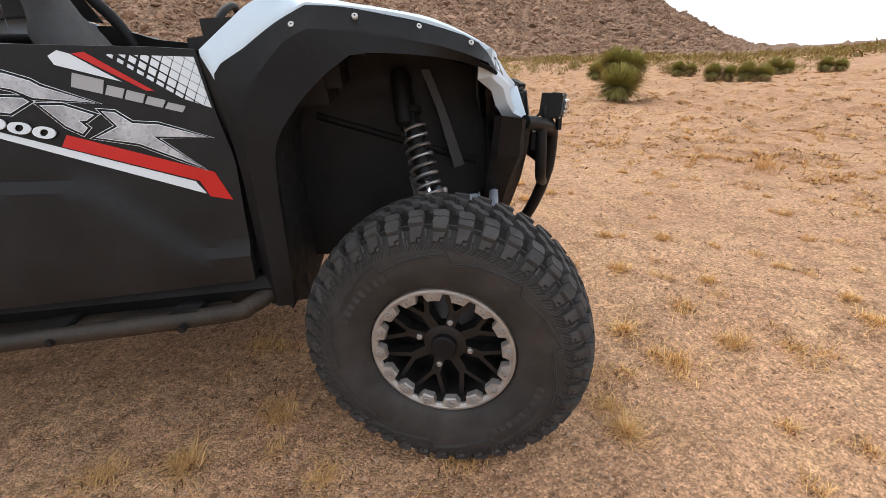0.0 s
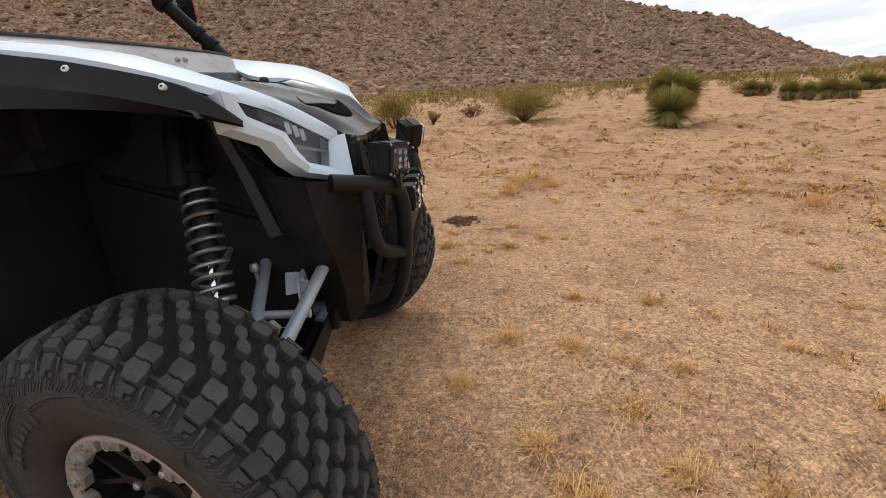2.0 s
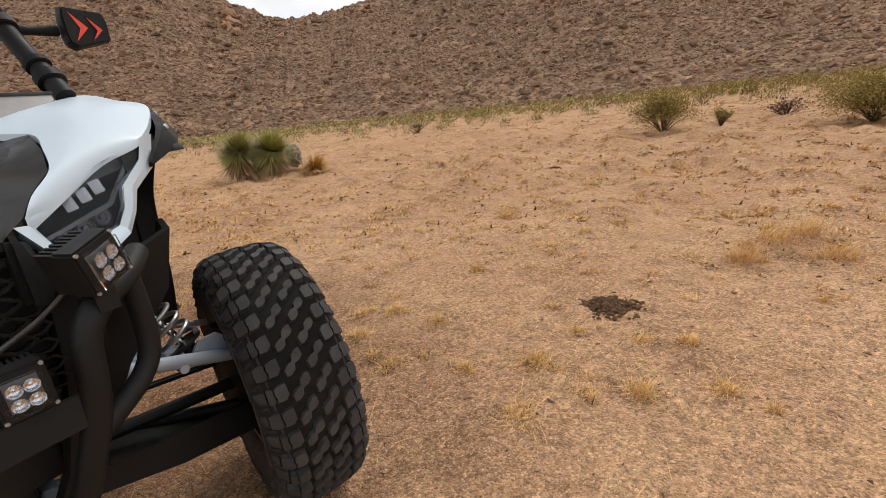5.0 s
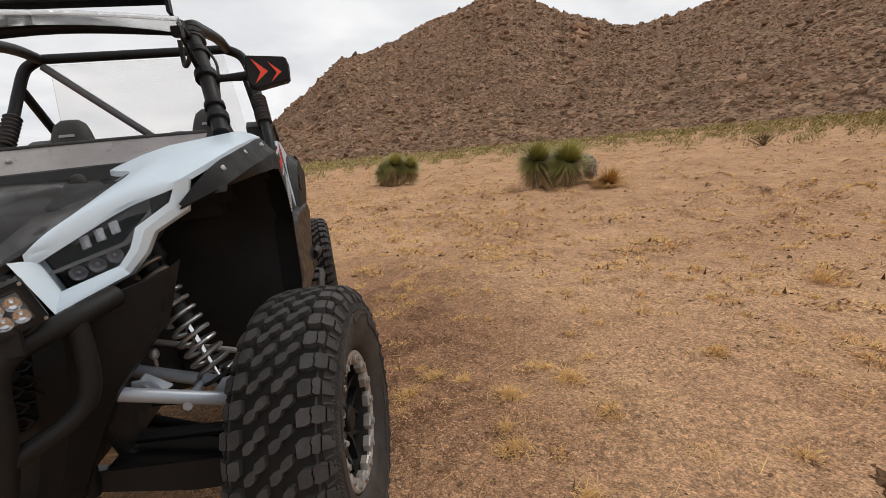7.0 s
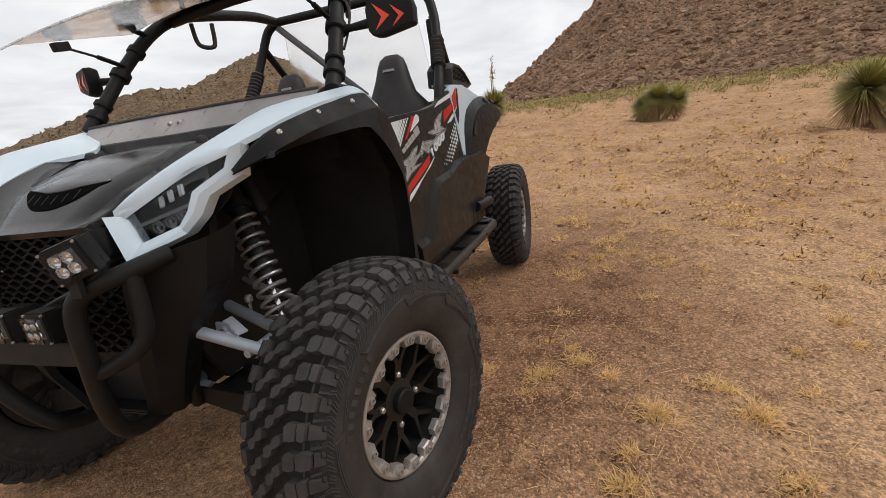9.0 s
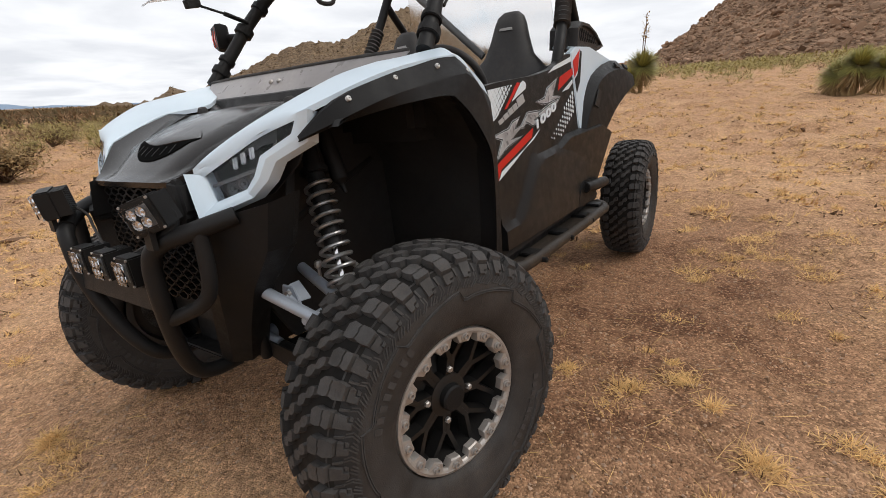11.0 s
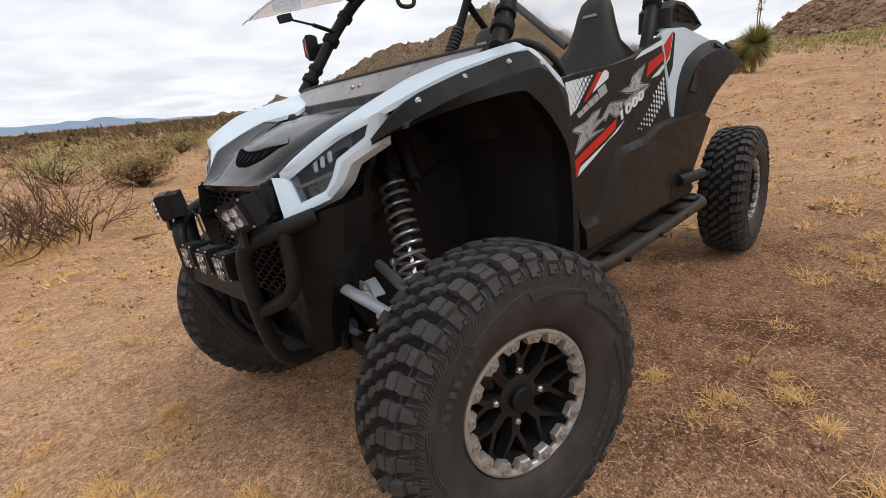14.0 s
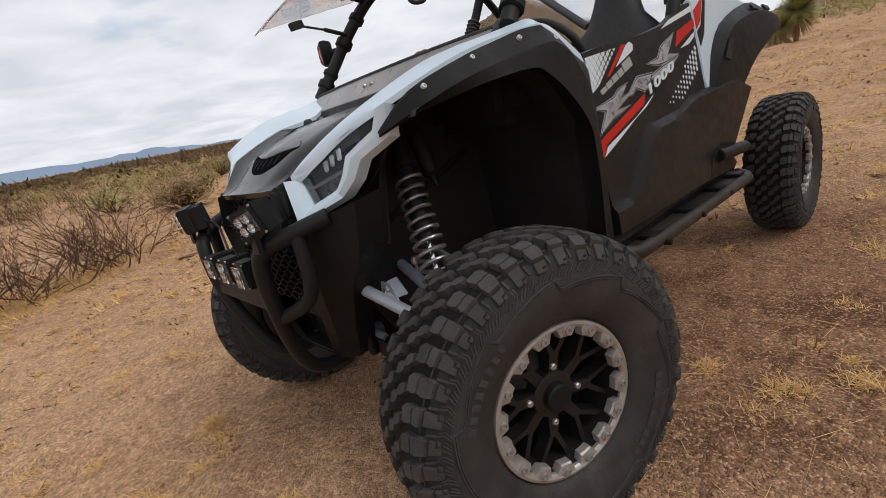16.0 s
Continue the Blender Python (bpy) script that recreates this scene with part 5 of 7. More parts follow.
back_x = [0.268 - 0.032 * abs(t) ** 1.6 for t in ts]
fore_x = [0.318 - 0.080 * abs(t) ** 2.2 for t in ts]
# bonnet skin is uncut: a black sheet puts in the slot's shade
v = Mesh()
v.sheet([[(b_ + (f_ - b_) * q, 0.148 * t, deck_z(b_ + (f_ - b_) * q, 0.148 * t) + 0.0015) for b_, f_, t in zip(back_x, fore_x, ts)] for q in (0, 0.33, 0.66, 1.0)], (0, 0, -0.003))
part("vent", v, M_SLOTSHADE, bonnet, "black sheet on the bonnet standing in for a scoop slot's shade")
lip = Mesh()
lip.sheet([[(b_ + dx * (1 - t * t), 0.150 * t, deck_z(b_ + dx * (1 - t * t), 0.150 * t) + dz * (1 - t * t) + 0.001) for b_, t in zip(back_x, ts)] for dx, dz in ((0.006, 0.0015), (0.007, 0.0045), (0.002, 0.0060), (-0.03, 0.005), (-0.09, 0.0005))], (0, 0, -0.002))
part("vent_hood", lip, M_HOOD, bonnet, sharp=40)
for k in range(6):
    f = Mesh()
    y = -0.085 + 0.034 * k
    x = float(np.interp(y / 0.148, ts, back_x)) + 0.026
    f.box((x, y, deck_z(x, y) + 0.0015), (0.030, 0.0030, 0.004), (0, 38, 0))
    part("fin", f, M_BLACK, bonnet)
for s in (1, -1):
    kn = Mesh()
    kn.lathe([(0.0, 0.024), (0.012, 0.021), (0.017, 0.012), (0.017, -0.01)], 14, axis="z").moved(pose(-0.012, s * 0.228, 1.148, s * 8, 12, 0))
    part("rubber_stop", kn, M_RUBBER, bonnet)

# grille: dark opening with a honeycomb mesh
gr = Mesh()
gr.plate([(0.315, -0.215, 0.985), (0.315, 0.215, 0.985), (0.315, 0.24, 0.86), (0.33, 0.20, 0.66), (0.33, -0.20, 0.66), (0.315, -0.24, 0.86)], (-0.01, 0, 0))
grille = part("grille", gr, M_LINER, car, "black honeycomb grille")
hexes = Mesh()
for i in range(-9, 10):
    for k in range(19):
        y, z = i * 0.050 + (0.025 if k % 2 else 0), 0.968 - k * 0.0165
        if abs(y) > 0.215 - max(0, 0.80 - z) * 0.2:
            continue
        x = 0.352 + 0.012 * (1 - (y / 0.22) ** 2) - max(0, 0.93 - z) * 0.02
        c = [(x, y + dy, z + dz) for dy, dz in ((0.0285, 0.0), (0.013, 0.0125), (-0.013, 0.0125), (-0.0285, 0.0), (-0.013, -0.0125), (0.013, -0.0125))]
        cc = Vector((x, y, z))
        small = [tuple(cc + (Vector(q) - cc) * 0.74) for q in c]
        back = [(q[0] - 0.014, q[1], q[2]) for q in small]
        hexes.loft([[(q[0] - 0.014, q[1], q[2]) for q in c], c, small, back], cap=False)
part("grille_mesh", hexes, M_BLACK, grille, smooth=False)
for s in (1, -1):
    p = Mesh()
    p.plate([(0.385, s * 0.205, 0.995), (0.372, s * 0.232, 0.985), (0.378, s * 0.250, 0.905), (0.392, s * 0.226, 0.862), (0.402, s * 0.200, 0.875)], (-0.06, 0, 0))
    part("grille_post", p, M_BLACK, grille, bevel=0.010)
    # black side fascia between the bumper and the wheel
    fa = Mesh()
    fa.sheet([[(0.345, s * 0.235, 0.900), (0.375, s * 0.300, 0.888), (0.300, s * 0.468, 0.930), (0.235, s * 0.485, 0.945)],
              [(0.350, s * 0.225, 0.800), (0.368, s * 0.290, 0.800), (0.300, s * 0.430, 0.810), (0.230, s * 0.435, 0.810)],
              [(0.345, s * 0.205, 0.680), (0.350, s * 0.265, 0.690), (0.290, s * 0.325, 0.690), (0.235, s * 0.325, 0.690)],
              [(0.330, s * 0.170, 0.560), (0.320, s * 0.210, 0.560), (0.275, s * 0.250, 0.560), (0.225, s * 0.250, 0.570)],
              [(0.300, s * 0.110, 0.440), (0.290, s * 0.145, 0.435), (0.250, s * 0.180, 0.430), (0.205, s * 0.180, 0.440)]], (-0.02, -s * 0.006, 0))
    part("side_fascia", fa, M_BLACK, car, "black plastic fascia beside the bumper", sharp=20)

# underbody
ub = Mesh()
ub.box((-1.40, 0, 0.46), (2.00, 0.90, 0.13))
ub.box((-0.10, 0, 0.47), (0.66, 0.26, 0.12))
ub.box((0.08, 0, 0.70), (0.36, 0.36, 0.34))
ub.plate([(0.30, -0.13, 0.44), (0.30, 0.13, 0.44), (0.06, 0.22, 0.385), (0.06, -0.22, 0.385)], (0, 0, 0.012))
part("underbody", ub, M_LINER, car, bevel=0.02)
tail = Mesh()
tail.box((-1.82, 0, 1.00), (0.86, 0.96, 0.42))
tail.box((-2.45, 0, 0.66), (0.80, 0.55, 0.30))
part("cargo_body", tail, M_LINER, car, bevel=0.03)

# front suspension
for s in (1, -1):
    a = Mesh()
    out = (0.150, s * 0.610, 0.545)
    a.tube([(0.262, s * 0.225, 0.700), (0.192, s * 0.56, 0.560), out], 0.0165, 12)
    a.tube([(0.060, s * 0.235, 0.668), (0.130, s * 0.56, 0.570), out], 0.0165, 12)
    a.tube([(0.234, s * 0.43, 0.598), (0.112, s * 0.43, 0.603)], 0.011, 10)
    a.box((0.145, s * 0.615, 0.540), (0.08, 0.05, 0.05))
    a.plate([(0.165, s * 0.47, 0.590), (0.165, s * 0.50, 0.625), (0.165, s * 0.545, 0.625), (0.165, s * 0.60, 0.575), (0.165, s * 0.60, 0.530)], (0.008, 0, 0))
    arm = part("upper_arm", a, M_ARM, car, "silver-blue tubular suspension arm")
    b = Mesh()
    b.plate([(0.230, s * 0.350, 0.625), (0.185, s * 0.325, 0.668), (0.150, s * 0.325, 0.668), (0.165, s * 0.385, 0.630)], (0.0, s * 0.006, 0.004))
    b.plate([(0.195, s * 0.310, 0.632), (0.190, s * 0.312, 0.672), (0.185, s * 0.352, 0.668), (0.195, s * 0.392, 0.612)], (0.006, 0, 0))
    part("link_bracket", b, M_ARM, arm, bevel=0.002)
    b = Mesh()
    b.tube([(0.205, s * 0.338, 0.648), (0.175, s * 0.338, 0.648)], 0.010, 12)
    part("bracket_bolt", b, M_BOLT, arm)
    b = Mesh()
    b.tube([(0.072, s * 0.328, 0.635), (0.072, s * 0.328, 0.685)], 0.005, 8)
    link = part("sway_link", b, M_BOLT, car, "short steel link with a ball end")
    b = Mesh()
    b.lathe([(0.0, 0.016), (0.009, 0.013), (0.013, 0.004), (0.012, -0.006), (0.006, -0.012), (0.0, -0.013)], 14, axis="z").moved(pose(0.072, s * 0.328, 0.690))
    part("ball", b, M_BOLT, link)
    b = Mesh()
    b.tube([(-0.03, s * 0.23, 0.720), (0.0, s * 0.60, 0.600)], 0.009, 8)
    part("tie_rod", b, M_BOLT, car)
    low = Mesh()
    low.tube([(0.165, s * 0.13, 0.455), (0.125, s * 0.40, 0.375), (0.07, s * 0.62, 0.330)], 0.019, 12)
    low.tube([(-0.14, s * 0.13, 0.455), (-0.05, s * 0.40, 0.375), (0.05, s * 0.62, 0.330)], 0.019, 12)
    low.plate([(0.19, s * 0.17, 0.430), (0.175, s * 0.38, 0.366), (0.125, s * 0.60, 0.300), (-0.02, s * 0.60, 0.315), (-0.10, s * 0.20, 0.430)], (0, 0, -0.010))
    low.plate([(0.19, s * 0.17, 0.425), (0.175, s * 0.38, 0.352), (0.125, s * 0.60, 0.285), (0.125, s * 0.60, 0.370), (0.175, s * 0.38, 0.432), (0.19, s * 0.19, 0.470)], (0.006, 0, 0))
    part("lower_arm", low, M_STEEL, car, "black lower arm with a guard plate")
    stub = Mesh()
    stub.tube([(0.205, s * 0.140, 0.466), (0.135, s * 0.140, 0.466)], 0.024, 14)
    stub.tube([(0.170, s * 0.140, 0.466), (0.165, s * 0.20, 0.445)], 0.020, 12)
    part("arm_bushing", stub, M_ARM, car)
    up_ = Mesh()
    up_.box((0.05, s * 0.625, 0.45), (0.10, 0.05, 0.28))
    up_.tube([(0.03, s * 0.20, 0.46), (0.03, s * 0.62, 0.40)], 0.018, 12)
    up_.tube([(-0.09, s * 0.20, 0.50), (-0.07, s * 0.62, 0.44)], 0.010, 8)
    part("upright", up_, M_STEEL, car, bevel=0.008)
    # coil-over shock
    topp, bot = (Vector((0.005, 0.280, 1.080)), Vector((0.125, 0.495, 0.590))) if s > 0 else (Vector((-0.042, -0.255, 1.070)), Vector((0.036, -0.488, 0.595)))
    way = (bot - topp).normalized()
    sh = Mesh()
    sh.tube([topp, topp + way * 0.36], [0.026, 0.026], 18)
    sh.tube([topp + way * 0.02, topp + way * 0.05], 0.033, 18)
    sh.tube([topp + way * 0.125, topp + way * 0.145], 0.040, 18)
    shock = part("shock", sh, M_STEEL, car, "black coil-over shock with a grey spring", bevel=0.003)
    rod = Mesh()
    rod.tube([topp + way * 0.35, bot], 0.009, 12)
    part("shaft", rod, M_CHROME, shock)
    seat_ = Mesh()
    seat_.tube([bot - way * 0.030, bot - way * 0.022, bot - way * 0.018, bot + way * 0.02], [0.046, 0.046, 0.018, 0.016], 18)
    part("spring_seat", seat_, M_STEEL, shock)
    coil = Mesh()
    side = way.orthogonal().normalized()
    oth = way.cross(side)
    pts = []
    turns, steps = 11.5, 230
    for k in range(steps + 1):
        t = k / steps
        an = 2 * math.pi * turns * t
        pts.append(topp + way * (0.165 + t * (0.515 - 0.165)) + (side * math.cos(an) + oth * math.sin(an)) * (0.036 + 0.007 * t))
    coil.tube(pts, 0.0060, 8)
    part("spring", coil, M_SPRING, shock, "grey steel coil spring")
    res = Mesh()
    res.tube([(-0.045, s * 0.300, 1.07), (-0.045, s * 0.312, 1.045), (-0.043, s * 0.345, 0.945), (-0.042, s * 0.352, 0.925), (-0.042, s * 0.356, 0.912), (-0.042, s * 0.368, 0.885)], [0.024, 0.026, 0.026, 0.026, 0.010, 0.006], 14)
    part("reservoir", res, M_STEEL, car, "black shock reservoir", bevel=0.003)
    strap = Mesh()
    strap.plate([(0.026, s * 0.275, 1.070), (0.052, s * 0.275, 1.070), (0.095, s * 0.280, 0.95), (0.150, s * 0.285, 0.765), (0.115, s * 0.285, 0.755), (0.068, s * 0.280, 0.95)], (0, s * 0.006, 0))
    part("hanging_plate", strap, M_DKTUBE, car)
    fr_ = Mesh()
    fr_.tube([(0.22, s * 0.225, 0.98), (0.24, s * 0.215, 0.62), (0.20, s * 0.18, 0.42)], 0.018, 10)
    fr_.tube([(-0.32, s * 0.225, 0.95), (0.20, s * 0.225, 0.76)], 0.016, 10)
    part("frame_tube", fr_, M_STEEL, car)

# bumper: two bent hoops, their braces, a cross plate, lamps
bp = Mesh()
bp.plate([(0.462, -0.215, 0.745), (0.462, 0.215, 0.745), (0.470, 0.205, 0.690), (0.470, -0.205, 0.690)], (0.006, 0, 0))
bumper = part("front_bumper", bp, M_STEEL, car, "black tubular front bumper carrying five lamps", bevel=0.002)
for s in (1, -1):
    h = Mesh()
    h.tube([(0.330, s * 0.385, 0.905), (0.400, s * 0.335, 0.885), (0.452, s * 0.268, 0.860), (0.468, s * 0.235, 0.815), (0.462, s * 0.215, 0.70), (0.430, s * 0.165, 0.56), (0.385, s * 0.125, 0.465), (0.330, s * 0.115, 0.430), (0.25, s * 0.115, 0.425)], 0.0215, 14, smooth=6)
    part("hoop", h, M_STEEL, bumper)
    h = Mesh()
    h.tube([(0.398, s * 0.338, 0.880), (0.400, s * 0.335, 0.76), (0.412, s * 0.300, 0.700), (0.452, s * 0.200, 0.655)], 0.0185, 12, smooth=5)
    part("brace", h, M_STEEL, bumper)
    h = Mesh()
    h.box((0.475, s * 0.278, 0.882), (0.012, 0.03, 0.055))
    part("lamp_tab", h, M_STEEL, bumper)


def pod_lamp(m, w, hgt, grid):
    """A square LED pod that looks along +x."""
    body = Mesh()
    body.box((-0.012, 0, 0), (0.040, w, hgt))
    pod = part("auxiliary_lamp", body, M_STEEL, car, "small black cube LED lamp", bevel=0.004)
    pod.matrix_basis = m
    fin = Mesh()
    fin.box((-0.046, 0, 0), (0.030, w * 0.055, hgt * 0.90))
    first = part("cooling_fin", fin, M_STEEL, pod)
    for k in range(8):
        o = first if k == 0 else new("cooling_fin", first.data)
        o.parent = pod
        o.matrix_basis = pose(0, (k - 3.5) * w / 8.4, 0)
    core = Mesh()
    core.box((-0.042, 0, 0), (0.022, w * 0.88, hgt * 0.74))
    part("back", core, M_STEEL, pod)
    face = Mesh()
    face.plate([(0.0065, -w * 0.31, -hgt * 0.31), (0.0065, w * 0.31, -hgt * 0.31), (0.0065, w * 0.31, hgt * 0.31), (0.0065, -w * 0.31, hgt * 0.31)], (0.002, 0, 0))
    part("reflector", face, M_GREYTUBE, pod, "grey reflector")
    ny, nz = grid
    for i in range(ny):
        for k in range(nz):
            c = Mesh()
            ry = 0.34 * min(w / ny, hgt / nz) * 1.0
            c.lathe([(ry * 0.92, 0.0185), (ry * 0.70, 0.0095), (ry * 0.34, 0.0085), (ry * 0.30, 0.0120), (0.0, 0.0130)], 10, axis="x").moved(pose(0.001, (i - (ny - 1) / 2) * w * 0.60 / ny, (k - (nz - 1) / 2) * hgt * 0.60 / nz))
            part("led_cup", c, M_CHROME, pod, smooth=False)
    lens = Mesh()
    lens.box((0.0185, 0, 0), (0.003, w * 0.78, hgt * 0.78))
    part("lens", lens, M_LENS, pod).visible_shadow = False
    for sy in (-1, 1):
        for sz in (-1, 1):
            sc = Mesh()
            sc.tube([(0.006, sy * w * 0.44, sz * hgt * 0.44), (0.010, sy * w * 0.44, sz * hgt * 0.44)], 0.003, 8)
            part("screw", sc, M_BOLT, pod)
    return pod


for s, turn, roll in ((1, 30, 17), (-1, -30, -6)):
    pod_lamp(pose(0.478, s * 0.286, 0.932, roll, 6, turn), 0.080, 0.080, (2, 2) if s > 0 else (2, 3))
    arm_ = Mesh()
    arm_.tube([(0.452, s * 0.262, 0.865), (0.436, s * 0.285, 0.885), (0.425, s * 0.290, 0.915), (0.430, s * 0.288, 0.935)], [0.020, 0.019, 0.014, 0.012], 10, smooth=4)
    part("lamp_arm", arm_, M_STEEL, bumper)
    wire = Mesh()
    wire.tube([(0.425, s * 0.285, 0.925), (0.400, s * 0.250, 0.890), (0.410, s * 0.200, 0.860), (0.430, s * 0.120, 0.830), (0.445, s * 0.05, 0.800)], 0.004, 6, smooth=5)
    part("cable", wire, M_RUBBER, bumper)
for y in (0.145, 0.018, -0.109):
    pod_lamp(pose(0.486, y, 0.790, 0, 2, 0), 0.064, 0.074, (2, 2))

# cowl strip: lower half of a folding screen, with its black seal
cw = Mesh()
xs = np.linspace(-0.475, 0.475, 13)


def cowl(y):
    return -0.178 - 0.055 * abs(y / 0.5) ** 2


cw.sheet([[(cowl(y) - 0.012, y * 1.06, 1.266 + 0.004 * abs(y / 0.5)) for y in xs], [(cowl(y) + 0.030, y * 1.03, 1.226 + 0.004 * abs(y / 0.5)) for y in xs], [(cowl(y) + 0.062, y * 0.96, 1.194 + 0.006 * abs(y / 0.5)) for y in xs]], (-0.005, 0, -0.002))
screen = part("folding_screen", cw, M_SCREEN, car, "dusty clear half screen on the cowl, its sky reflection put in as grey")
seal = Mesh()
seal.tube([(cowl(y) - 0.014, y * 1.06, 1.269 + 0.004 * abs(y / 0.5)) for y in xs], 0.0055, 8)
part("seal", seal, M_RUBBER, screen)
seal = Mesh()
seal.sheet([[(cowl(y) + 0.055, y * 0.97, 1.198 + 0.006 * abs(y / 0.5)) for y in xs], [(cowl(y) + 0.070, y * 0.96, 1.190 + 0.006 * abs(y / 0.5)) for y in xs], [(cowl(y) + 0.096, y * 0.94, 1.125) for y in xs]], (-0.02, 0, -0.004))
part("seal", seal, M_LINER, screen)
for y in (-0.02, 0.02):
    b = Mesh()
    b.lathe([(0, 0.008), (0.006, 0.006), (0.009, 0.0)], 10, axis="x").moved(pose(cowl(0) + 0.028, y, 1.232, 0, -40, 0))
    part("screw", b, M_BOLT, screen)
dash = Mesh()
dash.box((-0.38, 0, 1.12), (0.36, 1.08, 0.22))
part("dashboard", dash, M_LINER, car, bevel=0.04)

# roll cage
for s in (1, -1):
    c = Mesh()
    c.tube([(-0.265, s * 0.540, 1.265), (-0.36, s * 0.520, 1.38), (-0.47, s * 0.492, 1.52), (-0.60, s * 0.455, 1.655), (-0.74, s * 0.435, 1.735), (-0.95, s * 0.430, 1.785), (-1.30, s * 0.440, 1.845), (-1.52, s * 0.445, 1.855)], 0.0255, 14, smooth=6)
    pil = part("cage_rail", c, M_STEEL, car, "black roll-cage tube")
    for t0, t1, r in (((-0.300, 0.533, 1.305), (-0.320, 0.530, 1.330), 0.036), ((-0.335, 0.526, 1.352), (-0.350, 0.522, 1.370), 0.033), ((-0.425, 0.503, 1.464), (-0.447, 0.498, 1.492), 0.037), ((-0.51, 0.482, 1.562), (-0.53, 0.477, 1.585), 0.034)):
        b = Mesh()
        b.tube([(t0[0], s * t0[1], t0[2]), (t1[0], s * t1[1], t1[2])], r, 14)
        part("clamp", b, M_BLACK, pil, bevel=0.003)
    c = Mesh()
    c.tube([(-1.20, s * 0.600, 1.20), (-1.255, s * 0.600, 1.31), (-1.325, s * 0.590, 1.41), (-1.430, s * 0.570, 1.58), (-1.490, s * 0.552, 1.70), (-1.525, s * 0.515, 1.81), (-1.53, s * 0.44, 1.855)], 0.0255, 14, smooth=6)
    bpil = part("cage_rail", c, M_STEEL, car, "black roll-cage tube")
    b = Mesh()
    rib = [(-1.332 - 0.0060 * k, s * (0.589 - 0.0012 * k), 1.422 + 0.0098 * k) for k in range(16)]
    b.tube(rib, [0.030 if k % 2 else 0.040 for k in range(16)], 14)
    part("grip_sleeve", b, M_RUBBER, bpil, "ribbed black sleeve")
    if s > 0:
        b = Mesh()
        b.plate([(-1.29, s * 0.585, 1.30), (-1.36, s * 0.580, 1.43), (-1.45, s * 0.560, 1.60), (-1.49, s * 0.530, 1.69), (-1.62, s * 0.520, 1.68), (-1.56, s * 0.555, 1.50), (-1.45, s * 0.580, 1.33)], (0, -s * 0.03, 0))
        part("pillar_panel", b, M_BLACK, bpil, bevel=0.006)
    b = Mesh()
    cov = [(-1.49, 1.335), (-1.50, 1.425), (-1.57, 1.462), (-1.70, 1.462), (-1.84, 1.430), (-2.00, 1.362), (-1.90, 1.335)]
    mid_x, mid_z = -1.70, 1.395
    b.loft([[(x, s * 0.47, z) for x, z in cov], [(x, s * 0.585, z) for x, z in cov], [(mid_x + (x - mid_x) * 0.95, s * 0.610, mid_z + (z - mid_z) * 0.90) for x, z in cov], [(mid_x + (x - mid_x) * 0.84, s * 0.610, mid_z + (z - mid_z) * 0.70) for x, z in cov], [(mid_x + (x - mid_x) * 0.82, s * 0.596, mid_z + (z - mid_z) * 0.67) for x, z in cov]])
    ic = part("intake_cover", b, M_SEAT, car, "black intake cover with a mesh panel", sharp=40)
    b = Mesh()
    for k in range(9):
        x0 = -1.56 - 0.034 * k
        b.tube([(x0, s * 0.598, 1.372), (x0 - 0.030, s * 0.598, 1.372 + 0.062 * (1 - 0.06 * k))], 0.0022, 5)
        b.tube([(x0 - 0.030, s * 0.598, 1.372), (x0, s * 0.598, 1.372 + 0.062 * (1 - 0.06 * k))], 0.0022, 5)
    part("mesh_panel", b, M_STEEL, ic)
    c = Mesh()
    c.tube([(-1.50, s * 0.54, 1.70), (-1.88, s * 0.52, 1.33)], 0.022, 12)
    part("rear_stay", c, M_STEEL, car)
    # side mirrors
    mi = Mesh()
    cx, cy, cz = -0.455, 0.705, 1.478
    prof = [(0.074, 0.024), (0.066, 0.056), (-0.066, 0.060), (-0.074, 0.030), (-0.070, -0.028), (0.044, -0.062), (0.070, -0.050), (0.074, -0.024)]
    fr0 = [(cx + 0.45 * a, s * (cy - a), cz + b) for a, b in prof]
    fr1 = [(p[0] + 0.030, cy * s + (p[1] - cy * s) * 0.94, cz + (p[2] - cz) * 0.92) for p in fr0]
    bk0 = [(p[0] - 0.035, cy * s + (p[1] - cy * s) * 0.9, cz + (p[2] - cz) * 0.9) for p in fr0]
    mi.loft([bk0, fr0, fr1])
    mir = part("side_mirror", mi, M_BLACK, car, "black side mirror with orange-red chevrons", bevel=0.004)
    for k, w in ((0, 1.0), (1, 0.8)):
        ch = Mesh()
        y0 = -0.036 + 0.052 * k
        hh = 0.036 * w + 0.005
        pts = [(y0 - 0.012, hh), (y0 + 0.036 * w, 0.002), (y0 - 0.010, -hh), (y0 + 0.012, -0.002)]
        ch.plate([(cx + 0.029 - 0.43 * a, s * (cy + a), cz + b) for a, b in pts], (0.004, 0, 0))
        part("chevron", ch, M_MIRRED, mir, "orange-red chevron insert", smooth=False)
    g = Mesh()
    g.plate([(p[0] - 0.001, cy * s + (p[1] - cy * s) * 0.92, cz + (p[2] - cz) * 0.92) for p in bk0], (-0.003, 0, 0))
    part("glass", g, M_REFL, mir)
    st = Mesh()
    st.tube([(-0.436, s * 0.505, 1.470), (-0.44, s * 0.56, 1.470), (-0.448, s * 0.630, 1.474)], [0.017, 0.012, 0.016], 12)
    part("stalk", st, M_BLACK, mir)
    # gas struts of the tilted upper screen
    st = Mesh()
    st.tube([(-0.445, s * 0.478, 1.512), (-0.345, s * 0.482, 1.538)], 0.009, 10)
    st.tube([(-0.345, s * 0.482, 1.538), (-0.225, s * 0.487, 1.560)], 0.005, 8)
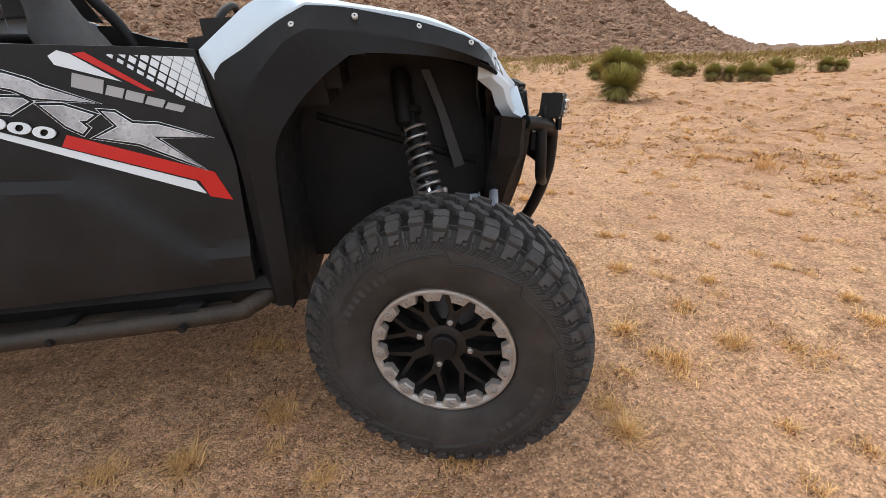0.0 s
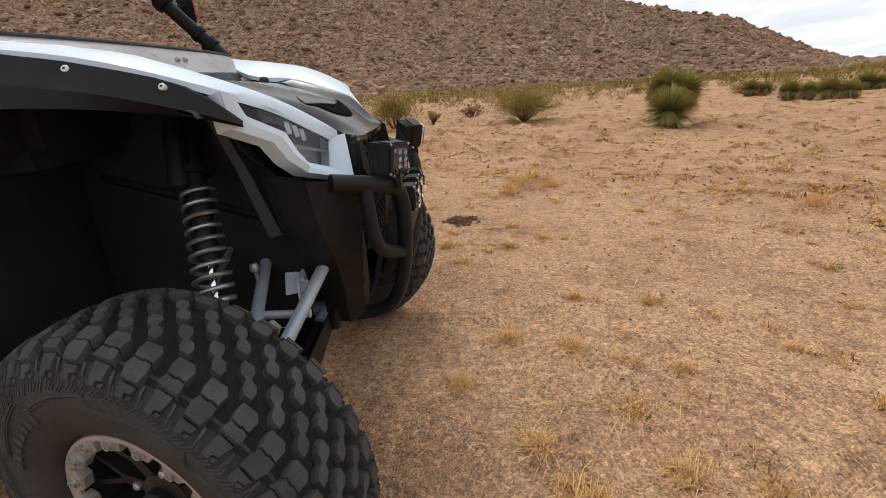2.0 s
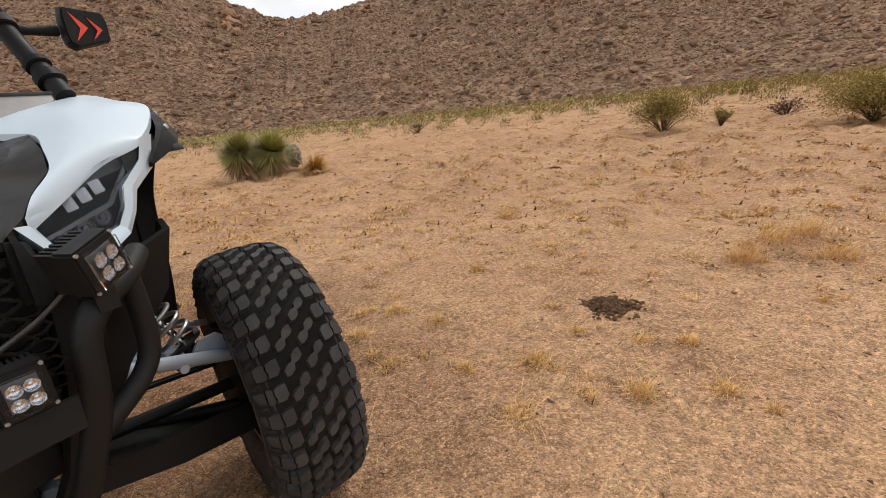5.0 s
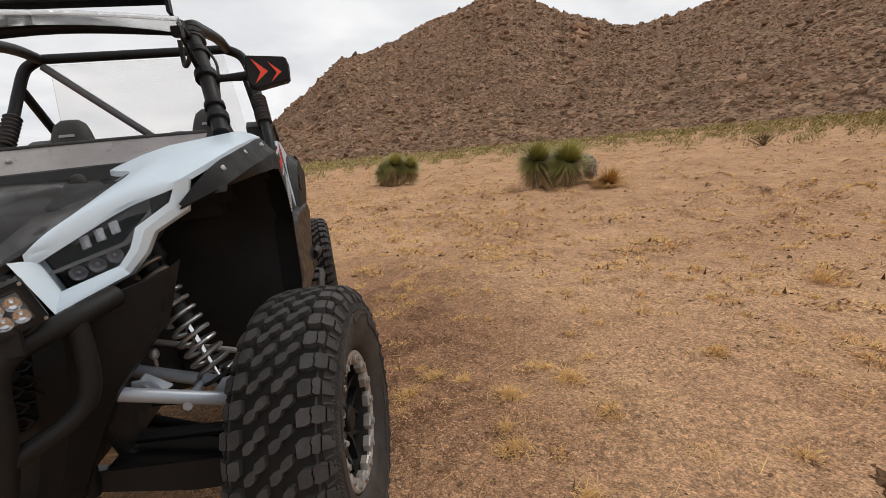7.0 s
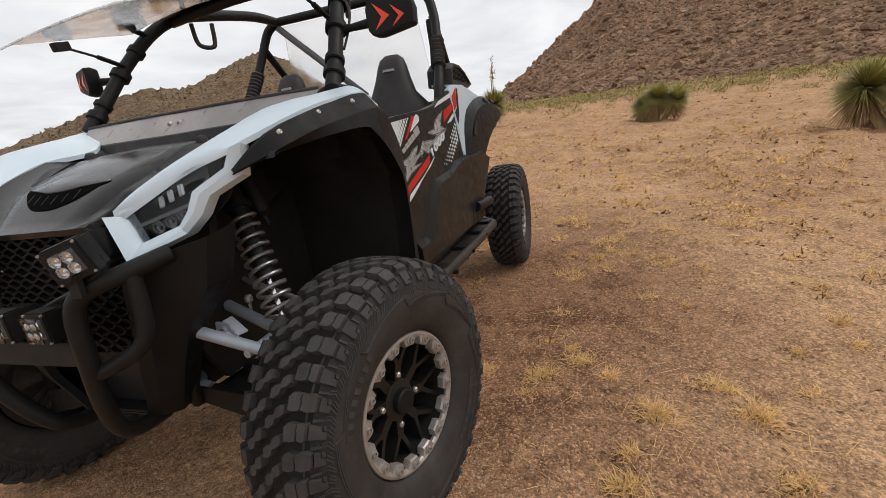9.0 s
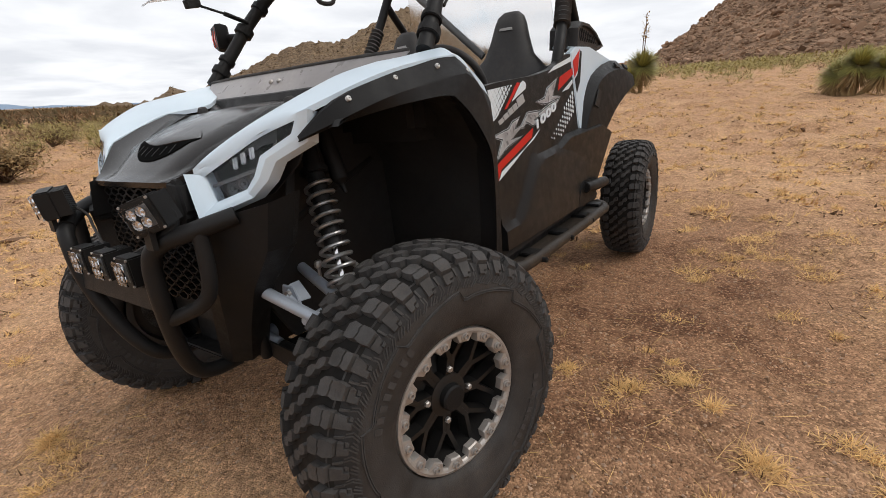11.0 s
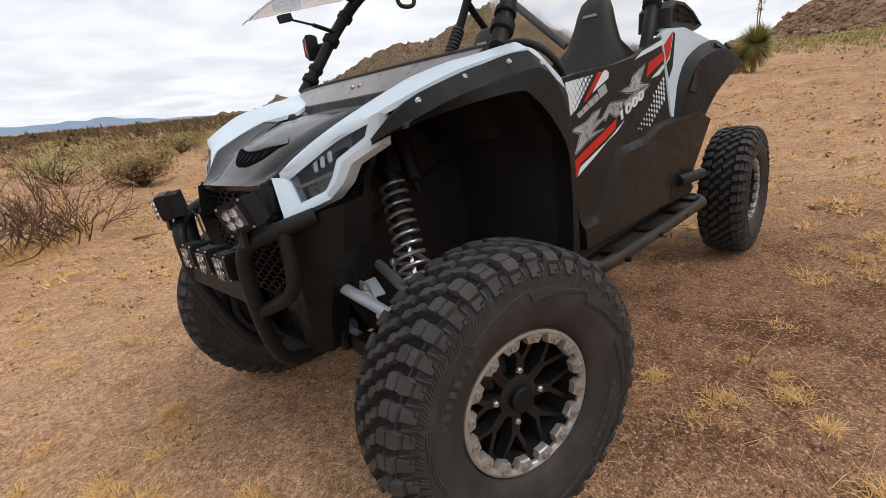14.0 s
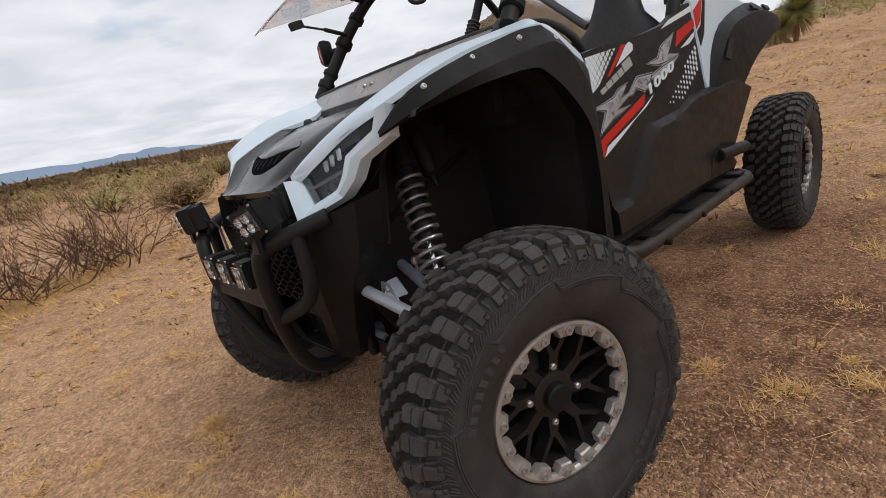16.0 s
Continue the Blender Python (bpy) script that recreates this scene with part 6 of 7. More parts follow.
    strut = part("gas_strut", st, M_BLACK, car, "thin black gas strut")
    b = Mesh()
    b.box((-0.218, s * 0.486, 1.560), (0.058, 0.026, 0.030), (0, 12, 0))
    part("bracket", b, M_BLACK, strut, bevel=0.002)

c = Mesh()
c.tube([(-0.70, -0.43, 1.712), (-0.68, 0, 1.735), (-0.70, 0.43, 1.712)], 0.0235, 14, smooth=6)
part("cage_cross_tube", c, M_STEEL, car)
c = Mesh()
c.tube([(-1.53, -0.45, 1.855), (-1.53, 0.45, 1.855)], 0.0235, 14)
part("cage_cross_tube", c, M_STEEL, car)
c = Mesh()
c.tube([(-1.53, -0.44, 1.82), (-1.57, 0.05, 1.36)], 0.020, 12)
part("cage_diagonal", c, M_GREYTUBE, car)
c = Mesh()
c.tube([(-1.44, -0.58, 1.24), (-1.44, 0.58, 1.24)], 0.022, 12)
part("cage_cross_tube", c, M_STEEL, car)
for s in (1, -1):
    g = Mesh()
    y0 = -0.36 if s < 0 else 0.47
    g.tube([(-0.78, s * 0.40, 1.715), (-0.785, s * 0.395, 1.64), (-0.80, s * 0.38, 1.615), (-0.84, s * 0.36, 1.615), (-0.855, s * 0.355, 1.64), (-0.86, s * 0.355, 1.72)], 0.010, 10, smooth=4)
    part("grab_handle", g, M_RUBBER, car)
rf = Mesh()
rows = []
for x, z, h in ((-0.62, 1.742, 0.41), (-0.66, 1.755, 0.42), (-0.72, 1.768, 0.43), (-0.80, 1.775, 0.43)):
    rows.append([(x, t * h, z - 0.025 * abs(t) ** 3 + (0.006 if 0.3 < abs(t) < 0.8 else 0)) for t in (-1, -0.85, -0.7, -0.4, 0, 0.4, 0.7, 0.85, 1)])
rf.sheet(rows, (0, 0, -0.018))
part("roof_strip", rf, M_BLACK, car, "black moulded strip along the roof front", sharp=30)
# upper screen tilted out
vs = Mesh()
ys = np.linspace(-1, 1, 9)
vs.sheet([[(x, y * w_, z + h * (1 - y * y)) for y in ys] for x, w_, z, h in ((-0.505, 0.460, 1.642, 0.050), (-0.29, 0.490, 1.600, 0.044), (-0.075, 0.524, 1.556, 0.034))], (0, 0, -0.004))
upper = part("upper_screen", vs, M_RAIN, car, "clear plastic upper screen tilted outwards")
upper.visible_shadow = False
b = Mesh()
b.sheet([[(x, y * 0.524, z + 0.034 * (1 - y * y)) for y in ys] for x, z in ((-0.0755, 1.556), (-0.047, 1.541), (-0.045, 1.536))], (-0.002, 0, -0.002))
part("bent_edge", b, M_EDGE, upper, "pale bent front edge")
for s in (1, -1):
    b = Mesh()
    b.box((-0.470, s * 0.440, 1.662), (0.060, 0.036, 0.024), (0, 12, 0))
    b.tube([(-0.49, s * 0.442, 1.655), (-0.57, s * 0.452, 1.640)], 0.012, 10)
    part("hinge_block", b, M_BLACK, upper, bevel=0.003)
bk = Mesh()
bk.plate([(-1.62, -0.48, 1.26), (-1.62, 0.48, 1.26), (-1.555, 0.42, 1.83), (-1.555, -0.42, 1.83)], (-0.004, 0, 0))
part("rear_screen", bk, M_POLY, car, "hazy clear rear screen")
wrap = Mesh()
a0, a1 = Vector((-0.575, 0.462, 1.632)), Vector((-0.70, 0.440, 1.712))
run = (a1 - a0).normalized()
e1 = run.orthogonal().normalized()
e2 = run.cross(e1)
turns_ = [a0 + (a1 - a0) * (k / 80) + (e1 * math.cos(k * 0.55) + e2 * math.sin(k * 0.55)) * (0.031 + 0.004 * math.sin(k * 0.9)) for k in range(81)]
wrap.tube(turns_, 0.008, 6)
wrapped = part("wound_strap", wrap, M_SEAT, car, "black strap wound round the cage corner")
cord = Mesh()
cord.tube([(-0.53, 0.500, 1.600), (-0.50, 0.530, 1.54), (-0.47, 0.535, 1.49), (-0.44, 0.532, 1.44), (-0.40, 0.535, 1.40)], 0.005, 6, smooth=5)
part("cord", cord, M_RUBBER, wrapped)
# light bar
lb = Mesh()
lb.box((-0.58, 0, 1.812), (0.055, 0.78, 0.072))
bar = part("light_bar", lb, M_STEEL, car, "long LED light bar on the roof front", bevel=0.003)
fin = Mesh()
fin.box((-0.620, 0, 1.782), (0.03, 0.76, 0.003))
first = part("cooling_fin", fin, M_STEEL, bar)
for k in range(9):
    o = first if k == 0 else new("cooling_fin", first.data)
    o.parent = bar
    o.matrix_basis = pose(0, 0, k * 0.0075)
for s in (1, -1):
    b = Mesh()
    b.box((-0.60, s * 0.396, 1.79), (0.05, 0.012, 0.11))
    part("end_bracket", b, M_STEEL, bar, bevel=0.003)
b = Mesh()
b.plate([(-0.552, -0.378, 1.782), (-0.552, 0.378, 1.782), (-0.552, 0.378, 1.842), (-0.552, -0.378, 1.842)], (0.002, 0, 0))
part("reflector_strip", b, M_AMBER, bar)
for k in range(24):
    for j in (0, 1):
        b = Mesh()
        b.lathe([(0.0125, 0.010), (0.009, 0.004), (0.003, 0.002), (0.0, 0.003)], 8, axis="x").moved(pose(-0.549, -0.365 + k * 0.0317, 1.7965 + j * 0.031))
        part("led_cup", b, M_AMBER, bar)

# seats
SEAT_X = -0.11
for s in (1, -1):
    back = Mesh()
    rings = []
    for x, z, hw, d in ((-1.02, 0.78, 0.22, 0.09), (-1.08, 0.95, 0.235, 0.10), (-1.15, 1.12, 0.235, 0.10), (-1.20, 1.25, 0.20, 0.09), (-1.225, 1.32, 0.130, 0.08), (-1.245, 1.40, 0.100, 0.075), (-1.257, 1.46, 0.084, 0.068), (-1.264, 1.50, 0.068, 0.055), (-1.268, 1.522, 0.040, 0.030)):
        rings.append([(x + SEAT_X + d * math.sin(a) * (0.8 if math.sin(a) > 0 else 0.5), s * 0.32 + hw * math.copysign(abs(math.cos(a)) ** 0.6, math.cos(a)), z) for a in [2 * math.pi * k / 20 for k in range(20)]])
    back.loft(rings)
    seat = part("seat", back, M_SEAT, car, "black bucket seat with grey side stripes", sharp=60)
    cu = Mesh()
    cu.box((-0.85 + SEAT_X, s * 0.32, 0.74), (0.50, 0.46, 0.16), (0, -6, 0))
    part("cushion", cu, M_SEAT, seat, bevel=0.04, segments=3)
    for k in (1, -1):
        st = Mesh()
        st.sheet([[(x + SEAT_X, s * 0.32 + k * y0, z) for y0 in (0.120, 0.175)] for x, z in ((-0.955, 0.86), (-1.002, 1.00), (-1.050, 1.12), (-1.094, 1.20))], (-0.012, 0, 0))
        part("stripe", st, M_SEATG, seat)
    mark = Mesh()
    mark.plate([(-1.195 + SEAT_X, s * 0.32 - 0.035, 1.435), (-1.195 + SEAT_X, s * 0.32 + 0.035, 1.435), (-1.197 + SEAT_X, s * 0.32 + 0.03, 1.447), (-1.197 + SEAT_X, s * 0.32 - 0.03, 1.447)], (0.004, 0, 0))
    part("seat_mark", mark, M_GREYTXT, seat)
sw = Mesh()
ringp = [(0.0, 0.165 * math.cos(2 * math.pi * k / 32), 0.165 * math.sin(2 * math.pi * k / 32)) for k in range(33)]
sw.tube(ringp, 0.014, 10)
for a in (0.3, math.pi - 0.3, -math.pi / 2):
    sw.tube([(0, 0, 0), (0, 0.16 * math.cos(a), 0.16 * math.sin(a))], 0.011, 8)
sw.moved(pose(-0.74, 0.32, 1.175, 0, 28, 0))
part("steering_wheel", sw, M_SEAT, car, "black steering wheel")
floor_ = Mesh()
floor_.box((-0.9, 0, 0.55), (1.0, 1.18, 0.03))
part("cab_floor", floor_, M_LINER, car)

# ---- plants, stones and litter ----


def blades(origin, way, length, width, droop):
    """Many tapered strips at once; arrays in, corners and faces out."""
    n = len(length)
    way = way / np.linalg.norm(way, axis=1, keepdims=True)
    side = np.cross(way, np.array([0.3, 0.2, 1.0]))
    side /= np.maximum(np.linalg.norm(side, axis=1, keepdims=True), 1e-6)
    side *= width[:, None] / 2
    mid = origin + way * (length * 0.55)[:, None] + np.array([0, 0, -1.0]) * (droop * length * 0.25)[:, None]
    tip = origin + way * length[:, None] + np.array([0, 0, -1.0]) * (droop * length)[:, None]
    v = np.stack([origin - side * 0.7, origin + side * 0.7, mid + side, mid - side, tip], 1).reshape(-1, 3)
    k = np.arange(n)[:, None] * 5
    quads = (k + np.array([0, 1, 2, 3])).tolist()
    tris = (k + np.array([3, 2, 4])).tolist()
    return v, quads + tris


def slivers(origin, way, length, width, droop):
    """Like blades(), one tapered triangle each."""
    n = len(length)
    way = way / np.linalg.norm(way, axis=1, keepdims=True)
    side = np.cross(way, np.array([0.3, 0.2, 1.0]))
    side *= (width / 2 / np.maximum(np.linalg.norm(side, axis=1), 1e-6))[:, None]
    tip = origin + way * length[:, None] + np.array([0, 0, -1.0]) * (droop * length)[:, None]
    v = np.stack([origin - side, origin + side, tip], 1).reshape(-1, 3)
    return v, (np.arange(n)[:, None] * 3 + np.array([0, 1, 2])).tolist()


def joined(sets):
    vs, fs, k = [], [], 0
    for v, f in sets:
        vs.append(v)
        fs += [tuple(i + k for i in q) for q in f]
        k += len(v)
    return np.concatenate(vs).tolist(), fs


def burst(rng, n, low=-0.3):
    """Directions spread over a dome."""
    a = rng.uniform(0, 2 * math.pi, n)
    z = rng.uniform(low, 1.0, n)
    r = np.sqrt(np.maximum(0, 1 - z * z))
    return np.stack([r * np.cos(a), r * np.sin(a), z], -1)


def raw(name, sets, material, parent, label="", smooth=False):
    v, f = joined(sets)
    ob = bulk(name, v, f, material, smooth)
    ob.parent = parent
    if label:
        tagged(ob, label)
    return ob


def stem(points, radius, n=6):
    m = Mesh()
    m.tube(points, radius, n, smooth=3)
    return np.array(m.v), m.f


def yucca(label, x, y, heads, seed, stalk=0.0):
    """heads: rows of (dx, dy, height of the head's middle, its radius)."""
    rng = np.random.default_rng(seed)
    plant = thing("yucca", label, "yucca", m=pose(x, y, float(terrain(x, y)) - 0.02))
    for dx, dy, h, r in heads:
        raw("trunk", [stem([(dx * 0.2, dy * 0.2, -0.05), (dx * 0.7, dy * 0.7, h * 0.5), (dx, dy, h)], [0.09, 0.08, 0.06], 8)], M_DEADL, plant, smooth=True)
        n = 1400
        d = burst(rng, n, -0.55)
        o = np.array([dx, dy, h]) + d * 0.05
        raw("crown", [blades(o, d, r * rng.uniform(0.70, 1.10, n), r * rng.uniform(0.026, 0.044, n), rng.uniform(0, 0.14, n))], M_YUCCA, plant, "stiff grey-green blades")
        n = 320
        d = burst(rng, n, -1.0)
        d[:, 2] = -np.abs(d[:, 2]) - 0.55
        o = np.array([dx, dy, h - 0.05]) + d * 0.05
        raw("skirt", [blades(o, d, np.minimum(r * 1.25, h * 1.1) * rng.uniform(0.6, 1.0, n), r * rng.uniform(0.03, 0.05, n), rng.uniform(0, 0.15, n))], M_DEADL, plant, "hanging dead tan leaves")
    if stalk:
        dx, dy, h, r = heads[0]
        for k, lean in enumerate((0.10, -0.16)):
            raw("flower_stalk", [stem([(dx, dy, h), (dx + lean, dy + lean * 0.5, h + stalk * 0.6), (dx + lean * 1.6, dy, h + stalk * (1 - 0.15 * k))], [0.022, 0.016, 0.008])], M_TWIG, plant)
            n = 50
            t = rng.uniform(0.55, 1.0, n)
            o = np.stack([dx + lean * 1.6 * t, dy + lean * 0.4 * t, h + stalk * (1 - 0.15 * k) * t], -1)
            d = burst(rng, n, -0.2)
            raw("seed_cluster", [blades(o + d * rng.uniform(0.0, 0.16, n)[:, None], d, rng.uniform(0.08, 0.14, n), rng.uniform(0.03, 0.05, n), np.zeros(n))], M_DEADL, plant)["kind"] = "stuff"
    return plant


def shrub(label, x, y, wide, tall, seed, leaf=M_CREOS, leaves=900, stems=26, lsize=0.055, name="creosote_bush"):
    rng = np.random.default_rng(seed)
    plant = thing(name, label, "shrub", m=pose(x, y, float(terrain(x, y)) - 0.02))
    sets, tips = [], []
    for _ in range(stems):
        a, lean = rng.uniform(0, 6.28), rng.uniform(0.15, 1.0)
        end = np.array([math.cos(a) * lean * wide / 2, math.sin(a) * lean * wide / 2, tall * rng.uniform(0.6, 1.0) * (1 - 0.35 * lean * lean)])
        mid = end * np.array([0.45, 0.45, 0.6]) + rng.normal(0, 0.03, 3)
        sets.append(stem([(0, 0, 0), tuple(mid), tuple(end)], [0.012, 0.008, 0.003], 5))
        for _k in range(3):
            e2 = mid + (end - mid) * rng.uniform(0, 0.8) + rng.normal(0, 0.10 * wide, 3) * np.array([1, 1, 0.6]) + np.array([0, 0, 0.08 * tall])
            sets.append(stem([tuple(mid), tuple((mid + e2) / 2 + rng.normal(0, 0.02, 3)), tuple(e2)], [0.006, 0.004, 0.002], 4))
            tips.append(e2)
        tips += [end, mid + (end - mid) * 0.6]
    raw("woody_base", sets, M_TWIG, plant, smooth=True)
    if leaves:
        tips = np.array(tips)
        o = tips[rng.integers(0, len(tips), leaves)] + rng.normal(0, 0.085 * wide, (leaves, 3)) * np.array([1, 1, 0.8])
        o[:, 2] = np.maximum(o[:, 2], 0.03)
        d = burst(rng, leaves, -0.4)
        raw("foliage", [blades(o, d, lsize * rng.uniform(0.7, 1.6, leaves), lsize * rng.uniform(0.35, 0.7, leaves), rng.uniform(0, 0.2, leaves))], leaf, plant)
    return plant


yucca("three-headed grey-green yucca standing on open sand", 5.3, 9.2, [(0.0, 0.0, 0.40, 0.58), (0.10, 0.55, 0.92, 0.42), (0.50, 0.40, 0.82, 0.42)], 11)
yucca("twin-headed yucca with a dead tan skirt", -8.2, 6.0, [(-0.40, -0.27, 0.70, 0.52), (0.10, 0.26, 0.62, 0.56), (-0.30, 0.32, 0.58, 0.44)], 12)
yucca("single round yucca on the flat", -14.7, 3.4, [(0, 0, 0.72, 0.50), (0.22, 0.48, 0.62, 0.44), (-0.25, -0.35, 0.50, 0.44)], 13)
yucca("yucca with tall dry flower stalks", -20.2, -2.6, [(0, 0, 1.05, 0.75), (0.4, -0.5, 0.6, 0.55)], 14, stalk=1.9)
for k, (px, py) in enumerate(((12.8, 16.6), (13.4, 15.5), (18.5, 20.3), (20.5, 19.5), (14.2, 21.3), (9.0, 19.0))):
    yucca("low dark green yucca among others", px, py, [(0, 0, 0.40, 0.42 + 0.05 * (k % 3)), (0.5, -0.3, 0.34, 0.34)], 20 + k)
shrub("olive creosote bush with thin stems", 2.7, 13.6, 2.3, 1.0, 31, leaf=M_BUSH, leaves=17000, stems=44, lsize=0.040)
shrub("olive creosote bush with thin stems", -1.3, 13.0, 1.55, 1.02, 32, leaf=M_BUSH, leaves=13000, stems=40, lsize=0.036)
shrub("small yellowish creosote bush", -0.2, 14.6, 0.6, 0.5, 33, leaf=M_BUSH, leaves=1500, lsize=0.034)
shrub("dark twiggy bush on sand", 1.2, 16.3, 1.1, 0.55, 34, leaf=M_TWIG, leaves=500)
shrub("small round green bush near the hill", -15.0, 20.0, 1.6, 0.8, 35, leaves=700)
shrub("brown dry bush beside open sand", -1.9, -10.6, 1.5, 0.75, 36, leaf=M_DEADL, leaves=3000, stems=50)
shrub("grey-green rounded bush on dry sand", -0.9, -14.0, 1.7, 0.85, 37, leaf=M_YUCCA, leaves=1300)
shrub("bright green low bush on sand", -3.9, -15.8, 1.0, 0.55, 38, leaves=700)
shrub("dark green bush on dry sand", -5.6, -19.5, 1.5, 0.8, 39, leaves=800)
dead = thing("dead_yucca", "orange-tan dying yucca clump beside a grey stump", "yucca", m=pose(-7.45, 6.85, float(terrain(-7.45, 6.85)) - 0.02))
rng = np.random.default_rng(41)
d = burst(rng, 520, 0.0)
raw("blade_clump", [blades(d * 0.04 + np.array([0, 0, 0.10]), d, rng.uniform(0.28, 0.52, 520), rng.uniform(0.012, 0.022, 520), rng.uniform(0, 0.5, 520))], mat("orange_dead_blade", (0.62, 0.34, 0.10), 0.8, var=0.3, scale=3, island=0.45, spec=0.15), dead)
# rough rock shape standing in for a dead grey yucca trunk
v1, f1 = rock_shapes(1, 3, 77)[0]
v1 = v1 * (1 + rng.normal(0, 0.07, (len(v1), 1)))
ob = bulk("stump", (v1 * np.array([0.20, 0.20, 0.56])).tolist(), f1.tolist(), mat("mottled_grey_stump", (0.42, 0.35, 0.29), 0.9, var=0.45, scale=7, bump=0.6, bscale=30, spec=0.15))
ob.matrix_basis = pose(-8.27, 6.92, float(terrain(-8.27, 6.92)) + 0.46)
tagged(ob, "upright grey stump behind the twin yucca, made from a rock shape", "rock")


def bare_bush(label, x, y, wide, tall, seed):
    """A leafless crooked shrub with dry grass at its foot."""
    rng = np.random.default_rng(seed)
    plant = thing("bare_bush", label, "shrub", m=pose(x, y, float(terrain(x, y)) - 0.02))
    sets = []

    def grow(p, d, length, r, depth):
        pts = [p]
        for _ in range(3):
            d = d + rng.normal(0, 0.32, 3)
            d[2] += 0.12
            d = d / np.linalg.norm(d)
            pts.append(pts[-1] + d * length / 3)
        sets.append(stem([tuple(q) for q in pts], [r, r * 0.85, r * 0.7, r * 0.55], 4))
        if depth:
            for _k in range(2 + int(rng.uniform() > 0.5)):
                nd = d + rng.normal(0, 0.6, 3)
                grow(pts[int(rng.integers(1, 4))], nd / np.linalg.norm(nd), length * rng.uniform(0.5, 0.8), r * 0.6, depth - 1)

    for _ in range(46):
        a = rng.uniform(0, 6.28)
        base = np.array([rng.normal(0, wide * 0.22), rng.normal(0, wide * 0.16), 0])
        grow(base, np.array([math.cos(a) * 0.7, math.sin(a) * 0.7, 0.8]), tall * rng.uniform(0.55, 0.95), 0.0095, 3)
    raw("branching", sets, M_TWIG, plant, smooth=True)
    n = 2600
    o = np.stack([rng.normal(0, wide * 0.30, n), rng.normal(0, wide * 0.22, n), np.zeros(n)], -1)
    d = burst(rng, n, 0.15)
    raw("dry_grass", [blades(o, d, rng.uniform(0.10, 0.36, n), rng.uniform(0.003, 0.006, n), rng.uniform(0.1, 0.5, n))], M_STRAW, plant, "tangled straw at the foot")
    return plant


bare_bush("leafless crooked dark-brown desert shrub in straw", 0.35, -5.9, 1.7, 0.75, 51)
bare_bush("leafless twiggy shrub with dry straw below", 1.5, -5.4, 1.4, 0.65, 52)

# tall pale bunch grass
for k, (px, py) in enumerate(((1.10, 3.45), (1.26, 3.80), (1.45, 3.95), (3.5, 2.3), (-1.0, 4.1), (1.6, 3.6))):
    rng = np.random.default_rng(60 + k)
    clump = thing("bunch_grass", "pale straw-coloured bunch of dry grass", "grass", "bunches of dry grass", pose(px, py, float(ground_z(px, py))))
    n = 170
    o = np.stack([rng.normal(0, 0.055, n), rng.normal(0, 0.055, n), np.zeros(n)], -1)
    raw("leaf_clump", [blades(o, burst(rng, n, 0.45), rng.uniform(0.10, 0.24, n), rng.uniform(0.002, 0.0045, n), rng.uniform(0.05, 0.45, n))], M_STRAW, clump)

# tufts of grass: those by the path where they stand, the rest strewn
TUFTS = [(0.57, 0.04), (0.78, 0.36), (1.03, 0.24), (1.15, -0.13), (1.41, 0.07), (1.21, -0.4), (1.42, -0.46), (0.91, -0.47), (0.8, -0.28), (1.91, -0.32), (2.01, -0.12), (1.94, 0.22), (1.52, 0.68), (1.15, 0.69), (1.12, 3.72), (2.12, 2.44), (3.23, 2.78), (-0.45, 1.48), (-0.12, 1.36), (-0.49, 1.82), (-0.19, 1.82), (0.23, 1.47), (0.48, 1.66), (0.52, 2.06), (0.82, 2.08), (1.0, 2.16), (0.59, 1.29), (0.92, 1.67), (1.18, 1.83), (-0.42, 2.61), (-0.71, 1.06), (-0.85, 1.23), (-0.75, 0.81), (0.56, -0.66), (-0.23, -2.53), (-0.73, -0.1), (-0.56, -0.53), (-0.38, -0.81), (-0.81, -0.7), (-1.06, -0.7), (0.03, -0.81), (0.56, -0.79)]
rng = np.random.default_rng(7)


def strewn(n, r0, r1, power=1.0, a0=0.0, a1=2 * math.pi):
    a = rng.uniform(a0, a1, n)
    r = r0 + (r1 - r0) * rng.uniform(0, 1, n) ** power
    return 0.3 + r * np.cos(a), 0.3 + r * np.sin(a)


def clear_of_car(x, y):
    return ~((np.abs(y) < 0.95) & (x > -3.0) & (x < 0.55) & ((np.abs(np.abs(y) - 0.73) < 0.22) & ((np.abs(x - 0.05) < 0.45) | (np.abs(x + 2.51) < 0.45))))


def tufts(x, y, count, tall, spread, wid, flatness, shape=blades, low=0.5, rise=1.0):
    """Grass tufts at the places given; count blades each."""
    n = len(x) * count
    X, Y = np.repeat(x, count), np.repeat(y, count)
    S = np.repeat(np.broadcast_to(spread, x.shape), count)
    T = np.repeat(np.broadcast_to(tall, x.shape), count)
    ox, oy = X + rng.normal(0, 1, n) * S * 0.35, Y + rng.normal(0, 1, n) * S * 0.35
    o = np.stack([ox, oy, ground_z(ox, oy) - 0.003], -1)
    return shape(o, burst(rng, n, flatness) * np.array([1, 1, rise]) + np.array([0, 0, 0.03]), T * rng.uniform(0.5, 1.3, n), rng.uniform(0.6, 1.4, n) * wid, rng.uniform(0.1, low, n))


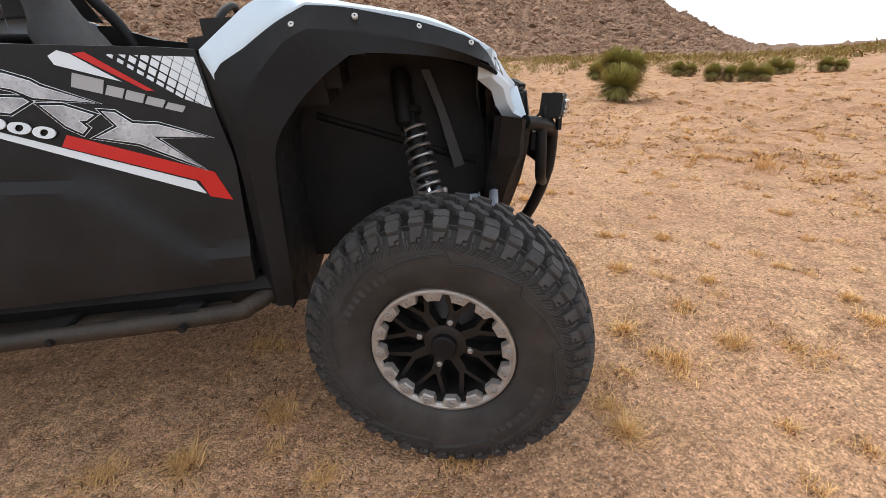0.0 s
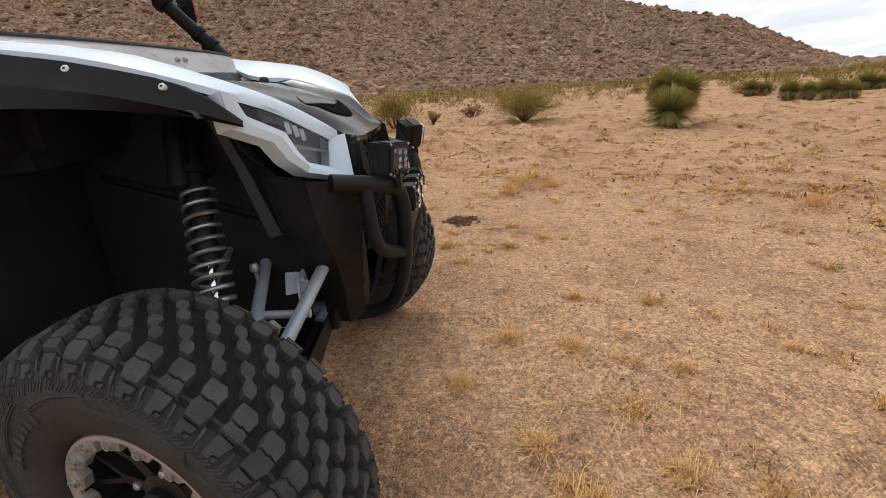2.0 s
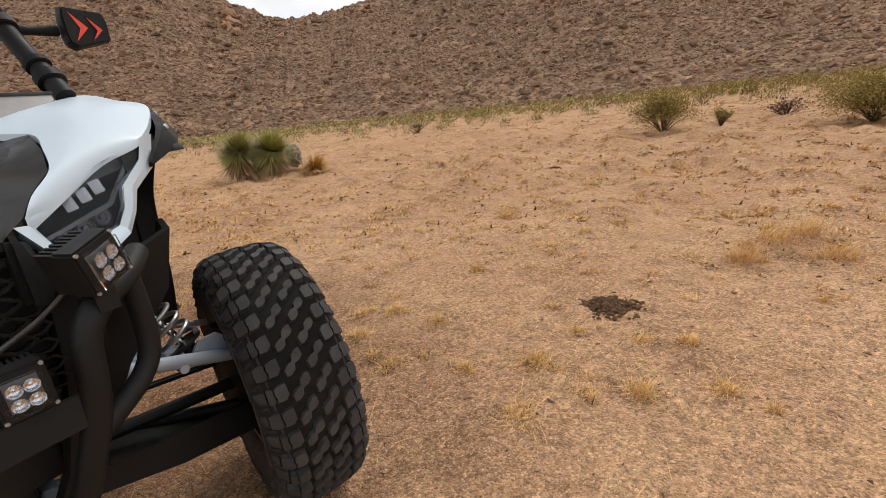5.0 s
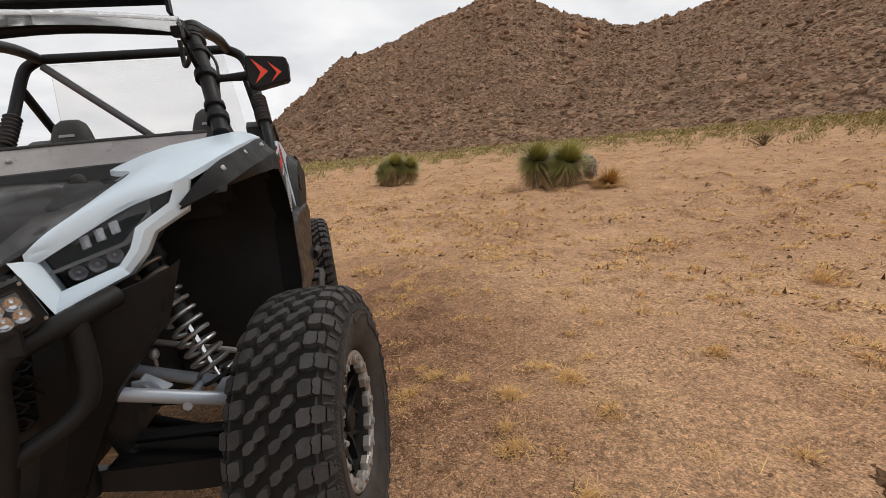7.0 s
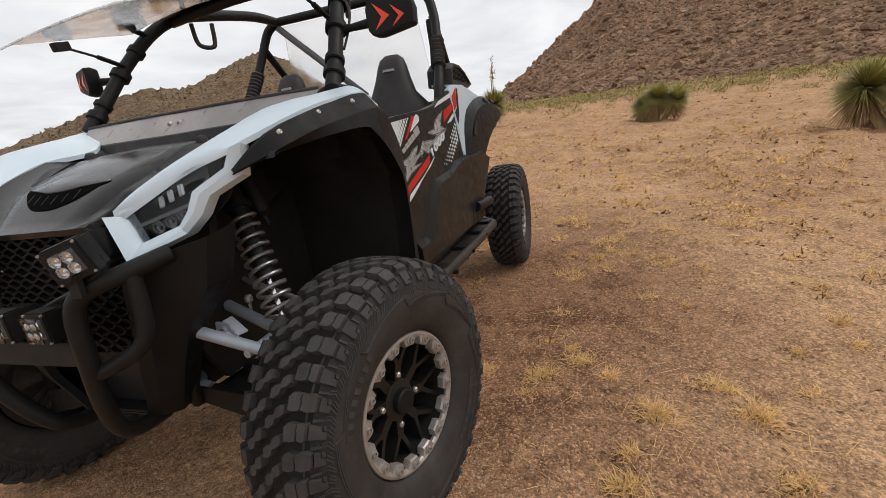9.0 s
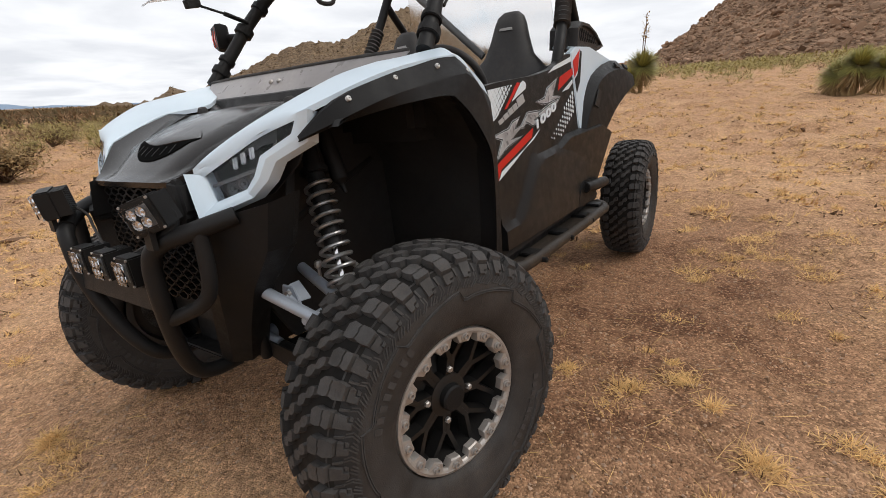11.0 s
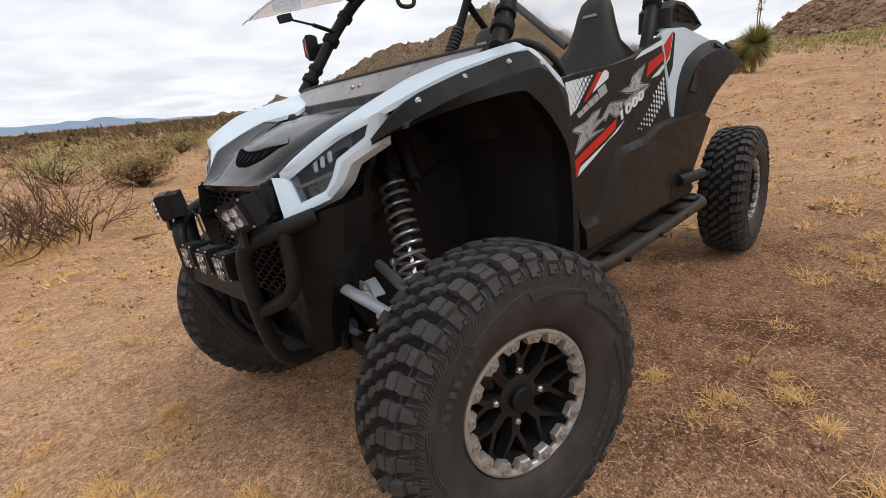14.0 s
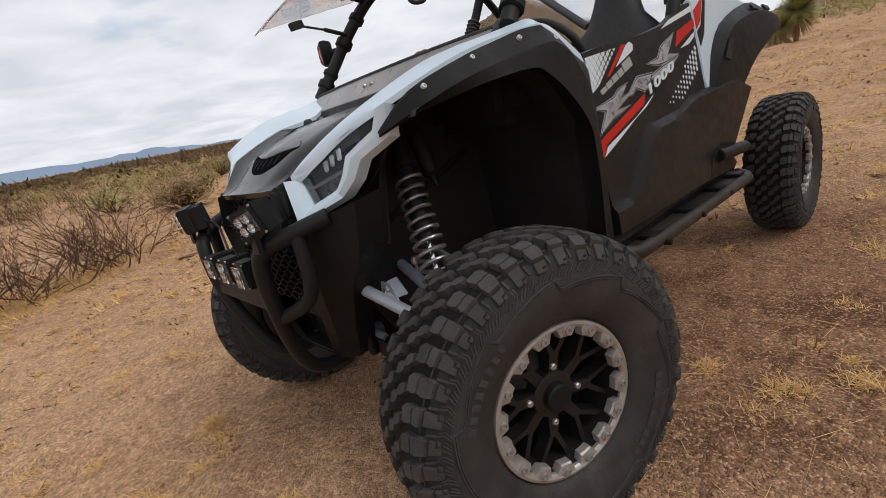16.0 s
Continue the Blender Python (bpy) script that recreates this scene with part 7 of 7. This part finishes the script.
tx, ty = np.array([p[0] for p in TUFTS]), np.array([p[1] for p in TUFTS])
near = tufts(tx, ty, 260, rng.uniform(0.040, 0.085, len(tx)), rng.uniform(0.05, 0.10, len(tx)), 0.0024, 0.15)
long_ = tufts(tx, ty, 34, rng.uniform(0.09, 0.17, len(tx)), rng.uniform(0.08, 0.16, len(tx)), 0.0020, 0.0, rise=0.22)
# dark slivers round each tuft: its shade and dead base put into colour
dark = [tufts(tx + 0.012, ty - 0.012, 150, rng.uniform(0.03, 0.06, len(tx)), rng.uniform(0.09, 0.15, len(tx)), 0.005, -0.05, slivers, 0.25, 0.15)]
x, y = strewn(1150, 0.8, 7.0, 0.85)
ok = clear_of_car(x, y) & ((np.hypot(x - 0.3, y - 0.3) > 2.8) | (rng.uniform(0, 1, len(x)) < 0.35))
x, y = x[ok], y[ok]
n = len(x)
near2 = tufts(x, y, 100, rng.uniform(0.025, 0.070, n), rng.uniform(0.03, 0.11, n), 0.0026, 0.2)
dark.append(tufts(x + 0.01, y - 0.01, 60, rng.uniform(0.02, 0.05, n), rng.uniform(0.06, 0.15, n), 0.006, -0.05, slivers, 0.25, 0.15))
x, y = strewn(12000, 3.4, 30, 0.8)
x, y = x[vnoise(x / 0.40, y / 0.40, 8) > 0.42], y[vnoise(x / 0.40, y / 0.40, 8) > 0.42]
n = len(x)
mid_ = tufts(x, y, 44, rng.uniform(0.035, 0.095, n), rng.uniform(0.08, 0.24, n), 0.013, 0.15, slivers, 0.3, 0.85)
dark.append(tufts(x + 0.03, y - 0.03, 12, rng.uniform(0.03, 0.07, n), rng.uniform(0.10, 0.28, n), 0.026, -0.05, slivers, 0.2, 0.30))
x, y = strewn(5200, 20, 85, 0.8)
n = len(x)
far_ = tufts(x, y, 22, rng.uniform(0.07, 0.16, n), rng.uniform(0.15, 0.40, n), 0.035, 0.1, slivers, rise=0.7)
dark.append(tufts(x + 0.05, y - 0.05, 6, rng.uniform(0.06, 0.14, n), rng.uniform(0.2, 0.5, n), 0.08, 0.0, slivers))
x, y = strewn(3400, 2.4, 13, 0.8)
ok = clear_of_car(x, y)
x, y = x[ok], y[ok]
n = len(x)
mid2 = tufts(x, y, 44, rng.uniform(0.035, 0.095, n), rng.uniform(0.04, 0.15, n), 0.0055, 0.15, slivers, 0.4, 0.8)
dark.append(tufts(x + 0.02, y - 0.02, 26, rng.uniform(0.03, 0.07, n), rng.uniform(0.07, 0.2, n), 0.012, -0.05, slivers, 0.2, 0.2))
v, f = joined([near, long_, near2, mid2, mid_, far_])
tagged(bulk("dry_grass_tufts", v, f, M_STRAW), "short golden dry grass tufts over the sand", "grass", kind="stuff")
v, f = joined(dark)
tagged(bulk("tuft_base_shade", v, f, M_TUFTSHADE), "dark brown slivers for dead bases and shade round the grass tufts", "litter", kind="stuff")

# loose straws lying about
x, y = strewn(1500, 0.4, 5.5, 0.9)
n = len(x)
a = rng.uniform(0, 6.28, n)
d = np.stack([np.cos(a), np.sin(a), rng.uniform(-0.02, 0.08, n)], -1)
o = np.stack([x, y, ground_z(x, y) + 0.004], -1)
sets = [blades(o, d, rng.uniform(0.03, 0.16, n), rng.uniform(0.0012, 0.003, n), np.zeros(n))]
for cx, cy in ((1.2, 1.9), (1.35, 2.15), (0.9, 1.75), (-0.3, 1.55), (-0.6, 1.15), (1.5, 0.7), (0.6, 2.2), (-0.4, -0.9), (1.0, -0.5)):
    m = 18
    a = rng.normal(rng.uniform(0, 6.28), 0.8, m)
    ox, oy = cx + rng.normal(0, 0.07, m), cy + rng.normal(0, 0.07, m)
    sets.append(blades(np.stack([ox, oy, ground_z(ox, oy) + 0.006], -1), np.stack([np.cos(a), np.sin(a), rng.uniform(-0.02, 0.12, m)], -1), rng.uniform(0.05, 0.15, m), rng.uniform(0.0010, 0.0022, m), np.zeros(m)))
v, f = joined(sets)
tagged(bulk("loose_straw", v, f, M_STRAW), "loose pale straws lying on the sand", "straw", kind="stuff")

# gravel and clods
grit = []
for k in range(8):
    corners = np.array([(1, 0, 0), (-1, 0, 0), (0, 1, 0), (0, -1, 0), (0, 0, 1), (0, 0, -1)], float)
    corners = (corners + rng.normal(0, 0.22, (6, 3))) * np.array([1.1, 1.0, 0.75])
    grit.append((corners, np.array([(0, 2, 4), (2, 1, 4), (1, 3, 4), (3, 0, 4), (2, 0, 5), (1, 2, 5), (3, 1, 5), (0, 3, 5)])))
x, y = strewn(27000, 0.3, 3.8, 0.75)
s = 0.0026 + 0.0060 * rng.uniform(0, 1, len(x)) ** 3
v1, f1 = scatter(grit, np.stack([x, y, ground_z(x, y) + s * 0.2], -1), s, rng)
tagged(bulk("gravel", v1.tolist(), f1.tolist(), M_PEBBLE), "fine loose gravel on sandy ground", "gravel", kind="stuff")
M_CLOD = mat("soil_clod", (0.20, 0.115, 0.066), 0.95, var=0.35, scale=3, island=0.35, spec=0.1)
x, y = strewn(15000, 0.8, 26, 0.85)
ok = clear_of_car(x, y)
x, y = x[ok], y[ok]
dist = np.hypot(x, y)
s = (0.006 + 0.020 * rng.uniform(0, 1, len(x)) ** 2) * np.clip(dist / 4, 0.6, 1.7)
v1, f1 = scatter(grit, np.stack([x, y, ground_z(x, y) - s * 0.35], -1), s, rng)
tagged(bulk("soil_clods", v1.tolist(), f1.tolist(), M_CLOD), "small crumbly brown soil clods", "soil", kind="stuff")

# dung heaps
for px, py, w, k in ((0.56, 2.40, 0.16, 900), (-1.88, 7.45, 0.16, 90)):
    heap = thing("dung_heap", "dark dry heap of animal dung on sand", "dung", m=pose(px, py, float(ground_z(px, py))))
    n = k
    p = np.stack([rng.normal(0, w * 0.42, n), rng.normal(0, w * 0.38, n), np.zeros(n)], -1)
    p[:, 2] = w * 0.22 * np.exp(-(np.hypot(p[:, 0], p[:, 1]) / (0.55 * w)) ** 2) * rng.uniform(0.1, 1.0, n) - 0.004
    v1, f1 = scatter(grit, p, 0.005 + 0.018 * rng.uniform(0, 1, n) ** 2, rng)
    ob = bulk("crumbled_mass", v1.tolist(), f1.tolist(), M_DUNG)
    ob.parent = heap
    tagged(ob, "crumbly dark brown droppings", kind="stuff")
for px, py, sz in ((-0.42, -4.75, 0.10), (-3.0, 2.95, 0.03)):
    v1, f1 = rock_shapes(1, 2, int(px * 7))[0]
    ob = bulk("rock", (v1 * np.array([1.6, 1.0, 0.5]) * sz).tolist(), f1.tolist(), M_CLOD)
    ob.matrix_basis = pose(px, py, float(ground_z(px, py)))
    tagged(ob, "flat dark brown rock on sand", "rock")

# belts of low shrubs towards the hills and over the plain


def belt(n, a0, a1, r0, r1, low, high, count, seed, width=0.30):
    g = np.random.default_rng(seed)
    a, r = np.radians(g.uniform(a0, a1, n)), r0 + (r1 - r0) * g.uniform(0, 1, n) ** 0.8
    x, y = r * np.cos(a), r * np.sin(a)
    h = g.uniform(low, high, n)
    X, Y, H = np.repeat(x, count), np.repeat(y, count), np.repeat(h, count)
    m = n * count
    ox, oy = X + g.normal(0, 0.42, m) * H, Y + g.normal(0, 0.42, m) * H
    o = np.stack([ox, oy, terrain(ox, oy) + H * g.uniform(0.0, 0.75, m)], -1)
    return slivers(o, burst(g, m, -0.1), H * g.uniform(0.25, 0.55, m), H * width * g.uniform(0.35, 0.8, m), g.uniform(0, 0.2, m))


v, f = joined([belt(420, 44, 196, 24, 60, 0.25, 0.7, 130, 71, 0.12), belt(1500, 40, 200, 42, 112, 0.5, 1.3, 60, 72, 0.20), belt(200, -125, -55, 16, 40, 0.35, 0.8, 130, 73, 0.09)])
tagged(bulk("green_desert_scrub", v, f, M_CREOS), "olive-green low desert scrub at the foot of the hills", "scrub", kind="stuff")
v, f = joined([belt(300, 44, 196, 22, 100, 0.3, 0.7, 90, 75, 0.08), belt(650, -130, -50, 13, 60, 0.3, 0.75, 120, 76, 0.08), belt(2000, -135, -40, 36, 260, 0.5, 1.2, 50, 77, 0.20)])
tagged(bulk("dry_brown_scrub", v, f, mat("dry_scrub", (0.185, 0.108, 0.054), 0.9, var=0.4, scale=0.5, island=0.5, spec=0.1)), "dry brown and straw-coloured desert scrub", "scrub", kind="stuff")
v, f = joined([belt(2200, -135, -40, 30, 260, 0.6, 1.4, 44, 74, 0.26)])
tagged(bulk("olive_plain_scrub", v, f, mat("olive_brown_scrub", (0.150, 0.108, 0.054), 0.9, var=0.45, scale=0.3, island=0.5, spec=0.1)), "olive-brown low scrub over the far plain", "scrub", kind="stuff")
